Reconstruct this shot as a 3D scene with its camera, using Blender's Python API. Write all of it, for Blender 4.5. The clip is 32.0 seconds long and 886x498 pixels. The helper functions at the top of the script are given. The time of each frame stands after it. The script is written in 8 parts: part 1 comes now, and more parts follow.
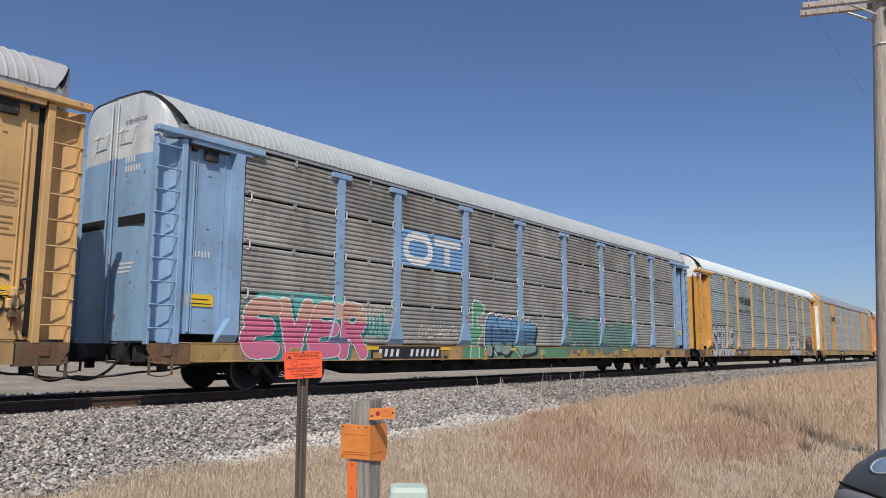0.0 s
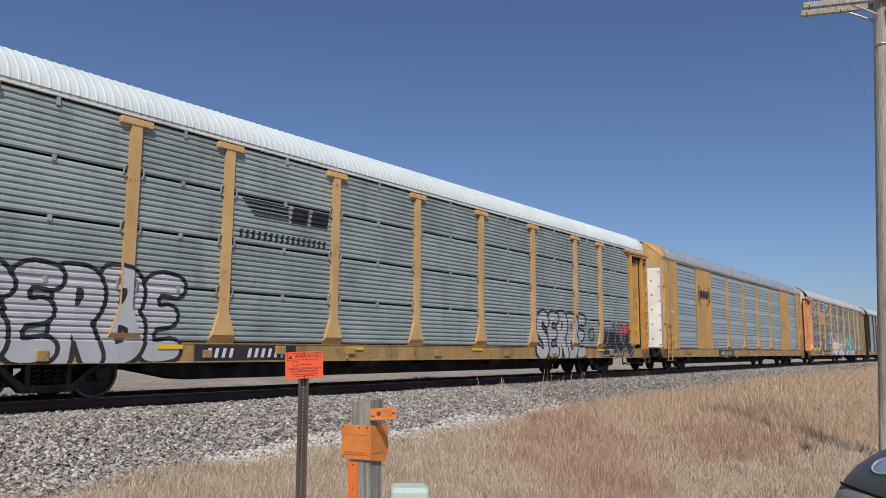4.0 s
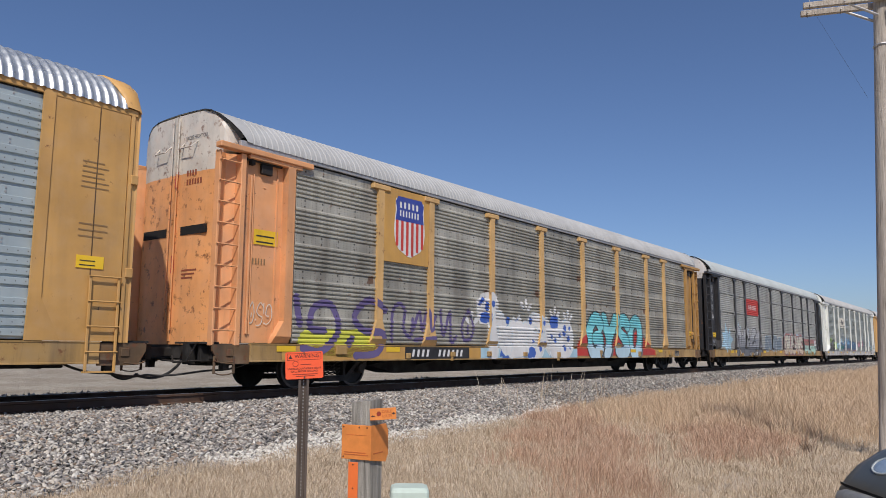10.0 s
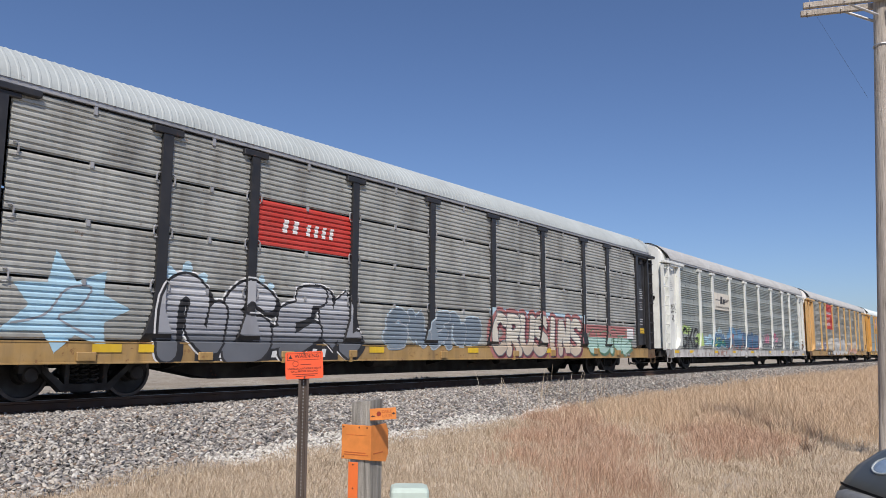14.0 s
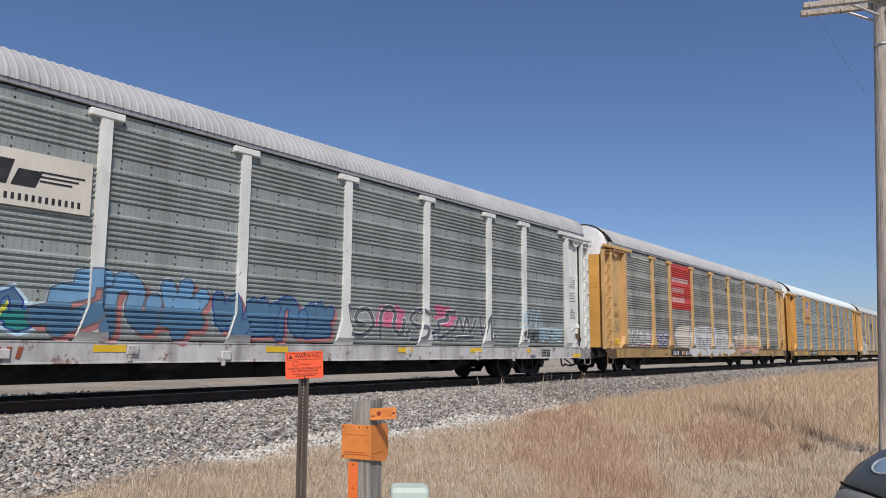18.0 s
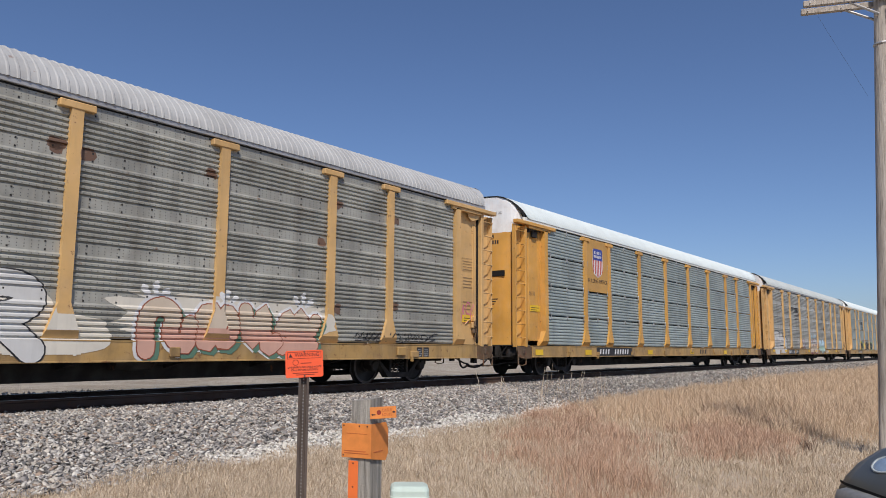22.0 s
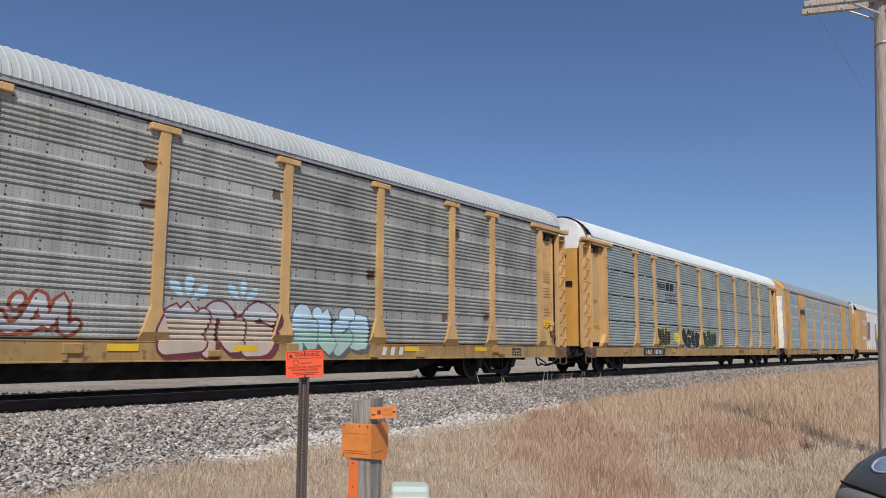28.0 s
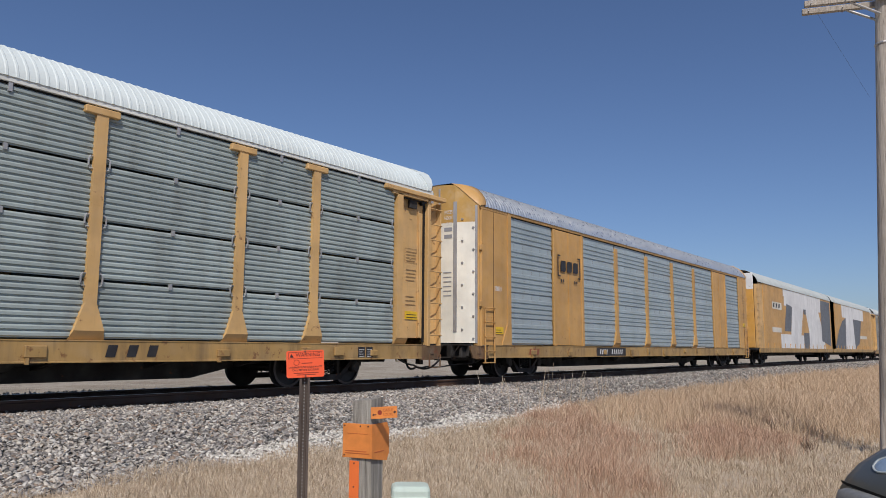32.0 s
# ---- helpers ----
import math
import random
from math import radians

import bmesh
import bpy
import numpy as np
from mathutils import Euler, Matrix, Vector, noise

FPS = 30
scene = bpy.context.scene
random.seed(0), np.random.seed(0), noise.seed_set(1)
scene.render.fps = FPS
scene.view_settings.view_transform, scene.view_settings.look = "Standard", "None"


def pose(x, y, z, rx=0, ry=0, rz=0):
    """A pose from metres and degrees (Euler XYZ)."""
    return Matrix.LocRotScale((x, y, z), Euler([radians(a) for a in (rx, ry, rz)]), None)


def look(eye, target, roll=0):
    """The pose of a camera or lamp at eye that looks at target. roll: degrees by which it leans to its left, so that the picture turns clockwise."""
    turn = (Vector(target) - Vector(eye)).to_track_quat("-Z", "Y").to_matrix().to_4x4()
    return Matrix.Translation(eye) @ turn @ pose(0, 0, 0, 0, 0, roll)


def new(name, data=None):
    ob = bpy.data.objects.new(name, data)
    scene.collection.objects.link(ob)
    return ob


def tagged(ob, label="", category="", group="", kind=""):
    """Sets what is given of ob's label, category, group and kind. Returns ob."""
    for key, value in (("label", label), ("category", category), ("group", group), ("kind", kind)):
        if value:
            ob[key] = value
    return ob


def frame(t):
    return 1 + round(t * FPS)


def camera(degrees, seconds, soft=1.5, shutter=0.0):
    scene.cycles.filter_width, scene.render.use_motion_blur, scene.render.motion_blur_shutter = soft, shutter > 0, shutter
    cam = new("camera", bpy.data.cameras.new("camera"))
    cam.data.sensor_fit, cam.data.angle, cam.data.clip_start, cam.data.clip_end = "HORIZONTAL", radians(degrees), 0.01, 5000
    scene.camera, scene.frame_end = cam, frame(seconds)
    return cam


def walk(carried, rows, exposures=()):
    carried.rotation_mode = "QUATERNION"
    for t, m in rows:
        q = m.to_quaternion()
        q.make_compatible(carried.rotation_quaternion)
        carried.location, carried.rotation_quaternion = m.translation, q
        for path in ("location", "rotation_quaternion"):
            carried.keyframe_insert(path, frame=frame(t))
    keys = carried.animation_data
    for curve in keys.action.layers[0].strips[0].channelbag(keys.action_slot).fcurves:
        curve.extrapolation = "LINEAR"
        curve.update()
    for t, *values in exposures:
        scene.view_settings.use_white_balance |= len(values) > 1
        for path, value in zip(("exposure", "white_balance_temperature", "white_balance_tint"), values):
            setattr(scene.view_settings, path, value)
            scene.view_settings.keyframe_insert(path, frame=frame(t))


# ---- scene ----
SECONDS = 32.0
cam = camera(60.94, SECONDS, soft=0.9)
EYE = Vector((0.0, 0.0, 1.104))          # z = 0 is the top of the rails
HEAD, TILT, LEAN = -53.05, 6.935, 1.25


def aim(yaw, pitch):
    a, b = radians(HEAD + yaw), radians(TILT + pitch)
    way = Vector((-math.sin(a) * math.cos(b), math.cos(a) * math.cos(b), math.sin(b)))
    return look(EYE, EYE + way * 10, LEAN)


walk(cam, [(0, aim(-0.04, 0.0)), (3, aim(0.02, 0.01)), (10, aim(0.03, 0.02)), (17, aim(0.03, 0.02)),
           (21, aim(0.03, -0.08)), (27, aim(0.04, -0.08)), (SECONDS, aim(0.10, -0.08))],
     exposures=[(t, e, 6430, 16.6) for t, e in ((0, 0.15), (2, 0.20), (3, 0.04), (4.5, 0.03), (6, 0.05), (10, 0.12), (12, 0.25), (13, 0.30), (14.5, 0.25),
                                               (16, 0.16), (20, 0.15), (21, 0.17), (22, 0.15), (24, 0.03), (25.5, 0.06), (27, 0.13), (29, 0.05), (31, 0.0), (SECONDS, 0.0))])

# ---------------------------------------------------------------- light
SUN_EL, SUN_AZ = 51.0, 49.0              # height; degrees from the track's normal towards the train's head
world = bpy.data.worlds.new("sky")
scene.world = world
world.use_nodes = True
wn = world.node_tree.nodes
sky = wn.new("ShaderNodeTexSky")
sky.sky_type = "NISHITA"
sky.sun_disc = False
sky.sun_elevation = radians(SUN_EL)
sky.sun_rotation = radians(180 + SUN_AZ)
sky.altitude, sky.air_density, sky.dust_density, sky.ozone_density = 300, 0.90, 1.0, 7.0
wn["Background"].inputs["Strength"].default_value = 0.088
world.node_tree.links.new(sky.outputs["Color"], wn["Background"].inputs["Color"])
sun = new("sun", bpy.data.lights.new("sun", "SUN"))
sun.data.energy, sun.data.angle, sun.data.color = 3.4, radians(0.55), (1.0, 0.955, 0.845)
to_sun = Vector((-math.sin(radians(SUN_AZ)) * math.cos(radians(SUN_EL)),
                 -math.cos(radians(SUN_AZ)) * math.cos(radians(SUN_EL)), math.sin(radians(SUN_EL))))
sun.matrix_world = look(to_sun * 50, (0, 0, 0))


# ---------------------------------------------------------------- materials
def nodes_of(name):
    m = bpy.data.materials.new(name)
    m.use_nodes = True
    return m, m.node_tree.nodes, m.node_tree.links, m.node_tree.nodes["Principled BSDF"]


def mixer(n, l, fac, a, b, blend="MIX"):
    x = n.new("ShaderNodeMix")
    x.data_type, x.blend_type = "RGBA", blend
    for sock, val in ((x.inputs["Factor"], fac), (x.inputs["A"], a), (x.inputs["B"], b)):
        if isinstance(val, bpy.types.NodeSocket):
            l.new(val, sock)
        elif isinstance(val, (int, float)):
            sock.default_value = val
        else:
            sock.default_value = (*val, 1)
    return x.outputs["Result"]


def noise_of(n, l, vec, scale, detail=4, lo=0.35, hi=0.65, rough=0.55):
    t = n.new("ShaderNodeTexNoise")
    t.inputs["Scale"].default_value, t.inputs["Detail"].default_value = scale, detail
    t.inputs["Roughness"].default_value = rough
    l.new(vec, t.inputs["Vector"])
    r = n.new("ShaderNodeMapRange")
    r.inputs["From Min"].default_value, r.inputs["From Max"].default_value = lo, hi
    l.new(t.outputs["Fac"], r.inputs["Value"])
    return r.outputs["Result"]


def scaled(n, l, vec, s, shift=None):
    m = n.new("ShaderNodeMapping")
    m.inputs["Scale"].default_value = s
    l.new(vec, m.inputs["Vector"])
    if shift is not None:
        l.new(shift, m.inputs["Location"])
    return m.outputs["Vector"]


def times(n, l, a, k):
    m = n.new("ShaderNodeMath")
    m.operation = "MULTIPLY"
    l.new(a, m.inputs[0])
    if isinstance(k, (int, float)):
        m.inputs[1].default_value = k
    else:
        l.new(k, m.inputs[1])
    return m.outputs[0]


def bumped(n, l, bsdf, height, strength, dist):
    b = n.new("ShaderNodeBump")
    b.inputs["Strength"].default_value, b.inputs["Distance"].default_value = strength, dist
    l.new(height, b.inputs["Height"])
    l.new(b.outputs["Normal"], bsdf.inputs["Normal"])


def paint(name, base, rough=0.5, metal=0.0, var=0.12, rust=0.0, streak=0.3, dirt=(0.10, 0.08, 0.06), upper=None, split=4.25,
          rand=0.0, fade=0.25):
    """Weathered paint or sheet metal: cloudy fading, streaks that run down, rust spots; upper: a second coat above a height."""
    m, n, l, p = nodes_of(name)
    tc = n.new("ShaderNodeTexCoord").outputs["Object"]
    info = n.new("ShaderNodeObjectInfo")
    comb = n.new("ShaderNodeCombineXYZ")
    for i in (0, 1, 2):
        l.new(times(n, l, info.outputs["Random"], 37.0), comb.inputs[i])
    vec = scaled(n, l, tc, (1, 1, 1), comb.outputs[0])
    col = mixer(n, l, noise_of(n, l, vec, 0.9), [c * (1 - var) for c in base], [min(1, c * (1 + var)) for c in base])
    if upper:
        sep = n.new("ShaderNodeSeparateXYZ")
        l.new(tc, sep.inputs[0])
        add = n.new("ShaderNodeMath")
        add.operation = "ADD"
        l.new(sep.outputs["Z"], add.inputs[0])
        l.new(times(n, l, noise_of(n, l, vec, 6, 2, 0, 1), 0.03), add.inputs[1])
        gt = n.new("ShaderNodeMath")
        gt.operation = "GREATER_THAN"
        gt.inputs[1].default_value = split
        l.new(add.outputs[0], gt.inputs[0])
        up = mixer(n, l, noise_of(n, l, vec, 2.0), [c * 0.85 for c in upper], upper)
        col = mixer(n, l, gt.outputs[0], col, up)
    pale = [0.6 * c + 0.4 * 0.55 for c in base]
    col = mixer(n, l, times(n, l, noise_of(n, l, vec, 3.5, 6, 0.45, 0.8), fade), col, pale)
    if rand:
        g = n.new("ShaderNodeMapRange")
        g.inputs["To Min"].default_value, g.inputs["To Max"].default_value = 1 - rand, 1 + rand * 0.5
        l.new(info.outputs["Random"], g.inputs["Value"])
        v = n.new("ShaderNodeCombineXYZ")
        for i in (0, 1, 2):
            l.new(g.outputs[0], v.inputs[i])
        col = mixer(n, l, 1.0, col, v.outputs[0], "MULTIPLY")
    if streak:
        run = noise_of(n, l, scaled(n, l, vec, (2.6, 2.6, 0.3)), 1.0, 6, 0.5, 0.8)
        col = mixer(n, l, times(n, l, run, streak), col, dirt)
        run = noise_of(n, l, scaled(n, l, vec, (14, 14, 1.5)), 1.0, 6, 0.58, 0.8)
        col = mixer(n, l, times(n, l, run, streak * 0.5), col, dirt)
        grime = noise_of(n, l, vec, 1.6, 8, 0.52, 0.75, 0.65)
        col = mixer(n, l, times(n, l, grime, streak * 0.6), col, dirt)
    if rust:
        spots = noise_of(n, l, vec, 5.0, 8, 0.66 - 0.14 * rust, 0.72 - 0.1 * rust, 0.7)
        col = mixer(n, l, times(n, l, spots, 0.85), col, (0.16, 0.06, 0.025))
    l.new(col, p.inputs["Base Color"])
    p.inputs["Metallic"].default_value = metal
    r = n.new("ShaderNodeMapRange")
    r.inputs["To Min"].default_value, r.inputs["To Max"].default_value = rough - 0.08, rough + 0.14
    l.new(noise_of(n, l, vec, 7, 5), r.inputs["Value"])
    l.new(r.outputs[0], p.inputs["Roughness"])
    bumped(n, l, p, noise_of(n, l, vec, 28, 5, 0, 1), 0.12, 0.006)
    return m


def island(name, shades, rough=0.9, grain=0.25, grain_scale=30):
    """Loose pieces in one mesh, each with a shade of its own out of a row of shades."""
    m, n, l, p = nodes_of(name)
    geo = n.new("ShaderNodeNewGeometry")
    ramp = n.new("ShaderNodeValToRGB")
    e = ramp.color_ramp.elements
    while len(e) < len(shades):
        e.new(0.5)
    for i, c in enumerate(shades):
        e[i].position, e[i].color = i / (len(shades) - 1), (*c, 1)
    l.new(geo.outputs["Random Per Island"], ramp.inputs["Fac"])
    tc = n.new("ShaderNodeTexCoord").outputs["Object"]
    dark = mixer(n, l, 1.0, ramp.outputs["Color"], (1 - grain,) * 3, "MULTIPLY")
    l.new(mixer(n, l, noise_of(n, l, tc, grain_scale, 4), dark, ramp.outputs["Color"]), p.inputs["Base Color"])
    p.inputs["Roughness"].default_value = rough
    p.inputs["Specular IOR Level"].default_value = 0.3
    return m


def earth(name, a, b, c, s1=0.25, s2=9.0, bump=0.03):
    m, n, l, p = nodes_of(name)
    tc = n.new("ShaderNodeTexCoord").outputs["Object"]
    col = mixer(n, l, noise_of(n, l, tc, s1, 5, 0.4, 0.6), a, b)
    col = mixer(n, l, times(n, l, noise_of(n, l, tc, s2, 8, 0.45, 0.7, 0.7), 0.8), col, c)
    col = mixer(n, l, times(n, l, noise_of(n, l, tc, 60, 3, 0.5, 0.7), 0.4), col, [0.35 * x for x in a])
    l.new(col, p.inputs["Base Color"])
    p.inputs["Roughness"].default_value = 0.95
    p.inputs["Specular IOR Level"].default_value = 0.2
    bumped(n, l, p, noise_of(n, l, tc, 35, 8, 0, 1, 0.7), 0.7, bump)
    return m


def timber(name, a, b, along=(14, 14, 0.7)):
    m, n, l, p = nodes_of(name)
    tc = n.new("ShaderNodeTexCoord").outputs["Object"]
    fib = noise_of(n, l, scaled(n, l, tc, along), 2.0, 8, 0.35, 0.68, 0.7)
    crack = noise_of(n, l, scaled(n, l, tc, (along[0] * 4, along[1] * 4, along[2] * 0.8)), 1.0, 4, 0.6, 0.68)
    col = mixer(n, l, fib, a, b)
    col = mixer(n, l, times(n, l, crack, 0.7), col, [0.25 * x for x in a])
    l.new(col, p.inputs["Base Color"])
    p.inputs["Roughness"].default_value = 0.88
    bumped(n, l, p, fib, 0.8, 0.008)
    return m


def plain(name, base, rough=0.6, metal=0.0, var=0.15, scale=12.0):
    m, n, l, p = nodes_of(name)
    tc = n.new("ShaderNodeTexCoord").outputs["Object"]
    l.new(mixer(n, l, noise_of(n, l, tc, scale, 5), [c * (1 - var) for c in base], [min(1, c * (1 + var)) for c in base]),
          p.inputs["Base Color"])
    p.inputs["Roughness"].default_value, p.inputs["Metallic"].default_value = rough, metal
    return m


YELLOW, OCHRE, TAN = (0.64, 0.335, 0.07), (0.55, 0.31, 0.095), (0.62, 0.385, 0.15)
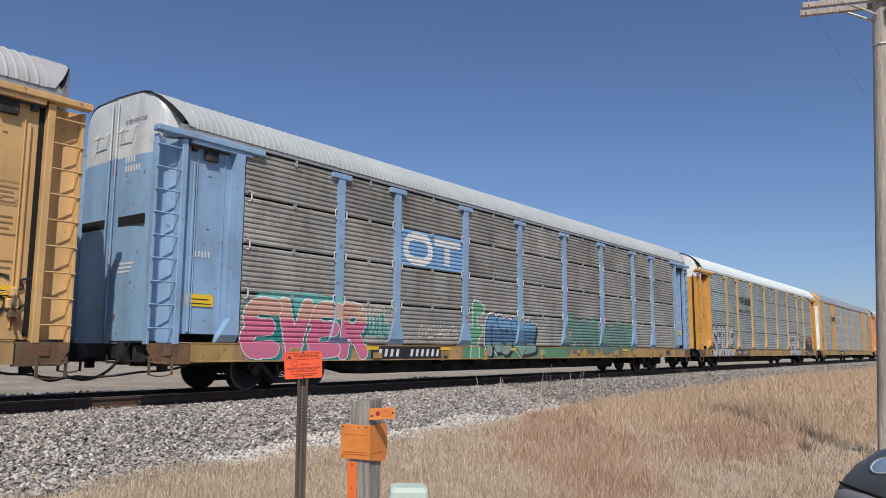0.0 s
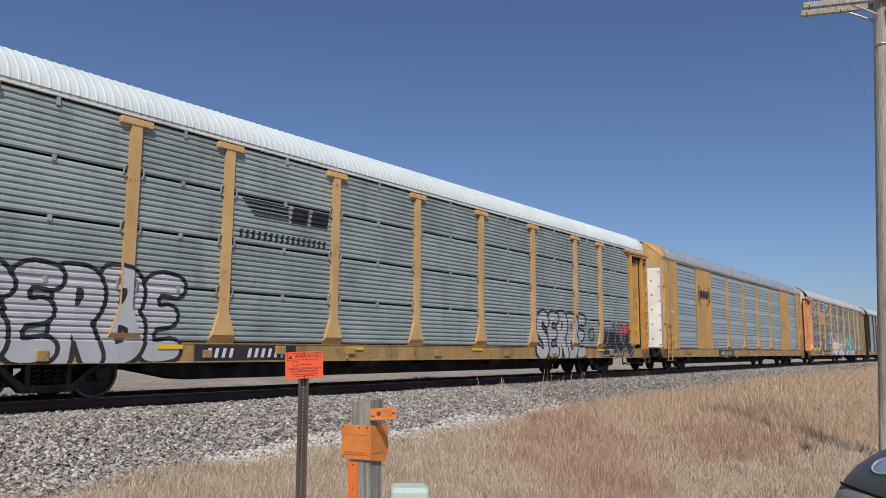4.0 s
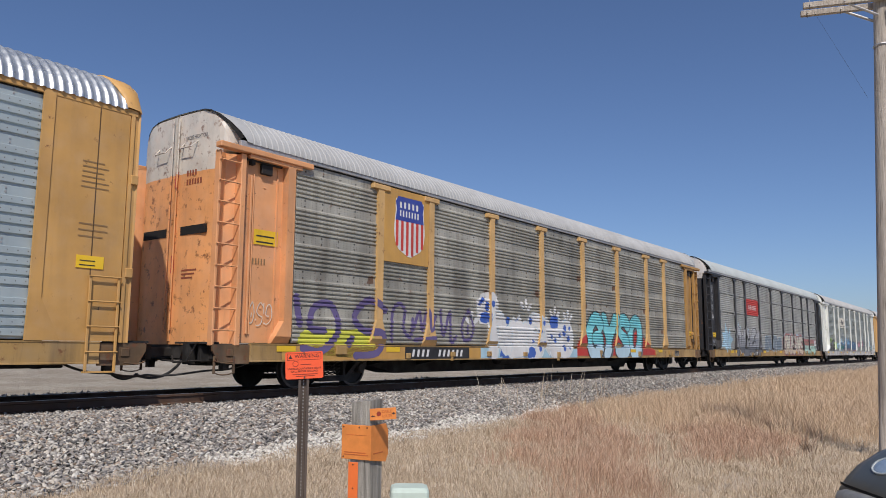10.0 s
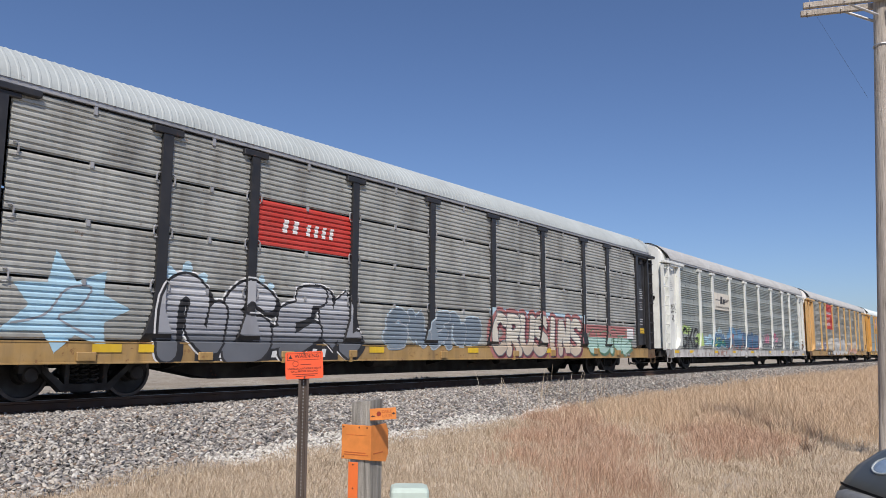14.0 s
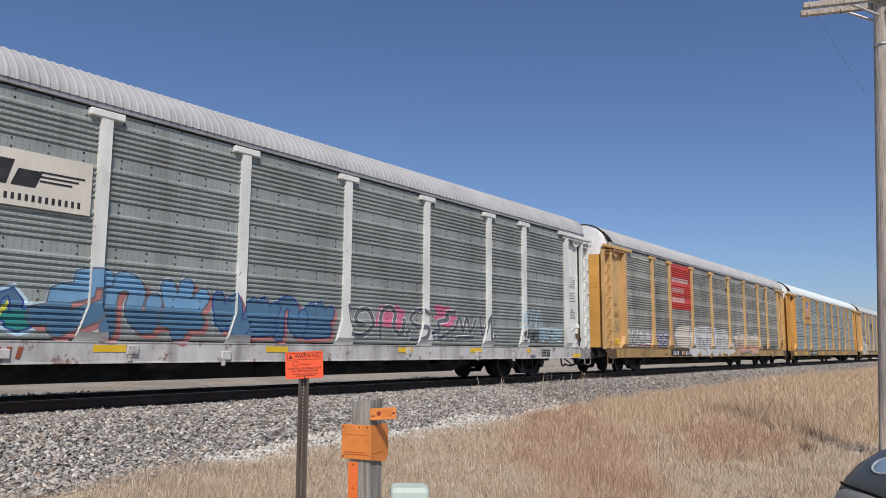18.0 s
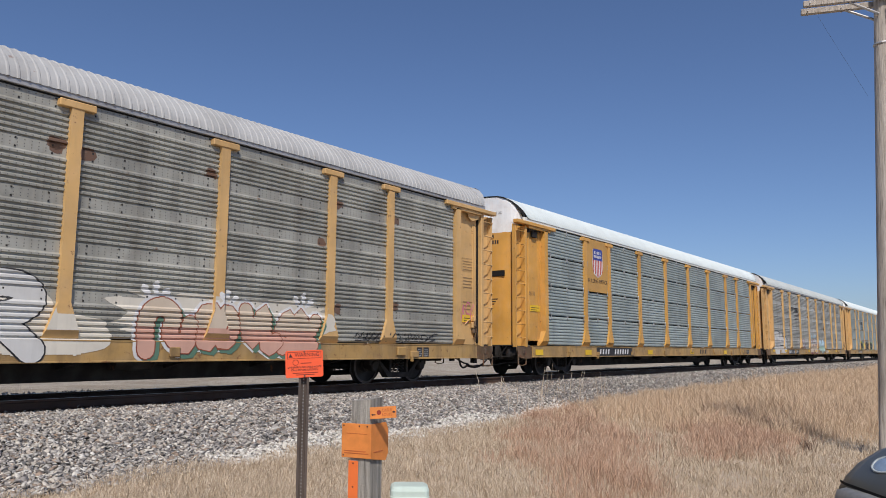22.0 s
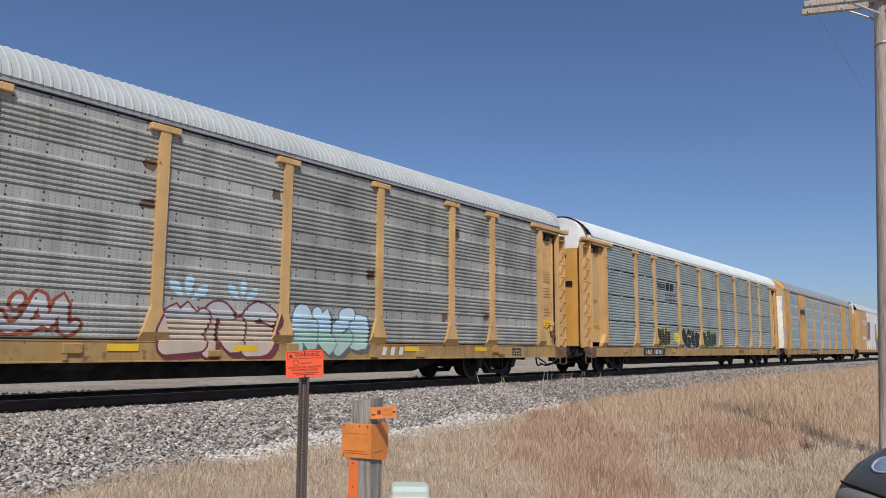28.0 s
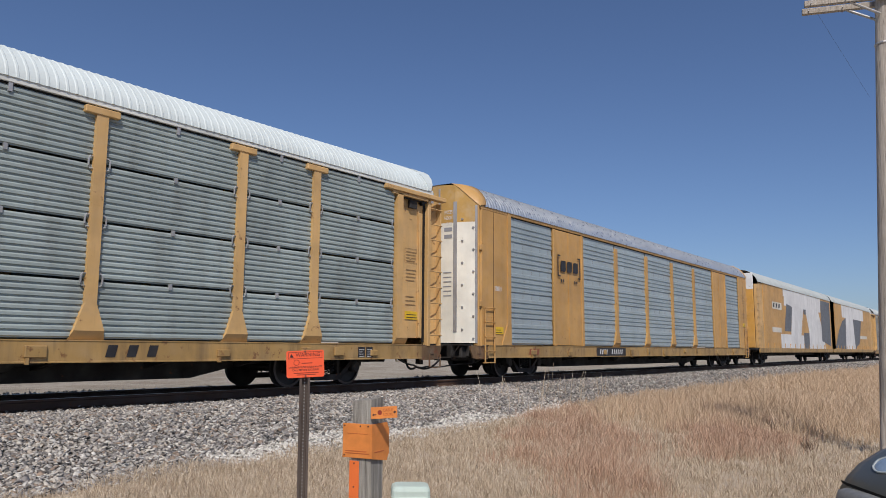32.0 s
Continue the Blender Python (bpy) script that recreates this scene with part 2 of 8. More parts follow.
M = {
    "yellow": paint("yellow freight paint", YELLOW, 0.5, rust=0.25),
    "yellow_dull": paint("dull yellow freight paint", TAN, 0.55, rust=0.3),
    "ochre": paint("ochre freight paint", OCHRE, 0.5, rust=0.15, streak=0.2),
    "brown_yellow": paint("weathered brown-yellow freight paint", (0.43, 0.235, 0.065), 0.55, rust=0.6, streak=0.4),
    "ochre_dark": paint("dark joint in ochre paint", (0.10, 0.055, 0.02), 0.7),
    "orange": paint("faded orange freight paint", (0.74, 0.35, 0.15), 0.5, rust=0.25),
    "blue": paint("sky blue freight paint", (0.25, 0.40, 0.57), 0.5, rust=0.3, streak=0.35),
    "white": paint("white freight paint", (0.73, 0.745, 0.69), 0.45, rust=0.12, streak=0.2),
    "black": paint("black freight paint", (0.022, 0.022, 0.024), 0.45, rust=0.1, streak=0.25, dirt=(0.07, 0.06, 0.05), fade=0.08),
    "sill_yellow": paint("grimy yellow sill paint", (0.41, 0.255, 0.088), 0.55, rust=0.6, streak=0.75, dirt=(0.07, 0.05, 0.035)),
    "sill_rust": paint("rusty grimy sill end, also groove shade", (0.15, 0.09, 0.042), 0.7, 0.0, 0.4, 0.95, 0.95, dirt=(0.05, 0.036, 0.026)),
    "sill_white": paint("grimy white sill paint", (0.56, 0.55, 0.52), 0.6, rust=0.8, streak=0.8),
    "sill_grime": paint("dirty grey sill paint", (0.30, 0.29, 0.27), 0.7, rust=0.8, streak=0.8),
    "door_blue": paint("blue door paint under pale top", (0.24, 0.40, 0.58), 0.5, rust=0.35, upper=(0.68, 0.71, 0.68), split=4.37),
    "door_yellow": paint("yellow door paint under white top", YELLOW, 0.5, rust=0.12, streak=0.16, upper=(0.86, 0.88, 0.86), split=4.42),
    "door_dull": paint("dull yellow door paint under white top", TAN, 0.5, rust=0.3, upper=(0.70, 0.68, 0.64), split=4.43),
    "door_orange": paint("orange door paint under rusty white top", (0.76, 0.35, 0.13), 0.5, rust=0.75, upper=(0.66, 0.62, 0.54), split=4.32),
    "door_black": paint("black door paint under worn white top", (0.022, 0.022, 0.024), 0.45, rust=0.4, upper=(0.60, 0.57, 0.53), split=4.45, fade=0.05),
    "door_white": paint("white door paint", (0.73, 0.745, 0.69), 0.45, rust=0.12),
    "door_cream": paint("white door panel under ochre top", (0.86, 0.84, 0.73), 0.5, rust=0.08, streak=0.1, upper=(0.60, 0.36, 0.10), split=4.40),
    "screen_taupe": paint("rusty brown-grey steel screen", (0.352, 0.338, 0.295), 0.55, 0.15, 0.2, 0.4, 0.5, rand=0.18),
    "screen_pale": paint("pale blue-grey galvanised screen", (0.318, 0.372, 0.356), 0.5, 0.05, 0.12, 0.0, 0.35, rand=0.10),
    "screen_blue": paint("light blue galvanised screen", (0.38, 0.452, 0.47), 0.45, 0.15, 0.06, 0.0, 0.15, rand=0.05),
    "screen_brown": paint("brown-grey galvanised screen", (0.375, 0.362, 0.305), 0.5, 0.2, 0.25, 0.25, 0.62, rand=0.15),
    "screen_dark": paint("dark grey galvanised screen", (0.375, 0.37, 0.318), 0.5, 0.2, 0.25, 0.1, 0.5, rand=0.12),
    "screen_green": paint("green-grey galvanised screen", (0.33, 0.362, 0.335), 0.48, 0.2, 0.15, 0.1, 0.35, rand=0.08),
    "screen_grey": paint("grey galvanised screen", (0.425, 0.427, 0.385), 0.48, 0.2, 0.2, 0.15, 0.5, rand=0.12),
    "roof_white": paint("white corrugated roof", (0.63, 0.695, 0.675), 0.6, 0.0, 0.04, 0.0, 0.08, fade=0.0),
    "roof_grey": paint("weathered grey corrugated roof", (0.395, 0.40, 0.39), 0.66, 0.0, 0.08, 0.05, 0.2),
    "roof_pale": paint("pale blue-grey corrugated roof", (0.415, 0.455, 0.445), 0.66, 0.0, 0.06, 0.05, 0.15),
    "roof_bright": paint("bright bare steel roof", (0.64, 0.67, 0.67), 0.34, 0.75, 0.04, 0.0, 0.05, fade=0.0),
    "reflect_red": plain("red reflective tape", (0.45, 0.03, 0.03), 0.4),
    "zinc": paint("galvanised trim", (0.42, 0.42, 0.42), 0.5, 0.4, 0.12, 0.15, 0.4),
    "steel_dark": paint("grimy black running gear", (0.016, 0.014, 0.0125), 0.75, 0.1, 0.3, 0.25, 0.3, dirt=(0.05, 0.036, 0.026)),
    "under": paint("dark underframe grime", (0.02, 0.018, 0.017), 0.8, 0.0, 0.3, 0.2, 0.2, dirt=(0.05, 0.04, 0.03)),
    "wheel": paint("rolled steel wheel", (0.022, 0.019, 0.017), 0.6, 0.3, 0.2, 0.15, 0.0),
    "tread": plain("worn wheel rim", (0.10, 0.09, 0.085), 0.5, 0.5),
    "rubber": plain("black hose rubber", (0.02, 0.02, 0.02), 0.6),
    # flat grey that puts the slots' shade into their colour
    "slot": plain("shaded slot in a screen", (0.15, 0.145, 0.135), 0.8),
    # near-black for gaps and slots, whose shade is put in as colour
    "void": plain("dark opening", (0.006, 0.006, 0.006), 0.9),
    "latch": plain("pale latch paint", (0.62, 0.62, 0.60), 0.5),
    "rail": paint("rusty rail steel", (0.10, 0.055, 0.035), 0.7, 0.4, 0.25, 0.5, 0.3),
    "rail_top": plain("worn rail head", (0.33, 0.31, 0.30), 0.35, 0.8),
    "tie": timber("tarred oak tie", (0.06, 0.045, 0.035), (0.13, 0.10, 0.08), (1.2, 14, 14)),
    "stone": island("pale crushed ballast", [(0.10, 0.095, 0.09), (0.31, 0.285, 0.26), (0.62, 0.57, 0.49), (0.15, 0.145, 0.14), (0.70, 0.66, 0.58), (0.36, 0.27, 0.20),
                                             (0.12, 0.115, 0.11), (0.76, 0.73, 0.66), (0.22, 0.205, 0.19), (0.42, 0.39, 0.36), (0.17, 0.165, 0.165)]),
    "stone_pale": island("whitish crushed ballast", [(0.60, 0.57, 0.50), (0.80, 0.77, 0.70), (0.42, 0.39, 0.34), (0.72, 0.68, 0.60), (0.86, 0.84, 0.78)]),
    "bed": earth("ballast grit", (0.22, 0.207, 0.19), (0.31, 0.29, 0.262), (0.11, 0.108, 0.105), 0.6, 22.0, 0.05),
    "soil": earth("dry thatch and soil", (0.42, 0.345, 0.26), (0.50, 0.43, 0.34), (0.28, 0.22, 0.16)),
    "soil_far": earth("pale bare gravel", (0.36, 0.31, 0.24), (0.46, 0.41, 0.33), (0.22, 0.185, 0.14), 0.5, 3.5, 0.08),
    "straw": island("pale dry grass", [(0.44, 0.33, 0.215), (0.68, 0.56, 0.41), (0.26, 0.19, 0.125), (0.56, 0.44, 0.31), (0.78, 0.67, 0.51), (0.36, 0.26, 0.17)], 0.8, 0.15),
    "russet": island("reddish dry bluestem grass", [(0.42, 0.25, 0.16), (0.64, 0.43, 0.29), (0.28, 0.16, 0.105), (0.55, 0.36, 0.24), (0.74, 0.57, 0.42), (0.38, 0.22, 0.14), (0.60, 0.41, 0.28)], 0.8, 0.15),
    "gold": island("golden dry grass", [(0.50, 0.35, 0.21), (0.66, 0.50, 0.33), (0.40, 0.265, 0.16), (0.74, 0.59, 0.42), (0.56, 0.385, 0.25), (0.62, 0.46, 0.31)], 0.8, 0.15),
    "dark_blade": island("dark brown blades", [(0.13, 0.085, 0.06), (0.22, 0.14, 0.095), (0.09, 0.06, 0.045), (0.30, 0.20, 0.13)], 0.85, 0.2),
    "wood_grey": timber("weathered grey post wood", (0.15, 0.138, 0.115), (0.46, 0.435, 0.38)),
    "wood_pole": timber("sun-bleached pole wood", (0.33, 0.285, 0.23), (0.56, 0.50, 0.42)),
    "sign": plain("fluorescent orange-red sign plastic", (0.90, 0.115, 0.035), 0.55, 0.0, 0.04, 3),
    "tag_orange": plain("faded orange marker plastic", (0.72, 0.24, 0.05), 0.6, 0.0, 0.12, 9),
    "tag_bright": plain("orange marker strip plastic", (0.80, 0.17, 0.035), 0.55, 0.0, 0.06, 6),
    "ink": plain("sign ink", (0.05, 0.02, 0.018), 0.7),
    "ink_red": plain("dark red sign ink", (0.28, 0.035, 0.015), 0.7),
    "print_faded": plain("faded red-brown print", (0.50, 0.13, 0.03), 0.7),
    "post_steel": paint("rusty brown channel steel", (0.11, 0.085, 0.07), 0.6, 0.4, 0.2, 0.4, 0.4),
    "mint": paint("pale green pedestal paint", (0.50, 0.60, 0.525), 0.45, 0.0, 0.06, 0.0, 0.2, fade=0.15),
    "car_paint": plain("dark grey car paint", (0.075, 0.08, 0.072), 0.38, 0.2, 0.06, 2),
    "car_trim": plain("grey bumper plastic", (0.20, 0.205, 0.20), 0.45),
    "lamp_glass": plain("clear lamp cover", (0.42, 0.47, 0.47), 0.3, 0.0),
    "lamp_blue": plain("blue-grey lamp lens", (0.22, 0.30, 0.40), 0.15, 0.0),
    "glass_dark": plain("tinted car glass", (0.01, 0.012, 0.014), 0.05),
    "galv": plain("galvanised fitting", (0.45, 0.45, 0.45), 0.45, 0.7),
    "wire": plain("dark line wire", (0.05, 0.05, 0.05), 0.5, 0.5),
    "woods": island("far leafy trees", [(0.05, 0.07, 0.03), (0.09, 0.10, 0.05), (0.07, 0.08, 0.04)], 0.9),
}
INKS = {"white": (0.72, 0.72, 0.70), "black": (0.018, 0.018, 0.02), "pink": (0.62, 0.16, 0.26), "teal": (0.02, 0.22, 0.20), "navy": (0.03, 0.06, 0.22),
        "sky": (0.38, 0.58, 0.68), "green": (0.10, 0.26, 0.14), "lime": (0.45, 0.62, 0.20), "acid": (0.62, 0.62, 0.08), "silver": (0.46, 0.47, 0.48),
        "purple": (0.13, 0.10, 0.235), "cyan": (0.12, 0.56, 0.58), "red": (0.50, 0.04, 0.03), "cream": (0.66, 0.62, 0.52), "maroon": (0.16, 0.035, 0.05),
        "mint": (0.42, 0.60, 0.52), "grey": (0.30, 0.31, 0.33), "warn": (0.78, 0.50, 0.02), "logo_blue": (0.20, 0.38, 0.58), "shield": (0.035, 0.06, 0.30),
        "logo_red": (0.55, 0.05, 0.035), "ochre": (0.54, 0.30, 0.075), "rustink": (0.28, 0.07, 0.03), "shade": (0.13, 0.14, 0.155), "steel_blue": (0.075, 0.175, 0.28), "moss": (0.10, 0.20, 0.135), "sage": (0.22, 0.34, 0.275), "rose": (0.42, 0.17, 0.155), "cobalt": (0.05, 0.13, 0.46), "aqua": (0.20, 0.62, 0.66), "ice": (0.48, 0.66, 0.74), "sand": (0.60, 0.50, 0.38), "salmon": (0.62, 0.36, 0.27),
        "sea": (0.16, 0.46, 0.40), "leaf": (0.13, 0.36, 0.20), "cornflower": (0.16, 0.34, 0.52), "fern": (0.13, 0.28, 0.215), "slate": (0.20, 0.25, 0.29), "pearl": (0.60, 0.60, 0.57), "faint": (0.27, 0.165, 0.07), "stain": (0.15, 0.085, 0.055)}
INK = {k: paint(k + " lettering paint", v, 0.55, 0.0, 0.08, 0.0, 0.22, fade=0.12) for k, v in INKS.items()}


# ---------------------------------------------------------------- mesh tools
class Shape:
    """Collects vertices and faces for one mesh."""

    def __init__(self):
        self.v, self.f = [], []

    def add(self, verts, faces):
        k = len(self.v)
        self.v += [tuple(p) for p in verts]
        self.f += [tuple(i + k for i in face) for face in faces]
        return self

    def box(self, x0, x1, y0, y1, z0, z1, c=0.0):
        """A block; c: width of the chamfer along all its edges."""
        if x0 > x1:
            x0, x1 = x1, x0
        if y0 > y1:
            y0, y1 = y1, y0
        if not c:
            v = [(x, y, z) for x in (x0, x1) for y in (y0, y1) for z in (z0, z1)]
            return self.add(v, [(0, 1, 3, 2), (4, 6, 7, 5), (0, 4, 5, 1), (2, 3, 7, 6), (0, 2, 6, 4), (1, 5, 7, 3)])
        v, at = [], {}
        for i, x in enumerate((x0, x1)):
            for j, y in enumerate((y0, y1)):
                for k, z in enumerate((z0, z1)):
                    sx, sy, sz = (c, -c)[i], (c, -c)[j], (c, -c)[k]
                    for a, p in enumerate(((x, y + sy, z + sz), (x + sx, y, z + sz), (x + sx, y + sy, z))):
                        at[i, j, k, a] = len(v)
                        v.append(p)
        f = []
        for i in (0, 1):
            f.append(tuple(at[i, j, k, 0] for j, k in ((0, 0), (1, 0), (1, 1), (0, 1))))
            f.append(tuple(at[j, i, k, 1] for j, k in ((0, 0), (1, 0), (1, 1), (0, 1))))
            f.append(tuple(at[j, k, i, 2] for j, k in ((0, 0), (1, 0), (1, 1), (0, 1))))
            for j in (0, 1):
                f.append((at[0, i, j, 1], at[1, i, j, 1], at[1, i, j, 2], at[0, i, j, 2]))
                f.append((at[i, 0, j, 0], at[i, 1, j, 0], at[i, 1, j, 2], at[i, 0, j, 2]))
                f.append((at[i, j, 0, 0], at[i, j, 1, 0], at[i, j, 1, 1], at[i, j, 0, 1]))
                for k in (0, 1):
                    f.append((at[i, j, k, 0], at[i, j, k, 1], at[i, j, k, 2]))
        return self.add(v, f)

    def prism(self, pts, axis, a, b):
        """A flat outline drawn out along an axis: pts are (x, z) for y, (y, z) for x, (x, y) for z."""
        put = {"y": lambda p, q: (p[0], q, p[1]), "x": lambda p, q: (q, p[0], p[1]), "z": lambda p, q: (p[0], p[1], q)}[axis]
        n = len(pts)
        v = [put(p, a) for p in pts] + [put(p, b) for p in pts]
        return self.add(v, [tuple(range(n)), tuple(range(2 * n - 1, n - 1, -1))] + [(i, (i + 1) % n, n + (i + 1) % n, n + i) for i in range(n)])

    def tube(self, path, r, n=6, closed=False):
        path = [Vector(p) for p in path]
        rings = []
        for i, p in enumerate(path):
            if closed:
                d = path[(i + 1) % len(path)] - path[i - 1]
            else:
                d = path[min(i + 1, len(path) - 1)] - path[max(i - 1, 0)]
            d.normalize()
            u = d.cross(Vector((0, 0, 1)) if abs(d.z) < 0.95 else Vector((1, 0, 0))).normalized()
            w = d.cross(u)
            rr = r[i] if isinstance(r, (list, tuple)) else r
            rings.append([p + (u * math.cos(2 * math.pi * k / n) + w * math.sin(2 * math.pi * k / n)) * rr for k in range(n)])
        m = len(rings)
        f = [(i * n + k, i * n + (k + 1) % n, ((i + 1) % m) * n + (k + 1) % n, ((i + 1) % m) * n + k)
             for i in range(m if closed else m - 1) for k in range(n)]
        if not closed:
            f += [tuple(range(n)), tuple(range(m * n - 1, (m - 1) * n - 1, -1))]
        return self.add([q for ring in rings for q in ring], f)

    def turned(self, prof, axis="y", n=24):
        """A body turned about an axis through the origin: prof is (radius, place along the axis)."""
        v, m = [], len(prof)
        for r, a in prof:
            for k in range(n):
                c, s = r * math.cos(2 * math.pi * k / n), r * math.sin(2 * math.pi * k / n)
                v.append({"y": (c, a, s), "z": (c, s, a), "x": (a, c, s)}[axis])
        f = [(i * n + k, i * n + (k + 1) % n, (i + 1) * n + (k + 1) % n, (i + 1) * n + k) for i in range(m - 1) for k in range(n)]
        f += [tuple(range(n)), tuple(range(m * n - 1, (m - 1) * n - 1, -1))]
        return self.add(v, f)

    def grid(self, rows):
        """A sheet through rows of points."""
        n = len(rows[0])
        return self.add([p for r in rows for p in r],
                        [(i * n + k, i * n + k + 1, (i + 1) * n + k + 1, (i + 1) * n + k) for i in range(len(rows) - 1) for k in range(n - 1)])

    def shift(self, m):
        self.v = [tuple(m @ Vector(p)) for p in self.v]
        return self

    def mesh(self, name, material, smooth=False):
        me = bpy.data.meshes.new(name)
        me.from_pydata(self.v, [], self.f)
        if material:
            me.materials.append(material)
        if smooth:
            me.polygons.foreach_set("use_smooth", [True] * len(me.polygons))
        return me


BITS = {"screen_clip", "graffiti_shade", "graffiti_outline", "graffiti_spatter", "stencil_print", "graffiti", "graffiti_shine", "graffiti_body", "sprayed_field", "notice_print", "number_print", "lettering_print", "sill_bracket", "emblem_print", "emblem_shade",
        "emblem_block", "scrawl", "emblem"}


def part(name, shape, material, parent, label="", smooth=False, at=None):
    """One mesh under a thing or a part. shape: a Shape, or a mesh to share."""
    me = shape.mesh(name, material, smooth) if isinstance(shape, Shape) else shape
    ob = new(name, me)
    ob.parent = parent
    if at is not None:
        ob.matrix_basis = at
    if label:
        ob["label"] = label
    if name in BITS:
        tagged(ob, kind="stuff")
    return ob


def thing(name, label, category, group="", kind="", at=None):
    ob = tagged(new(name), label, category, group, kind)
    ob.empty_display_size = 0.3
    if at is not None:
        ob.matrix_basis = at
    return ob


def words(text, size, material, parent, at, name="lettering", wide=None):
    """Raised lettering in the built-in font, turned into a mesh; it reads along x and stands up along z, facing -y."""
    cu = bpy.data.curves.new(name, "FONT")
    cu.body, cu.size, cu.align_x, cu.align_y, cu.extrude = text, size, "CENTER", "CENTER", 0.0008
    cu.resolution_u = 3
    tmp = new(name, cu)
    bpy.context.view_layer.update()
    me = bpy.data.meshes.new_from_object(tmp.evaluated_get(bpy.context.evaluated_depsgraph_get()))
    bpy.data.objects.remove(tmp)
    bpy.data.curves.remove(cu)
    xs = [v.co.x for v in me.vertices]
    k = wide / (max(xs) - min(xs)) if wide else 1.0
    for v in me.vertices:
        v.co = (v.co.x * k, -v.co.z, v.co.y)
    me.materials.clear()
    me.materials.append(material)
    return part(name, me, None, parent, at=at)


# ---------------------------------------------------------------- the railcars' common measures
PANEL_Y = -1.55                           # the screens' outer face
SILL_Z, BASE_Z, EAVE_Z = 0.60, 0.95, 4.75
TRACK_Y, CANT = 13.25, -1.13
TRUCK_X, AXLE, WHEEL_R = 10.05, 0.89, 0.42
PITCH = 28.58
TRACK = pose(0, TRACK_Y, 0, CANT)


def ridge_profile(kind, z0, z1):
    """The screen's cross-section as (z, depth): corrugations of each make of screen."""
    out, z = [], z0
    if kind == "slat":                    # close ribs all the way up
        n = max(3, round((z1 - z0) / 0.098))
        p = (z1 - z0) / n
        for i in range(n):
            a = z0 + i * p
            out += [(a, 0.027), (a + 0.18 * p, 0.027), (a + 0.28 * p, 0.0), (a + 0.70 * p, 0.0)]
        return out + [(z1, 0.027)]
    n = 5                                 # bands of ribs between flats
    p = (z1 - z0) / n
    for i in range(n):
        a = z0 + i * p
        ribs, top = (6, 0.74) if kind == "band" else (4, 0.80)
        q = top * p / ribs
        for j in range(ribs):
            b = a + j * q
            if kind == "band":
                out += [(b, 0.040), (b + 0.20 * q, 0.040), (b + 0.32 * q, 0.0), (b + 0.68 * q, 0.0)]
            else:
                out += [(b, 0.030), (b + 0.20 * q, 0.030), (b + 0.30 * q, 0.0), (b + 0.94 * q, 0.0)]
        out += [(a + top * p, 0.020), (a + 0.99 * p, 0.020)]
    return out + [(z1, 0.020)]


def side_profile(kind):
    """The whole near side from sill to eave, as (z, y): what paint on it follows."""
    out = [(SILL_Z, -1.582), (BASE_Z - 0.005, -1.582)]
    if kind == "slat":
        for k in range(4):
            z0, z1 = slat_span(k)
            out += [(z, PANEL_Y + d) for z, d in ridge_profile("slat", z0, z1)]
    else:
        out += [(z, PANEL_Y + d) for z, d in ridge_profile(kind, BASE_Z + 0.02, EAVE_Z - 0.005)]
    fine = [out[0]]
    for (z0, y0), (z1, y1) in zip(out, out[1:]):
        n = max(1, math.ceil((z1 - z0) / 0.02))
        fine += [(z0 + (z1 - z0) * i / n, y0 + (y1 - y0) * i / n) for i in range(1, n + 1)]
    return fine


def slat_span(k):
    h = (EAVE_Z - BASE_Z) / 4
    return BASE_Z + k * h + 0.02, BASE_Z + (k + 1) * h - 0.02


def spans(polys, z):
    """Where outlines cover the height z: stretches of x (non-zero winding)."""
    hits = []
    for p in polys:
        for (xa, za), (xb, zb) in zip(p, p[1:] + p[:1]):
            if (za <= z) != (zb <= z):
                hits.append((xa + (z - za) * (xb - xa) / (zb - za), 1 if zb > za else -1))
    hits.sort()
    out, wind, start = [], 0, 0
    for x, d in hits:
        if wind == 0:
            start = x
        wind += d
        if wind == 0 and x - start > 0.002:
            out.append((start, x))
    return out


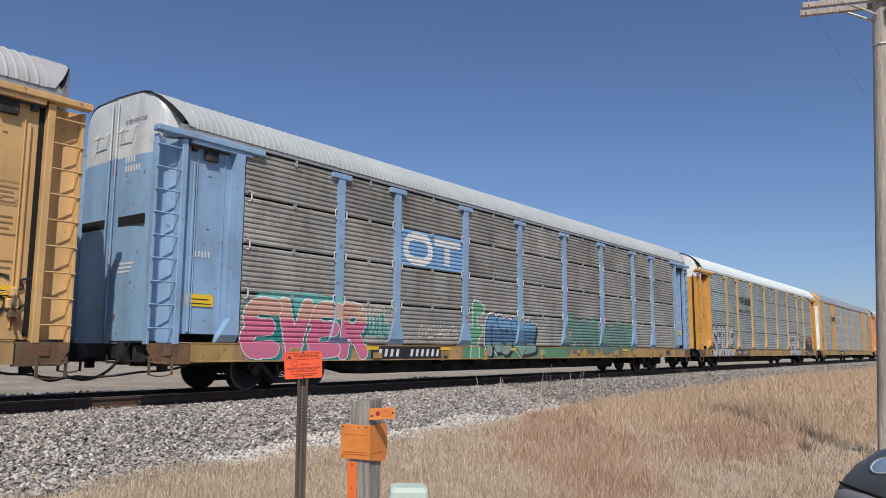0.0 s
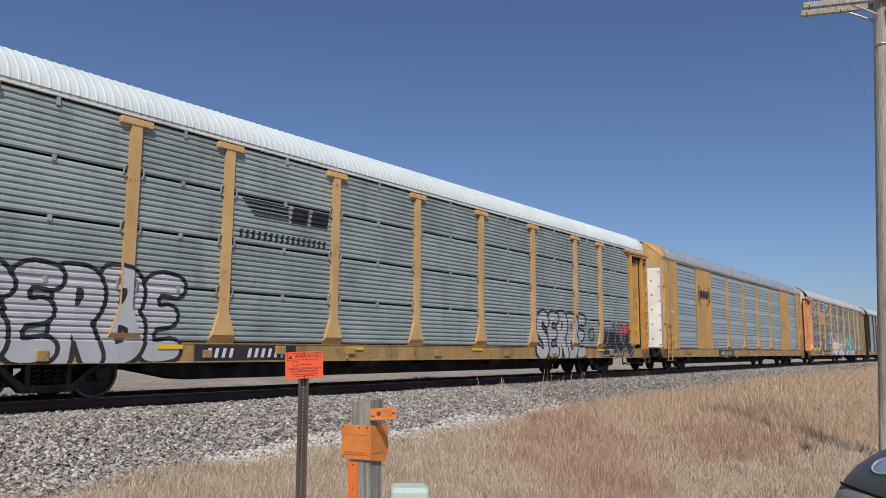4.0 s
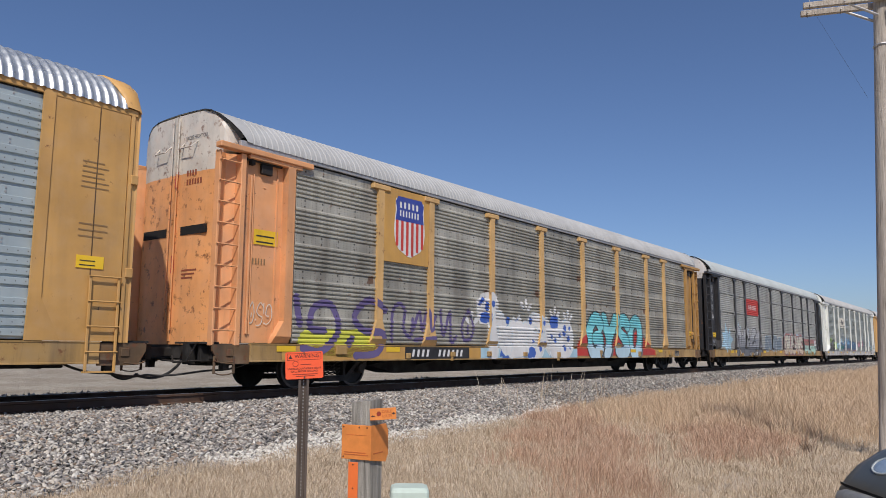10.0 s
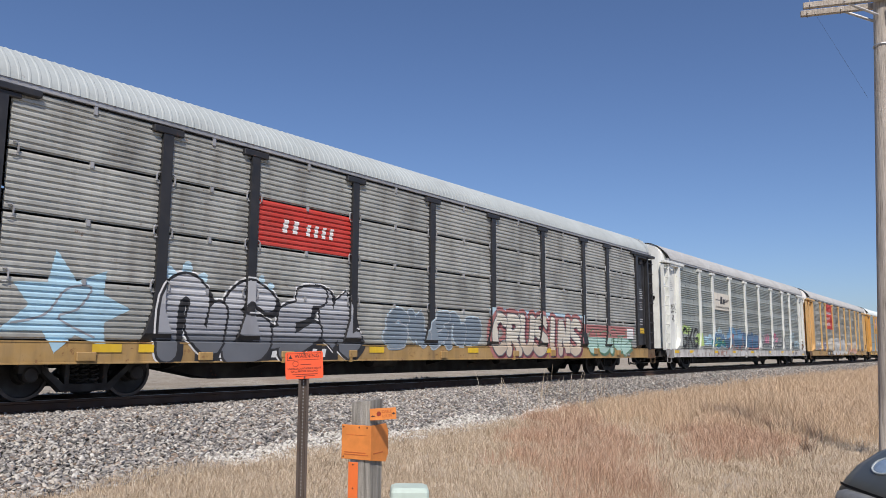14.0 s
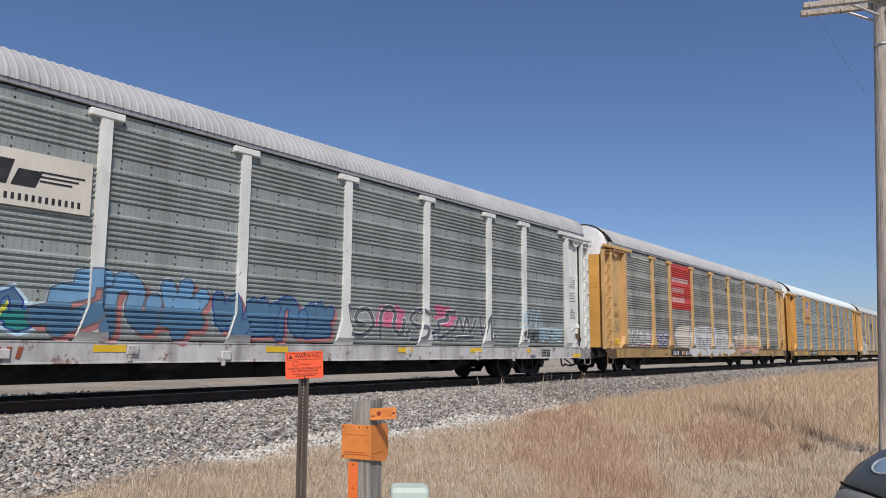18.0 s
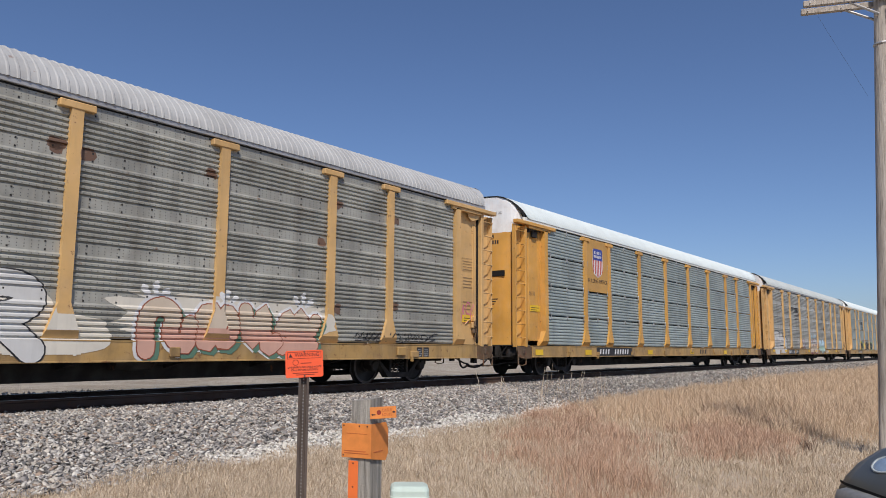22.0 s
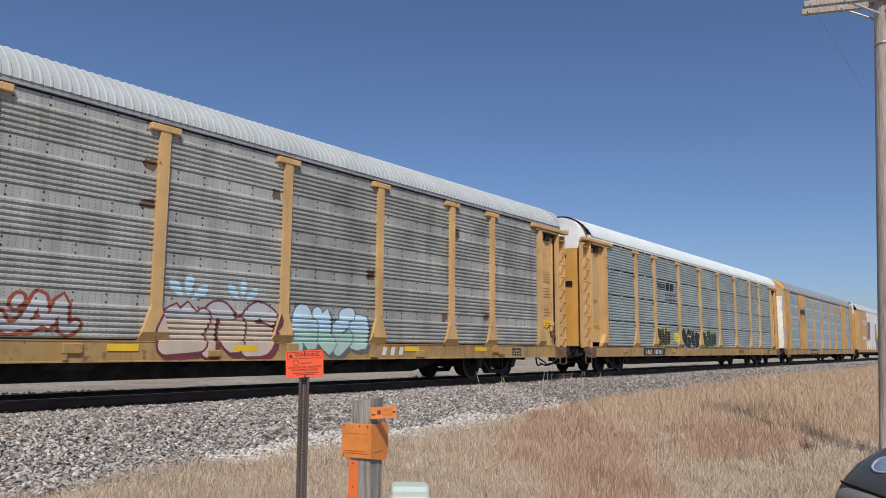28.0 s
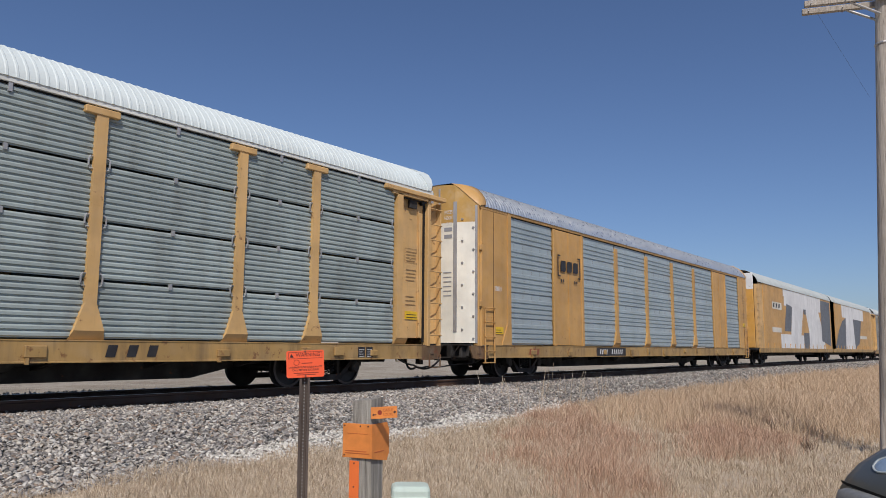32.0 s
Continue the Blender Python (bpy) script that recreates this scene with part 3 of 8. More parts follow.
def sprayed(polys, profile, lift, posts=(), zr=None):
    """Outlines laid as a film of paint over the side's relief and over the fronts of its posts."""
    s = Shape()
    z_lo, z_hi = min(z for p in polys for _, z in p), max(z for p in polys for _, z in p)
    for (z0, y0), (z1, y1) in zip(profile, profile[1:]):
        if z1 < z_lo or z0 > z_hi or z1 - z0 < 1e-5 or (z1 - z0 > 0.0205 and abs(y0 - y1) > 0.02):
            continue
        zm = 0.5 * (z0 + z1)
        if zr and not zr[0] <= zm < zr[1]:
            continue
        half = 0.0 if zm < 1.09 or zm > 4.6 else 0.10 + max(0.0, 1.52 - zm) * 0.35
        lows, mids, highs = spans(polys, z0 + 2e-4), spans(polys, zm), spans(polys, z1 - 2e-4)
        if not len(lows) == len(mids) == len(highs):
            lows = highs = mids
        for (a0, b0), (a, b), (a1, b1) in zip(lows, mids, highs):
            if max(abs(a0 - a), abs(a1 - a), abs(b0 - b), abs(b1 - b)) > 0.25:
                a0, b0, a1, b1 = a, b, a, b

            def quad(u, v, ya, yb):
                u0, u1 = (a0, a1) if u == a else (u, u)
                v0, v1 = (b0, b1) if v == b else (v, v)
                s.add([(u0, ya - lift, z0), (v0, ya - lift, z0), (v1, yb - lift, z1), (u1, yb - lift, z1)], [(0, 1, 2, 3)])
            cur = a
            for x in posts if half else ():
                u, v = max(a, x - half), min(b, x + half)
                if u >= v:
                    continue
                if u > cur:
                    quad(cur, u, y0, y1)
                quad(u, v, -1.614, -1.614)
                cur = v
            if cur < b:
                quad(cur, b, y0, y1)
    return s


def ribbon(path, w, closed=False):
    """The outline of a brush stroke."""
    pts = [Vector(p) for p in path]
    n = len(pts)
    left, right = [], []
    for i, p in enumerate(pts):
        d = (pts[(i + 1) % n] - pts[i - 1]) if closed else (pts[min(i + 1, n - 1)] - pts[max(i - 1, 0)])
        d = d.normalized() if d.length > 1e-6 else Vector((1, 0))
        q = Vector((-d.y, d.x)) * w * 0.5
        left.append(tuple(p + q)), right.append(tuple(p - q))
    if closed:
        return [left, right[::-1]]

    def cap(p, d):
        """A round end, from the left edge to the right one."""
        d = d.normalized() if d.length > 1e-6 else Vector((1, 0))
        q = Vector((-d.y, d.x))
        return [tuple(p + (q * math.cos(a) + d * math.sin(a)) * w * 0.5) for a in (0.52, 1.05, 1.57, 2.09, 2.62)]
    if w < 0.08:
        return [left + right[::-1]]
    return [left + cap(pts[-1], pts[-1] - pts[-2]) + right[::-1] + cap(pts[0], pts[0] - pts[1])]


def round_path(pts, steps=4):
    """A smooth curve through points (Catmull-Rom)."""
    out, n = [], len(pts)
    for i in range(n - 1):
        p0, p1, p2, p3 = [Vector(pts[min(max(j, 0), n - 1)]) for j in (i - 1, i, i + 1, i + 2)]
        for k in range(steps):
            t = k / steps
            out.append(tuple(0.5 * ((2 * p1) + (p2 - p0) * t + (2 * p0 - 5 * p1 + 4 * p2 - p3) * t * t + (3 * p1 - p0 - 3 * p2 + p3) * t ** 3)))
    return out + [tuple(pts[-1])]


STROKES = [  # loops, hooks and bolts in a unit square, of no alphabet
    [[(0.1, 0.1), (0.55, 0.05), (0.95, 0.4), (0.7, 0.85), (0.3, 0.8), (0.25, 0.45), (0.6, 0.4)], [(0.0, 0.5), (-0.15, 0.95)]],
    [[(-0.1, 0.2), (0.35, 0.35), (0.2, 0.6), (0.75, 0.75), (0.6, 0.95), (1.1, 1.0)], [(0.3, 0.0), (1.05, 0.35)]],
    [[(0.5, 1.0), (0.15, 0.55), (0.3, 0.12), (0.7, 0.12), (0.85, 0.5), (0.5, 1.0)], [(0.5, 0.5), (0.52, 0.3)]],
    [[(-0.1, 0.35), (0.15, 0.85), (0.35, 0.3), (0.55, 0.9), (0.75, 0.3), (1.05, 0.75)], [(0.0, 0.05), (1.0, 0.12)]],
    [[(0.05, 0.5), (0.3, 0.9), (0.7, 0.15), (0.98, 0.5), (0.7, 0.88), (0.3, 0.1), (0.05, 0.5)]],
    [[(0.9, 1.05), (0.6, 0.3), (0.2, 0.05), (-0.1, 0.4)], [(0.3, 0.75), (0.38, 0.95)], [(0.7, 0.1), (1.05, 0.25)]],
    [[(0.08, 0.0), (0.02, 0.75), (0.3, 1.0), (0.62, 0.8), (0.6, 0.35), (0.98, 0.1), (1.05, 0.6)]],
    [[(0.95, 0.85), (0.45, 1.02), (0.1, 0.7), (0.4, 0.45), (0.9, 0.4), (0.8, 0.05), (0.2, 0.0)], [(0.0, 0.2), (0.1, 0.3)]],
    [[(0.05, 0.95), (0.3, 0.2), (0.6, 0.95), (0.75, 0.05), (1.05, 0.2)]],
    [[(0.5, 0.0), (0.1, 0.95)], [(0.5, 0.0), (0.55, 1.0)], [(0.5, 0.0), (1.0, 0.8)], [(0.05, 0.3), (0.95, 0.25)]],
]


FORMS = {  # skeletons of fat sprayed letters in a unit square
    "E": [[(0.95, 0.94), (0.35, 0.96), (0.08, 0.74), (0.32, 0.53), (0.78, 0.53)], [(0.32, 0.53), (0.04, 0.30), (0.25, 0.05), (0.95, 0.07)]],
    "V": [[(0.05, 1.0), (0.28, 0.5), (0.5, 0.0), (0.72, 0.5), (0.95, 1.0)]],
    "R": [[(0.1, 0.0), (0.12, 0.5), (0.1, 1.0)], [(0.1, 1.0), (0.7, 0.97), (0.9, 0.75), (0.65, 0.52), (0.2, 0.5)], [(0.42, 0.5), (0.7, 0.3), (1.0, 0.0)]],
    "S": [[(0.95, 0.85), (0.6, 1.0), (0.15, 0.88), (0.12, 0.65), (0.5, 0.5), (0.9, 0.35), (0.85, 0.1), (0.4, 0.0), (0.02, 0.12)]],
    "B": [[(0.12, 0.0), (0.12, 0.5), (0.12, 1.0)], [(0.12, 1.0), (0.7, 0.97), (0.85, 0.75), (0.6, 0.53), (0.2, 0.52)], [(0.5, 0.52), (0.95, 0.4), (0.92, 0.1), (0.5, 0.0), (0.12, 0.0)]],
    "D": [[(0.12, 0.0), (0.12, 0.5), (0.12, 1.0)], [(0.12, 1.0), (0.65, 0.95), (0.95, 0.6), (0.85, 0.2), (0.5, 0.02), (0.12, 0.0)]],
    "Y": [[(0.0, 1.0), (0.25, 0.72), (0.5, 0.5), (0.75, 0.72), (1.0, 1.0)], [(0.5, 0.5), (0.45, 0.2), (0.25, 0.0)]],
    "G": [[(0.95, 0.82), (0.55, 1.0), (0.1, 0.75), (0.05, 0.3), (0.4, 0.0), (0.85, 0.1), (0.95, 0.45), (0.55, 0.45)]],
    "K": [[(0.12, 0.0), (0.12, 1.0)], [(0.95, 1.0), (0.5, 0.6), (0.2, 0.45)], [(0.4, 0.55), (0.7, 0.3), (1.0, 0.0)]],
    "O": [[(0.5, 1.0), (0.1, 0.8), (0.02, 0.4), (0.3, 0.02), (0.75, 0.05), (0.98, 0.5), (0.85, 0.88), (0.5, 1.0)]],
    "A": [[(0.0, 0.0), (0.25, 0.55), (0.45, 1.0), (0.7, 0.55), (1.0, 0.0)], [(0.2, 0.32), (0.8, 0.32)]],
    "M": [[(0.02, 0.0), (0.15, 1.0), (0.5, 0.35), (0.85, 1.0), (0.98, 0.0)]],
    "N": [[(0.08, 0.0), (0.1, 1.0), (0.5, 0.5), (0.9, 0.02), (0.92, 1.0)]],
    "H": [[(0.1, 0.0), (0.12, 1.0)], [(0.88, 0.0), (0.9, 1.0)], [(0.12, 0.5), (0.88, 0.5)]],
    "U": [[(0.05, 1.0), (0.08, 0.35), (0.45, 0.0), (0.9, 0.3), (0.95, 1.0)]],
    "I": [[(0.5, 0.0), (0.5, 1.0)]],
    "C": [[(0.95, 0.85), (0.5, 1.0), (0.08, 0.7), (0.08, 0.3), (0.5, 0.0), (0.95, 0.15)]],
    "T": [[(0.0, 0.97), (1.0, 0.97)], [(0.5, 0.97), (0.5, 0.0)]],
    "X": [[(0.0, 1.0), (1.0, 0.0)], [(1.0, 1.0), (0.0, 0.0)]],
}

FORMS.update({key: shape for key, shape in zip("abcdefghij", STROKES)})     # small letters: shapes of no alphabet


def tag_strokes(rng, x0, x1, z0, z1, n, slant=0.1, forms=None):
    """A row of loops and bends, overlapping like sprayed lettering, of no alphabet."""
    n = len(forms) if forms else n
    w = (x1 - x0) / n
    out = []
    for i in range(n):
        if forms:
            lift = rng.uniform(-0.03, 0.03)
            for s in FORMS[forms[i]]:
                out.append(round_path([(x0 + (i + 0.09 + 0.82 * u + slant * (v - 0.5)) * w, z0 + (v + lift) * (z1 - z0)) for u, v in s]))
            continue
        grow, lift = rng.uniform(0.95, 1.3), rng.uniform(-0.06, 0.06)
        for s in rng.choice(STROKES):
            pts = [(x0 + (i + 0.04 + 0.92 * u * grow + slant * (v - 0.5)) * w, z0 + min(1.03, max(-0.02, v + lift + rng.uniform(-0.04, 0.04))) * (z1 - z0)) for u, v in s]
            out.append(round_path(pts))
    return out


# ---------------------------------------------------------------- railcars
SHARED = {}


def shared(key, build, material, smooth=False):
    """One mesh for all parts that are alike."""
    key = (key, material.name)
    if key not in SHARED:
        SHARED[key] = build().mesh(key[0], material, smooth)
    return SHARED[key]


def flipped(shape, sx, sy):
    shape.v = [(x * sx, y * sy, z) for x, y, z in shape.v]
    return shape


LAY = [-11.77, -9.11, -7.16, -4.295, -1.43, 1.43, 4.295, 7.16, 9.11, 11.77]
LAY_WIDE = [-11.66, -9.0, -6.87, -4.15, -1.2, 1.68, 4.5, 7.3, 9.4, 12.0]
CORNERS = [(1, 1), (-1, 1), (1, -1), (-1, -1)]   # front near, rear near, front far, rear far
ROOF = [(-1.60, 4.84), (-1.585, 4.93), (-1.53, 5.06), (-1.40, 5.23), (-1.22, 5.395), (-1.02, 5.50), (-0.80, 5.555), (-0.40, 5.588), (0, 5.598)]


def roof_shape(x0, x1, depth=0.012, pitch=0.152, rise=1.0, flat=0.62):
    prof = [(y, 4.84 + (z - 4.84) * rise) for y, z in ROOF + [(-y, z) for y, z in ROOF[-2::-1]]]
    s, xs, n = Shape(), [], round((x1 - x0) / pitch)
    p = (x1 - x0) / n
    for i in range(n):
        a = x0 + i * p
        xs += [(a, 0), (a + flat * p, 0), (a + (flat + 0.10) * p, 1), (a + 0.90 * p, 1)]
    xs.append((x1, 0))
    rows = []
    for x, h in xs:
        row = []
        for j, (y, z) in enumerate(prof):
            a, b = prof[max(j - 1, 0)], prof[min(j + 1, len(prof) - 1)]
            t = Vector((b[0] - a[0], b[1] - a[1])).normalized()
            row.append((x, y - t.y * h * depth, z + t.x * h * depth))
        rows.append(row)
    return s.grid(rows)


def sharp_ribs(me):
    """Keeps the ribs' edges sharp across the roof and the arch smooth along it."""
    for e in me.edges:
        p, q = (me.vertices[i].co for i in e.vertices)
        if abs(p.x - q.x) < 1e-5:
            e.use_edge_sharp = True


def cap_edge(y, z):
    """Where the roof's end is cut back towards the eaves."""
    return -13.53 + 0.68 * max(0.0, 5.52 - z)


def cap_shape(x0, x1, lift=0.012, cut=False, rise=1.0):
    prof = [(y, 4.84 + (z - 4.84) * rise) for y, z in ROOF + [(-y, z) for y, z in ROOF[-2::-1]]]
    return Shape().grid([[(cap_edge(y, z) if cut and x == x0 else x, y * 1.008, z + lift) for y, z in prof] for x in (x0, x1)])


def wide_cap():
    """The ochre sheet at the end of the bright roof, cut slantwise at both edges."""
    prof = [(y * 1.006, 4.85 + (z - 4.84) * 0.975) for y, z in both(ROOF)]
    front = [(y, min(z, 5.52 - 0.96 * max(0.0, abs(y) - 0.88))) for y, z in prof]
    return Shape().grid([[(fold_x(-abs(y)) - 0.02, y, z) for y, z in front], [(-13.22 + 0.03 * max(0.0, 5.5 - z), y * 1.004, z + 0.012) for y, z in prof],
                         [(-12.82 - 0.26 * max(0.0, 5.5 - z), y * 1.012, z + 0.03) for y, z in prof], [(-12.81 - 0.26 * max(0.0, 5.5 - z), y * 1.0, z) for y, z in prof]])


def screen_shape(kind, width, z0, z1):
    """A corrugated sheet whose lower middle is at the origin, with folded ends."""
    prof = ridge_profile(kind, 0, z1 - z0)
    w = width / 2
    rows = [[(x, d, z) for z, d in prof] for x in (-w + 0.012, w - 0.012)]
    rows = [[(-w, 0.045, z) for z, _ in prof]] + rows + [[(w, 0.045, z) for z, _ in prof]]
    return Shape().grid(rows)


def rivets(kind, width, h):
    s, p = Shape(), h / 5
    for i in range(5):
        for j in range(max(2, round(width / 0.55))):
            x = -width / 2 + (j + 0.5) * width / max(2, round(width / 0.55))
            for dz in (0.78, 0.95) if kind == "band" else (0.86, 0.94):
                z = (i + dz) * p
                s.box(x - 0.012, x + 0.012, 0.010, 0.03, z - 0.014, z + 0.014)
    return s


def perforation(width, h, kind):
    """Columns of small flat quads as slots in a screen's ribs and flats, coloured as their shade."""
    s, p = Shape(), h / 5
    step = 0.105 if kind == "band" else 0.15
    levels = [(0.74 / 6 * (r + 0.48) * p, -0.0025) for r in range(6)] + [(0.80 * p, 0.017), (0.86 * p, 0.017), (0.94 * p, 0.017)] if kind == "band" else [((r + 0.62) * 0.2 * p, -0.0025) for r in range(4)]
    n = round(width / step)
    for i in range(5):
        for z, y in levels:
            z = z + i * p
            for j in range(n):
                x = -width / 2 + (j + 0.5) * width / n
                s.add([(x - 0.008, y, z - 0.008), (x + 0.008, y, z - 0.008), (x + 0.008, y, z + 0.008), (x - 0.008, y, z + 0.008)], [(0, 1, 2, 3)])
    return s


def post_shape(tee=True):
    s = Shape()
    s.prism([(-0.10, 1.52), (0.10, 1.52), (0.10, 4.60), (-0.10, 4.60)], "y", -1.612, -1.50)
    s.prism([(-0.25, 1.09), (0.25, 1.09), (0.10, 1.52), (-0.10, 1.52)], "y", -1.614, -1.50)
    if tee:
        s.box(-0.30, 0.30, -1.63, -1.50, 4.60, 4.72, 0.012)
    return s


def post_foot():
    s = Shape()
    s.add([(-0.25, -1.614, 1.09), (0.25, -1.614, 1.09), (0.30, -1.52, 0.94), (-0.30, -1.52, 0.94),
           (-0.25, -1.48, 1.09), (0.25, -1.48, 1.09), (0.30, -1.48, 0.94), (-0.30, -1.48, 0.94)],
          [(0, 1, 2, 3), (4, 5, 6, 7), (0, 3, 7, 4), (1, 2, 6, 5), (3, 2, 6, 7)])
    return s


def latch_shape():
    """A bent bracket that bridges the joint of two screens beside a post."""
    return Shape().tube([(0, -1.57, -0.10), (0.05, -1.58, -0.10), (0.08, -1.585, -0.06), (0.08, -1.585, 0.06), (0.05, -1.58, 0.10), (0, -1.57, 0.10)], 0.015, 5)


def clip_shape():
    s = Shape()
    for k in (1, 2, 3, 4):
        z = BASE_Z + k * (EAVE_Z - BASE_Z) / 4
        s.box(-0.03, 0.03, -1.575, -1.535, z - (0.13 if k == 4 else 0.07), z + 0.03)
    return s


def wheelset_shape():
    s = Shape()
    half = [(0.42, 0.685), (0.445, 0.69), (0.445, 0.715), (0.42, 0.73), (0.415, 0.82), (0.365, 0.825), (0.35, 0.79), (0.16, 0.765), (0.13, 0.835),
            (0.085, 0.84), (0.085, 0.95), (0.125, 0.96), (0.125, 1.10), (0.10, 1.13)]
    prof = [(r, -a) for r, a in half[::-1]] + [(0.085, -0.68), (0.085, 0.68)] + half
    return s.turned(prof, "y", 28)


def wheelset_mesh():
    key = "wheelset"
    if key not in SHARED:
        me = wheelset_shape().mesh(key, M["wheel"], True)
        me.materials.append(M["tread"])
        for p in me.polygons:
            c = p.center
            r = math.hypot(c.x, c.z)
            if r > 0.385 and 0.80 < abs(c.y) < 0.83:
                p.material_index = 1
        me.polygons.foreach_set("use_smooth", [False] * len(me.polygons))
        SHARED[key] = me
    return SHARED[key]


def side_frame_shape():
    s = Shape()
    top = [(-1.07, 0.60), (-1.07, 0.44), (-0.74, 0.44), (-0.70, 0.58), (-0.40, 0.66), (0.40, 0.66), (0.70, 0.58), (0.74, 0.44), (1.07, 0.44), (1.07, 0.60),
           (0.72, 0.70), (0.42, 0.80), (-0.42, 0.80), (-0.72, 0.70)]
    s.prism(top, "y", -1.10, -0.93)
    low = [(-0.72, 0.46), (-0.74, 0.58), (-0.36, 0.26), (0.36, 0.26), (0.74, 0.58), (0.72, 0.46), (0.40, 0.14), (-0.40, 0.14)]
    s.prism(low, "y", -1.11, -0.92)
    for x in (-0.36, 0.28):
        s.box(x, x + 0.08, -1.11, -0.93, 0.2, 0.7, 0.01)
    for x in (-AXLE, AXLE):
        s.box(x - 0.15, x + 0.15, -1.08, -0.95, 0.54, 0.64, 0.015)
    return s


def spring_shape():
    s = Shape()
    for x in (-0.17, 0.0, 0.17):
        path = [(x + 0.07 * math.cos(a * 0.9), -1.02 + 0.07 * math.sin(a * 0.9), 0.28 + 0.30 * a / 28) for a in range(29)]
        s.tube(path, 0.015, 5)
    return s


def bolster_shape():
    s = Shape().box(-0.22, 0.22, -1.15, 1.15, 0.58, 0.72, 0.02)
    s.box(-0.35, 0.35, -0.35, 0.35, 0.55, 0.80, 0.02)
    s.box(-0.62, -0.5, -0.9, 0.9, 0.36, 0.46), s.box(0.5, 0.62, -0.9, 0.9, 0.36, 0.46)
    return s


def coupler_shape():
    """Draw bar, head and knuckle at the front."""
    s = Shape().box(-13.5, -12.6, -0.16, 0.16, 0.62, 0.90, 0.02)
    s.box(-14.02, -13.4, -0.09, 0.09, 0.68, 0.86, 0.02)
    s.prism([(-14.30, 0.02), (-14.34, 0.16), (-14.20, 0.24), (-13.98, 0.14), (-13.98, -0.14), (-14.12, -0.18), (-14.18, -0.04)], "z", 0.63, 0.91)
    s.tube([(-13.7, -0.05, 0.62), (-13.75, -0.6, 0.60), (-13.72, -1.35, 0.62)], 0.018)
    return s


def hose_shape():
    return Shape().tube(round_path([(-13.45, -0.42, 0.78), (-13.55, -0.42, 0.55), (-13.75, -0.34, 0.36), (-14.0, -0.26, 0.29), (-14.25, -0.2, 0.33), (-14.32, -0.18, 0.36)]), 0.028, 7)


def cable_shape():
    """A slack pipe that sags from the frame's end."""
    return Shape().tube(round_path([(-12.3, -1.1, 0.66), (-12.6, -1.12, 0.52), (-12.95, -1.05, 0.44), (-13.3, -0.9, 0.42), (-13.7, -0.7, 0.36), (-14.05, -0.6, 0.34), (-14.29, -0.55, 0.36)]), 0.022, 6)


def step_shape():
    s = Shape()
    for x in (-13.58, -13.14):
        s.box(x - 0.025, x + 0.025, -1.56, -1.535, 0.38, 0.70, 0.006)
    s.tube(round_path([(-13.58, -1.547, 0.41), (-13.5, -1.547, 0.375), (-13.36, -1.547, 0.36), (-13.22, -1.547, 0.375), (-13.14, -1.547, 0.41)]), 0.012, 5)
    return s


def platform_shape():
    """The step and buffer beam at the end of the deck."""
    s = Shape().box(-13.52, -13.38, -1.40, 1.40, 0.64, 0.93, 0.015)
    s.box(-13.38, -12.78, -1.49, 1.49, 0.62, 0.93, 0.015)
    for y in (-1.30, 1.16):
        s.box(-13.2, -13.05, y, y + 0.14, 0.45, 0.72, 0.012)
    s.box(-13.75, -13.38, -1.40, -0.55, 0.93, 0.965)
    s.box(-13.78, -13.60, -1.0, -0.85, 0.55, 0.93), s.box(-13.70, -13.4, -1.3, -1.2, 0.60, 0.9, 0.01)
    s.tube([(-13.78, -1.3, 0.96), (-13.80, -1.0, 0.60), (-13.80, -0.6, 0.58), (-13.7, -0.4, 0.7)], 0.016)
    return s


DOOR_RIM = [(-1.40, -13.20, 4.72), (-1.395, -13.30, 4.82), (-1.37, -13.37, 4.95), (-1.33, -13.42, 5.09), (-1.24, -13.46, 5.26), (-1.12, -13.49, 5.39), (-0.98, -13.515, 5.47),
            (-0.84, -13.53, 5.515), (-0.60, -13.54, 5.53), (-0.03, -13.55, 5.535)]     # the leaf's upper edge from the corner to the middle


def door_shape(kind="leaf"):
    """One leaf of the end door: nearly flat, bent round the corner, with a rounded upper corner that reaches over the ladder."""
    def rows(inset):
        return [[(x + inset + (0.06 if k < 2 and z < 4.66 else 0.0), max(y, -1.29) if z < 4.66 else y, z) for z in (0.92, 1.3, 2.2, 3.1, 4.0, 4.65, 4.70, top - 0.3 * (top - 4.7), top)]
                for k, (y, x, top) in enumerate(DOOR_RIM)]
    s = Shape().grid(rows(0.0)).grid(rows(0.05))
    s.grid([[(x, y, z) for y, x, z in DOOR_RIM], [(x + 0.05, y, z) for y, x, z in DOOR_RIM]])
    s.box(-13.565, -13.50, -0.075, -0.03, 0.98, 5.53)
    return s


def door_x(y):
    """Where the end door's skin lies at a distance y from the middle."""
    for (y0, x0, _), (y1, x1, _) in zip(DOOR_RIM, DOOR_RIM[1:]):
        if y <= y1:
            return x0 + (x1 - x0) * (y - y0) / (y1 - y0)
    return DOOR_RIM[-1][1]


def door_bolts():
    """Rows of bolt heads round the top of a leaf."""
    s = Shape()
    for k in range(7):
        y = -0.18 - 0.15 * k
        for z in (4.58, 5.42 - 0.12 * max(0, k - 4)):
            x = door_x(y) - 0.006
            s.box(x, x + 0.02, y - 0.009, y + 0.009, z - 0.009, z + 0.009)
    return s


FOLDS = [(-1.53, -13.27), (-0.92, -13.50), (-0.40, -13.55), (-0.02, -13.56)]     # plan of a folding end door, from the corner to the middle


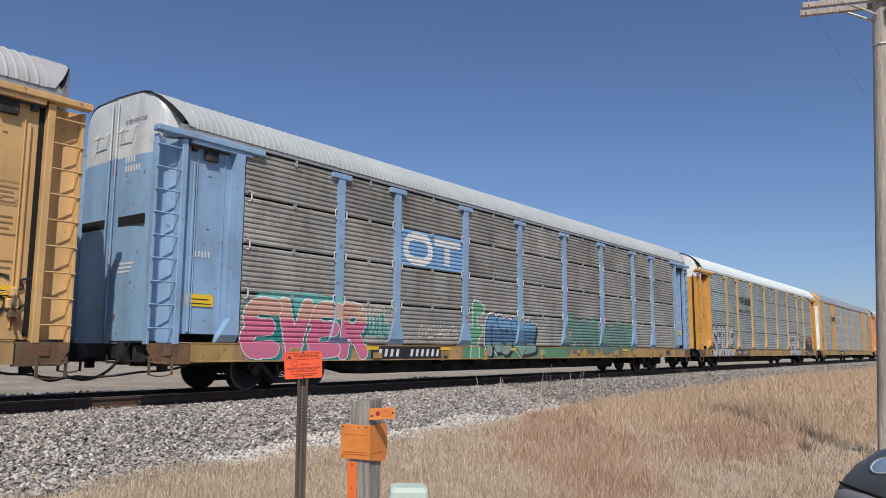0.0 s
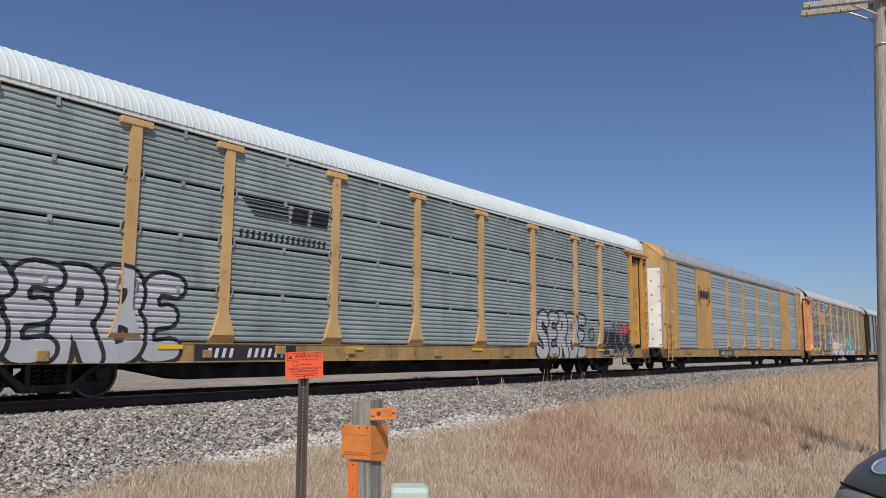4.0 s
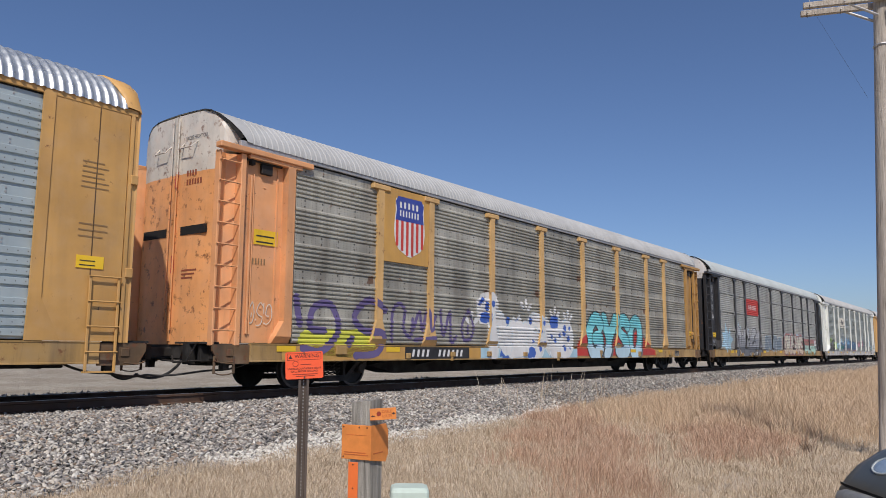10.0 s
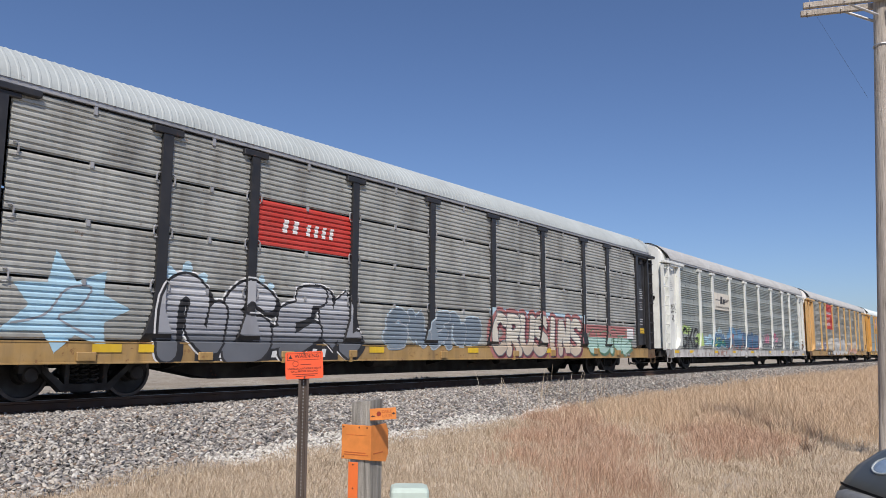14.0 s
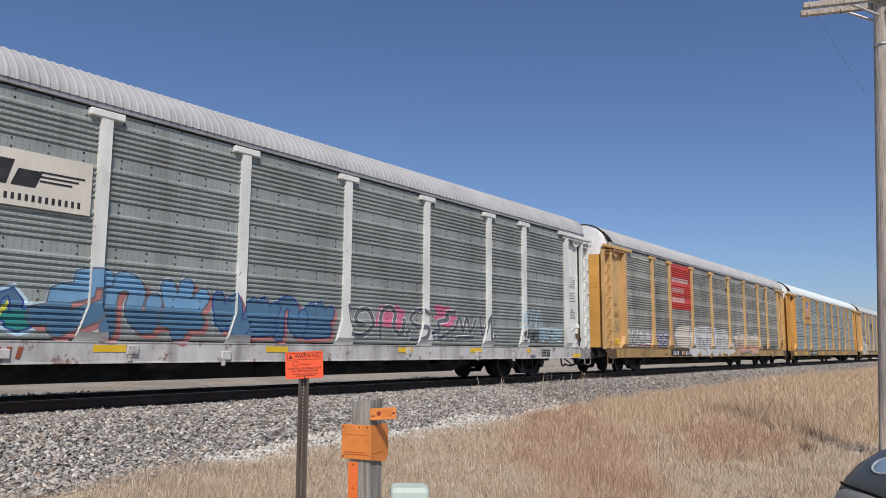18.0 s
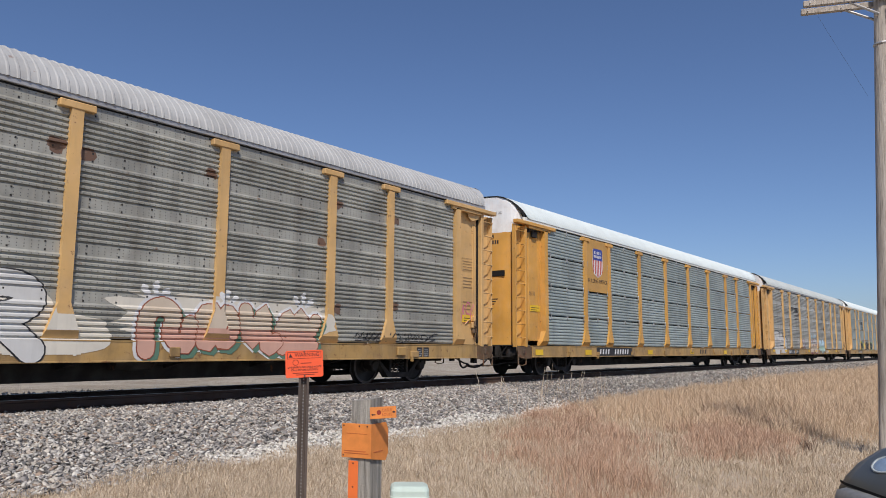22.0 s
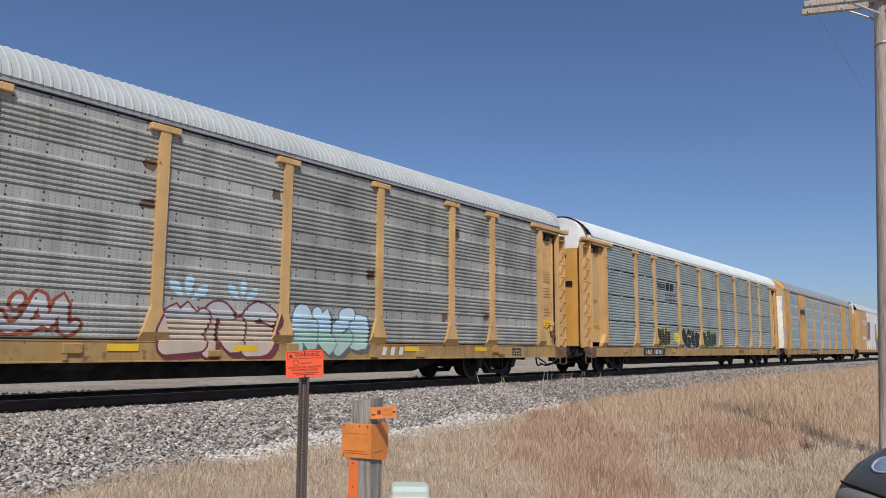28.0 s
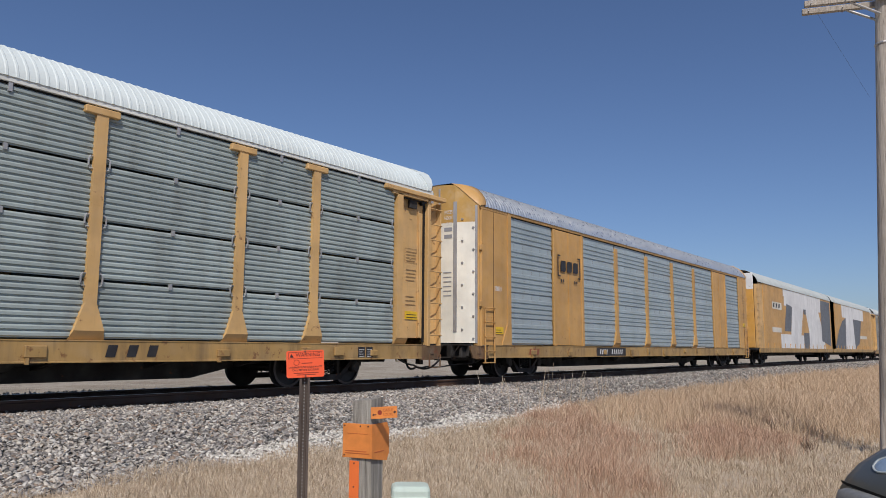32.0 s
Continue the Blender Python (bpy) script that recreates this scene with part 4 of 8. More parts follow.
def fold_x(y):
    for (y0, x0), (y1, x1) in zip(FOLDS, FOLDS[1:]):
        if y <= y1:
            return x0 + (x1 - x0) * (y - y0) / (y1 - y0)
    return FOLDS[-1][1]


def ribbed_door_shape():
    """Folding panels under a chamfered upper corner."""
    tops = [4.90, 5.46, 5.52, 5.53]
    s = Shape()
    for d in (0.0, 0.05):
        s.grid([[(x + d, y, z) for z in (1.0, 2.0, 3.0, 4.0, top)] for (y, x), top in zip(FOLDS, tops)])
    s.grid([[(x, y, top), (x + 0.05, y, top)] for (y, x), top in zip(FOLDS, tops)])
    s.grid([[(x, y, z) for z in (1.0, 4.9)] for y, x in (FOLDS[0], (FOLDS[0][0], FOLDS[0][1] + 0.05))])
    return s


def strip_at(y, w, z0, z1):
    x0, x1 = fold_x(y - w / 2), fold_x(y + w / 2)
    return Shape().add([(x0 - 0.018, y - w / 2, z0), (x1 - 0.018, y + w / 2, z0), (x1 - 0.018, y + w / 2, z1), (x0 - 0.018, y - w / 2, z1),
                        (x0 + 0.01, y - w / 2, z0), (x1 + 0.01, y + w / 2, z0), (x1 + 0.01, y + w / 2, z1), (x0 + 0.01, y - w / 2, z1)],
                       [(0, 1, 2, 3), (4, 5, 6, 7), (0, 1, 5, 4), (1, 2, 6, 5), (2, 3, 7, 6), (3, 0, 4, 7)])


def door_knobs():
    s = Shape()
    for k in range(6):
        for y in (-1.42, -1.12):
            z = 1.12 + 0.62 * k + (0.25 if y > -1.2 else 0)
            x = fold_x(y)
            s.tube([(x + 0.01, y, z), (x - 0.03, y, z)], 0.03, 8)
    return s


def both(pts):
    return pts + [(-y, z) for y, z in pts[-2::-1]]


def seal_shape():
    """The torn dark strip and the crack's shade between the end door and the roof, both as black colour, wider towards
    the eaves.
    """
    rng = random.Random(4)
    top, low = [], []
    for y, z in both(ROOF[1:]):
        x, w = cap_edge(y, z) + rng.uniform(-0.025, 0.025), 0.012 + 0.10 * max(0.0, 5.45 - z)
        top.append((x + 0.018, y * 0.992, z + 0.014)), low.append((x - w, y * 0.975, z - 0.006 - 0.5 * w))
    return Shape().grid([low, top])


def hood_shape():
    """The shoulder between the end door's rim and the roof's end."""
    rim = [(x + 0.012, y, z) for y, x, z in DOOR_RIM]
    rim += [(x, -y, z) for x, y, z in rim[::-1]]
    high = [(cap_edge(0, z) + 0.03, y * 1.05, z - 0.035) for y, z in [(y, 4.80 + (z - 4.72) * 0.93) for y, _, z in DOOR_RIM]]
    high += [(x, -y, z) for x, y, z in high[::-1]]
    return Shape().grid([rim, high])


def sill_end():
    """The battered end of the side sill, with a bent flap and bolted pockets."""
    s = Shape().prism([(-13.62, 0.80), (-13.50, 0.60), (-13.30, 0.56), (-12.78, 0.56), (-12.78, 0.92), (-13.62, 0.92)], "y", -1.545, -1.50)
    s.box(-13.32, -13.16, -1.565, -1.545, 0.70, 0.84, 0.012)
    s.tube([(-13.60, -1.56, 0.62), (-13.45, -1.60, 0.58), (-13.2, -1.60, 0.60)], 0.014, 6)
    return s


def ladder_back():
    s = Shape()
    s.prism([(-13.62, -1.40), (-13.34, -1.31), (-13.10, -1.40), (-13.10, -1.38), (-13.34, -1.29), (-13.62, -1.38)], "z", 0.90, 4.62)
    return s


def bay_plate(low):
    s = Shape().box(-13.02, -11.98, -1.43, -1.39, low, 4.60)
    s.box(-12.84, -12.79, -1.475, -1.43, 1.12, 4.25, 0.012)
    s.tube([(-12.75, -1.445, 1.12), (-12.75, -1.445, 4.3)], 0.014, 6)
    s.box(-12.16, -12.13, -1.452, -1.43, 1.12, 4.5)
    for z in (1.62, 3.05, 4.05):
        s.box(-12.50, -12.44, -1.445, -1.43, z, z + 0.02)
    return s


def bay_post():
    s = Shape().prism([(-11.99, 1.40), (-11.79, 1.40), (-11.79, 4.60), (-11.99, 4.60)], "y", -1.60, -1.40)
    s.prism([(-12.20, 1.09), (-11.79, 1.09), (-11.79, 1.40), (-11.99, 1.40)], "y", -1.602, -1.40)
    s.add([(-12.20, -1.602, 1.09), (-11.79, -1.602, 1.09), (-11.79, -1.50, 0.95), (-12.24, -1.50, 0.95), (-12.20, -1.42, 1.09), (-11.79, -1.42, 1.09), (-11.79, -1.42, 0.95), (-12.24, -1.42, 0.95)],
          [(0, 1, 2, 3), (4, 5, 6, 7), (0, 3, 7, 4), (1, 2, 6, 5), (3, 2, 6, 7)])
    return s


def bay_gusset():
    """A bent plate under the top beam."""
    return Shape().prism([(-13.0, 4.56), (-12.92, 4.44), (-12.62, 4.36), (-12.44, 4.44), (-12.40, 4.56)], "y", -1.53, -1.515)


def door_lip():
    """A thin pressed seam across the leaf."""
    s = Shape()
    ys = [-0.30 - 0.12 * i for i in range(8)]
    s.tube([(door_x(y) - 0.004, y, 3.16 + (0.03 if 0 < i < 7 else 0)) for i, y in enumerate(ys)], 0.010, 5)
    return s


def rolling_gear():
    s = Shape().box(-12.62, -12.34, -1.52, -1.44, 4.32, 4.52, 0.012)
    s.tube([(-13.0, -1.5, 4.55), (-12.1, -1.5, 4.55)], 0.03, 7)
    s.box(-12.9, -12.8, -1.54, -1.44, 4.45, 4.6, 0.01)
    return s


def brake_gear():
    """Small hand brake housing with a ratchet, low on the rear corner."""
    s = Shape().box(-12.84, -12.66, -1.52, -1.43, 1.40, 1.56, 0.02)
    s.box(-12.80, -12.70, -1.55, -1.43, 1.58, 1.72, 0.02)
    s.tube([(-12.66, -1.49, 1.66), (-12.50, -1.47, 1.60), (-12.40, -1.45, 1.50)], 0.014, 6)
    return s


def brake_lever():
    """The rusty lever and the chain that hang under the housing."""
    s = Shape().tube([(-12.76, -1.53, 1.62), (-12.72, -1.56, 1.46), (-12.80, -1.55, 1.30), (-12.88, -1.54, 1.16)], 0.024, 6)
    s.tube([(-12.80, -1.48, 1.40), (-12.79, -1.49, 1.20), (-12.82, -1.50, 1.02)], 0.014, 6)
    return s.box(-12.86, -12.70, -1.535, -1.43, 1.26, 1.39, 0.02)


def low_ladder():
    s = Shape()
    for x in (-13.02, -12.54):
        s.box(x - 0.022, x + 0.022, -1.63, -1.60, 0.46, 1.98, 0.006)
    s.box(-13.04, -12.52, -1.63, -1.55, 0.45, 0.475)
    return s


def rung_shape():
    return Shape().tube([(-0.27, 0, 0), (0.27, 0, 0)], 0.016, 6)


def end_bays(car, spec):
    door_m = M[spec["door"]]
    for n, (sx, sy) in enumerate(CORNERS):
        key = str((sx, sy))
        frame_m = M[spec["ends"] if sx > 0 else spec.get("rear", spec["ends"])]
        ladder_m = M[spec["ladder"]] if "ladder" in spec and sx > 0 else frame_m
        mk = lambda name, f, m, label="": part(name, shared(name + key, lambda: flipped(f(), sx, sy), m), None, car, label)
        mk("ladder_panel", ladder_back, ladder_m)
        mk("ladder_stile", lambda: Shape().box(-13.64, -13.585, -1.52, -1.38, 0.90, 4.60, 0.008), ladder_m)
        mk("ladder_post", lambda: Shape().box(-13.15, -13.03, -1.56, -1.36, 0.90, 4.62, 0.012), ladder_m)
        for r in range(9):
            part("rung", shared("rung", rung_shape, frame_m), None, car, at=pose(-13.37 * sx, -1.535 * sy, 1.18 + r * 0.405))
        low = 1.10 if spec["kind"] == "slat" else 0.955
        part("bay_panel", shared("bay_panel%s%.2f" % (key, low), lambda: flipped(bay_plate(low), sx, sy), frame_m), None, car)
        mk("bay_post", bay_post, frame_m)
        mk("top_beam", lambda: Shape().box(-13.70, -11.32, -1.64, -1.46, 4.64, 4.75, 0.014).box(-12.98, -11.60, -1.60, -1.46, 4.56, 4.64, 0.01), frame_m)
        if spec.get("plain_doors") or spec["ends"] == "white":
            mk("gusset", bay_gusset, frame_m)
        else:
            mk("door_roller", rolling_gear, M["steel_dark"], "black door roller and rod")
        leaf = mk("end_door", door_shape, door_m)
        if spec.get("plain_doors"):
            part("lip", shared("lip" + key, lambda: flipped(door_lip(), sx, sy), door_m), None, leaf)
            # A raised strip in rust colour; its dark tone puts in the groove's shade.
            part("groove", shared("groove" + key, lambda: flipped(Shape().box(-13.566, -13.54, -0.055, -0.010, 1.15, 5.28), sx, sy), M["sill_rust"]), None, leaf, "dark groove along the door's edge")
            part("grab_handle", shared("low_handle" + key, lambda: flipped(Shape().tube([(-13.55, -0.17, 4.88), (-13.64, -0.17, 4.83), (-13.64, -0.62, 4.80), (-13.54, -0.62, 4.86)], 0.013), sx, sy), door_m), None, leaf)
        else:
            # No hole is cut; a black block gives the slot's shade.
            part("slot", shared("slot" + key, lambda: flipped(Shape().box(-13.556, -13.52, -1.05, -0.24, 3.06, 3.23), sx, sy), M["void"]), None, leaf, "dark slot")
            part("locking_rod", shared("locking_rod" + key, lambda: flipped(Shape().tube([(-13.60, -0.10, 1.2), (-13.60, -0.10, 5.46)], 0.018), sx, sy), door_m), None, leaf)
            part("grab_handle", shared("grab_handle" + key, lambda: flipped(Shape().tube([(-13.55, -0.22, 4.93), (-13.66, -0.25, 4.80), (-13.66, -0.62, 4.80), (-13.54, -0.66, 4.93)], 0.013), sx, sy), door_m), None, leaf)
        for z in (2.32, 4.02) if sy > 0 else ():
            part("tape", shared("tape%s%.2f" % (key, z), lambda: flipped(Shape().box(-13.60, -13.57, -0.10, -0.045, z, z + 0.34), sx, sy), M["reflect_red"]), None, leaf, "dark red reflector")
        mk("sill_step", step_shape, M["sill_grime" if spec["sill"] == "sill_white" else "sill_rust"])
        if sx < 0:
            # A solid black strip on the panel, put in for the gap's shade.
            mk("bay_slit", lambda: Shape().box(-13.028, -12.95, -1.448, -1.43, 1.0, 4.55), M["void"], "black strip for the shade in the gap beside the ladder")
            if spec["kind"] == "band":
                part("lever", shared("lever" + key, lambda: flipped(brake_lever(), sx, sy), M["sill_rust"]), None, mk("hand_brake", brake_gear, frame_m), "rusty brake lever and chain")
        tagged(part("door_bolting", shared("door_bolting" + key, lambda: flipped(door_bolts(), sx, sy), door_m), None, leaf), kind="stuff")
        mk("sill_end", sill_end, M["sill_grime" if spec["sill"] == "sill_white" else "sill_rust"])


def wide_ends(car, spec):
    """Flush corner sheets, ribbed doors and a low ladder."""
    frame_m, door_m = M[spec["ends"]], M[spec["door"]]
    for sx, sy in CORNERS:
        key = str((sx, sy))
        mk = lambda name, f, m, label="": part(name, shared(name + key, lambda: flipped(f(), sx, sy), m), None, car, label)
        mk("corner_sheet", lambda: Shape().grid([[(x, y, z) for z in (0.95, 2, 3, 4, 4.86)] for x, y in ((-11.66, -1.575), (-12.55, -1.575), (-13.07, -1.575), (-13.09, -1.545))]), frame_m)
        mk("corner_channel", lambda: Shape().prism([(-13.09, -1.545), (-13.09, -1.58), (-13.15, -1.585), (-13.17, -1.55), (-13.23, -1.55), (-13.26, -1.575), (-13.28, -1.54), (-13.28, -1.40), (-13.09, -1.40)], "z", 0.93, 4.86), frame_m)
        mk("seam", lambda: Shape().box(-12.55, -12.535, -1.582, -1.57, 0.97, 4.8), M["ochre_dark"])
        mk("corner_post", lambda: Shape().prism([(-12.12, 0.95), (-11.6, 0.95), (-11.62, 1.6), (-11.62, 4.82), (-11.80, 4.82), (-11.80, 1.6)], "y", -1.60, -1.56), frame_m)
        d = mk("end_door", ribbed_door_shape, door_m)
        for n, (y, w, z0, z1) in enumerate(((-1.50, 0.06, 1.0, 4.85), (-0.92, 0.10, 1.3, 4.98), (-0.40, 0.05, 1.05, 5.4), (-0.14, 0.10, 1.1, 5.3))):
            part("door_edging", shared("edging%d%s" % (n, key), lambda: flipped(strip_at(y, w, z0, z1), sx, sy), M["zinc"]), None, d, "bare metal door edging")
        tagged(part("door_bolting", shared("door_knob" + key, lambda: flipped(door_knobs(), sx, sy), M["zinc"]), None, d, "bolt heads"), kind="stuff")
        la = mk("low_ladder", low_ladder, frame_m)
        for r in range(4):
            part("rung", shared("rung", rung_shape, frame_m), None, la, at=pose(-12.78 * sx, -1.635 * sy, 0.78 + r * 0.40))
        mk("hinge", lambda: Shape().box(-13.26, -13.13, -1.61, -1.55, 2.0, 2.16, 0.01).box(-13.26, -13.13, -1.61, -1.55, 3.58, 3.74, 0.01), frame_m)
        mk("sill_end", sill_end, M["sill_grime" if spec["sill"] == "sill_white" else "sill_rust"])
        if sx < 0:
            part("lever", shared("lever" + key, lambda: flipped(brake_lever(), sx, sy), M["sill_rust"]), None, mk("hand_brake", brake_gear, frame_m), "rusty brake lever and chain")


def running_gear(car, truck_xs):
    sets = []
    for x in truck_xs:
        truck = part("truck", shared("truck", bolster_shape, M["steel_dark"]), None, car, at=pose(x, 0, 0))
        for sy in (1, -1):
            part("side_frame", shared("side_frame%d" % sy, lambda: flipped(side_frame_shape(), 1, sy), M["steel_dark"]), None, truck)
            part("spring", shared("spring%d" % sy, lambda: flipped(spring_shape(), 1, sy), M["steel_dark"]), None, truck)
        for dx in (-AXLE, AXLE):
            sets.append(part("wheelset", wheelset_mesh(), None, truck, at=pose(dx, 0, WHEEL_R)))
    return sets


def underframe(car, x0, x1, truck_xs):
    part("deck", shared("deck%.1f" % x0, lambda: Shape().box(x0 + 0.15, x1 - 0.15, -1.50, 1.50, 0.85, 0.935), M["under"]), None, car)

    def spine():
        s = Shape().box(x0 + 0.7, x1 - 0.7, -0.33, 0.33, 0.50, 0.85, 0.02)
        a, b = truck_xs[0] + 1.5, truck_xs[-1] - 1.5
        s.prism([(a, 0.54), (a + 1.5, 0.24), (b - 1.5, 0.24), (b, 0.54)], "y", -0.34, 0.34)
        return s
    part("centre_sill", shared("centre_sill%.1f" % x0, spine, M["under"]), None, car)
    for k in range(9):
        x = truck_xs[0] + 1.9 + k * (truck_xs[-1] - truck_xs[0] - 3.8) / 8
        part("crossbearer", shared("crossbearer", lambda: Shape().prism([(-1.5, 0.85), (-1.5, 0.66), (-0.34, 0.44), (0.34, 0.44), (1.5, 0.66), (1.5, 0.85)], "x", -0.06, 0.06), M["under"]),
             None, car, at=pose(x, 0, 0))
    part("brake_pipe", shared("brake_pipe%.1f" % x0, lambda: Shape().tube([(x0 + 2.2, -1.25, 0.68), (-5, -1.28, 0.64), (0, -1.25, 0.66), (5, -1.28, 0.64), (x1 - 2.2, -1.25, 0.68)], 0.02), M["steel_dark"]), None, car)
    part("brake_cylinder", shared("brake_cylinder", lambda: Shape().turned([(0.05, -0.45), (0.17, -0.42), (0.17, 0.30), (0.09, 0.42), (0.04, 0.9)], "x", 14).shift(pose(3.1, -0.85, 0.60)), M["steel_dark"]), None, car)
    part("air_tank", shared("air_tank", lambda: Shape().turned([(0.08, -0.5), (0.2, -0.42), (0.2, 0.42), (0.08, 0.5)], "x", 14).shift(pose(-2.6, -0.9, 0.62)), M["steel_dark"]), None, car)


def sill_shape(x0, x1):
    return Shape().prism([(-1.59, 0.945), (-1.59, 0.925), (-1.58, 0.92), (-1.58, 0.618), (-1.59, 0.612), (-1.59, 0.59), (-1.44, 0.59), (-1.44, 0.605),
                          (-1.52, 0.62), (-1.52, 0.915), (-1.50, 0.92), (-1.50, 0.945)], "x", x0, x1)


def sill_bits(x0, x1, seed):
    """Brackets, tie-down pockets and lifting lugs along the sill."""
    rng, s = random.Random(seed), Shape()
    x = x0 + 2.0
    while x < x1 - 1.5:
        w, h = rng.uniform(0.16, 0.34), rng.uniform(0.12, 0.2)
        z = rng.choice((0.63, 0.67, 0.73))
        s.box(x, x + w, -1.625, -1.57, z, z + h, 0.012)
        if rng.random() < 0.5:
            s.box(x + 0.02, x + 0.06, -1.64, -1.57, z - 0.1, z)
        x += rng.uniform(1.6, 3.6)
    return s


def railcar(spec):
    """A covered car carrier: deck, trucks, side screens between posts, corrugated roof, doors and ladders at the ends."""
    kind, seed = spec["kind"], spec["seed"]
    car = thing("autorack_railcar", spec["label"], "railcar", "train of autorack railcars")
    truck_xs = (-TRUCK_X, TRUCK_X)
    car_sets = running_gear(car, truck_xs)
    underframe(car, -13.55, 13.55, truck_xs)
    for sy in (1, -1):
        part("side_sill", shared("side_sill%d" % sy, lambda: flipped(sill_shape(-12.78, 12.78), 1, sy), M[spec["sill"]]), None, car)
        part("sill_bracket", flipped(sill_bits(-12.5, 12.5, seed), 1, sy), M[spec["sill"]], car)
        part("eave_rail", shared("eave_rail%d" % sy, lambda: flipped(Shape().box(-13.2, 13.2, -1.585, -1.50, EAVE_Z + 0.01, 4.875, 0.006), 1, sy),
                                 M["ochre"] if kind == "fine" else M[spec.get("eave", "zinc")]), None, car)
        part("eave_gap", shared("eave_gap%d" % sy, lambda: flipped(Shape().box(-12.2, 12.2, -1.535, -1.50, EAVE_Z - 0.02, EAVE_Z + 0.01), 1, sy), M["void"]), None, car, "dark joint")
    x_roof = 13.0
    rise = {"fine": 0.97, "slat": 0.985, "band": 0.975}[kind]
    roof = part("roof", shared("roof%s" % kind, lambda: roof_shape(-x_roof, x_roof, 0.026, 0.152, rise, 0.50) if kind == "fine" else roof_shape(-x_roof, x_roof, 0.008 if kind == "slat" else 0.013, 0.152, rise), M[spec["roof"]], True), None, car)
    if kind != "fine":
        sharp_ribs(roof.data)
    for sx in (1, -1):
        flip = lambda f, name, m, label="": part(name.replace("_wide", ""), shared(name + str(sx), lambda: flipped(f(), sx, 1), m, name == "roof_cap_wide"), None, car, label)
        if kind == "fine":
            flip(wide_cap, "roof_cap_wide", M[spec["ends"]])
        else:
            flip(lambda: cap_shape(-13.5, -12.95, 0.012, True, rise), "roof_cap" if kind == "slat" else "roof_cap_wide", M[spec["roof"]])
            flip(hood_shape, "door_hood", M[spec["door"]])
            flip(seal_shape, "roof_seal", M["void"], "torn dark strip and shaded crack at the roof's end")
        flip(coupler_shape, "coupler", M["steel_dark"])
        flip(hose_shape, "air_hose", M["rubber"])
        flip(cable_shape, "slack_pipe", M["rubber"])
        flip(platform_shape, "end_platform", M["steel_dark"])
    (wide_ends if kind == "fine" else end_bays)(car, spec)
    # screens and posts
    lay = LAY_WIDE if kind == "fine" else LAY
    screen, post_m = M[spec["screen"]], M[spec["posts"]]
    for b, (xa, xb) in enumerate(zip(lay, lay[1:])):
        solid = kind == "fine" and b in (1, 7)
        for sy in (1, -1):
            turn = 0 if sy == 1 else 180
            w = xb - xa - 0.10
            at = lambda z: pose((xa + xb) / 2, PANEL_Y * sy, z, 0, 0, turn)
            if solid:
                p = part("solid_panel", shared("solid%d%.2f" % (b, w), lambda: Shape().box(-w / 2 - 0.05, w / 2 + 0.05, -0.012, 0.03, 0.02, 3.78)
                                               .box(-0.02, 0.02, -0.03, 0, 0.02, 3.78).box(-w / 2 - 0.06, -w / 2 + 0.10, -0.045, 0, 0.0, 3.78, 0.01).box(w / 2 - 0.10, w / 2 + 0.06, -0.045, 0, 0.0, 3.78, 0.01), post_m),
                         None, car, at=at(BASE_Z))
            elif kind == "slat":
                for k in range(4):
                    z0, z1 = slat_span(k)
                    part("screen", shared("slat%.2f" % w, lambda: screen_shape("slat", w, z0, z1), screen), None, car, at=at(z0))
            else:
                h = EAVE_Z - BASE_Z - 0.025
                p = part("screen", shared("%s%.2f" % (kind, w), lambda: screen_shape(kind, w, 0, h), screen), None, car, at=at(BASE_Z + 0.02))
                tagged(part("screen_bolting", shared("bolts%s%.2f" % (kind, w), lambda: rivets(kind, w, h), M["steel_dark" if kind == "band" else "zinc"]), None, p), kind="stuff")
                if sy == 1:
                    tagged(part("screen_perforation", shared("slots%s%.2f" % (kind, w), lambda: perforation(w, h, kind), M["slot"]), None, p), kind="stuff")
            if kind == "slat" and sy == 1:
                part("screen_clip", shared("screen_clip", clip_shape, M["zinc"]), None, car, at=pose((xa + xb) / 2, 0, 0))
    for b, x in enumerate(lay):
        edge = b in (0, len(lay) - 1)
        if kind == "fine" and (edge or b in (1, 2, 7, 8)):
            continue
        for sy in (1, -1):
            at = pose(x, 0, 0, 0, 0, 0 if sy == 1 else 180)
            if not edge:
                post = part("side_post", shared("side_post%d" % (kind != "fine"), lambda: post_shape(kind != "fine"), post_m), None, car, at=at)
                part("post_foot", shared("post_foot", post_foot, post_m), None, post)
            if kind == "slat" and sy == 1:
                for k in (1, 2, 3):
                    z = BASE_Z + k * (EAVE_Z - BASE_Z) / 4
                    for s in (1, -1):
                        if edge and s * x > 0:
                            continue
                        part("latch", shared("latch", latch_shape, M[spec.get("latch", "zinc")]), None, car, at=pose(x + s * 0.10, 0, z) @ Matrix.Diagonal((s, 1, 1, 1)))
    return car, car_sets


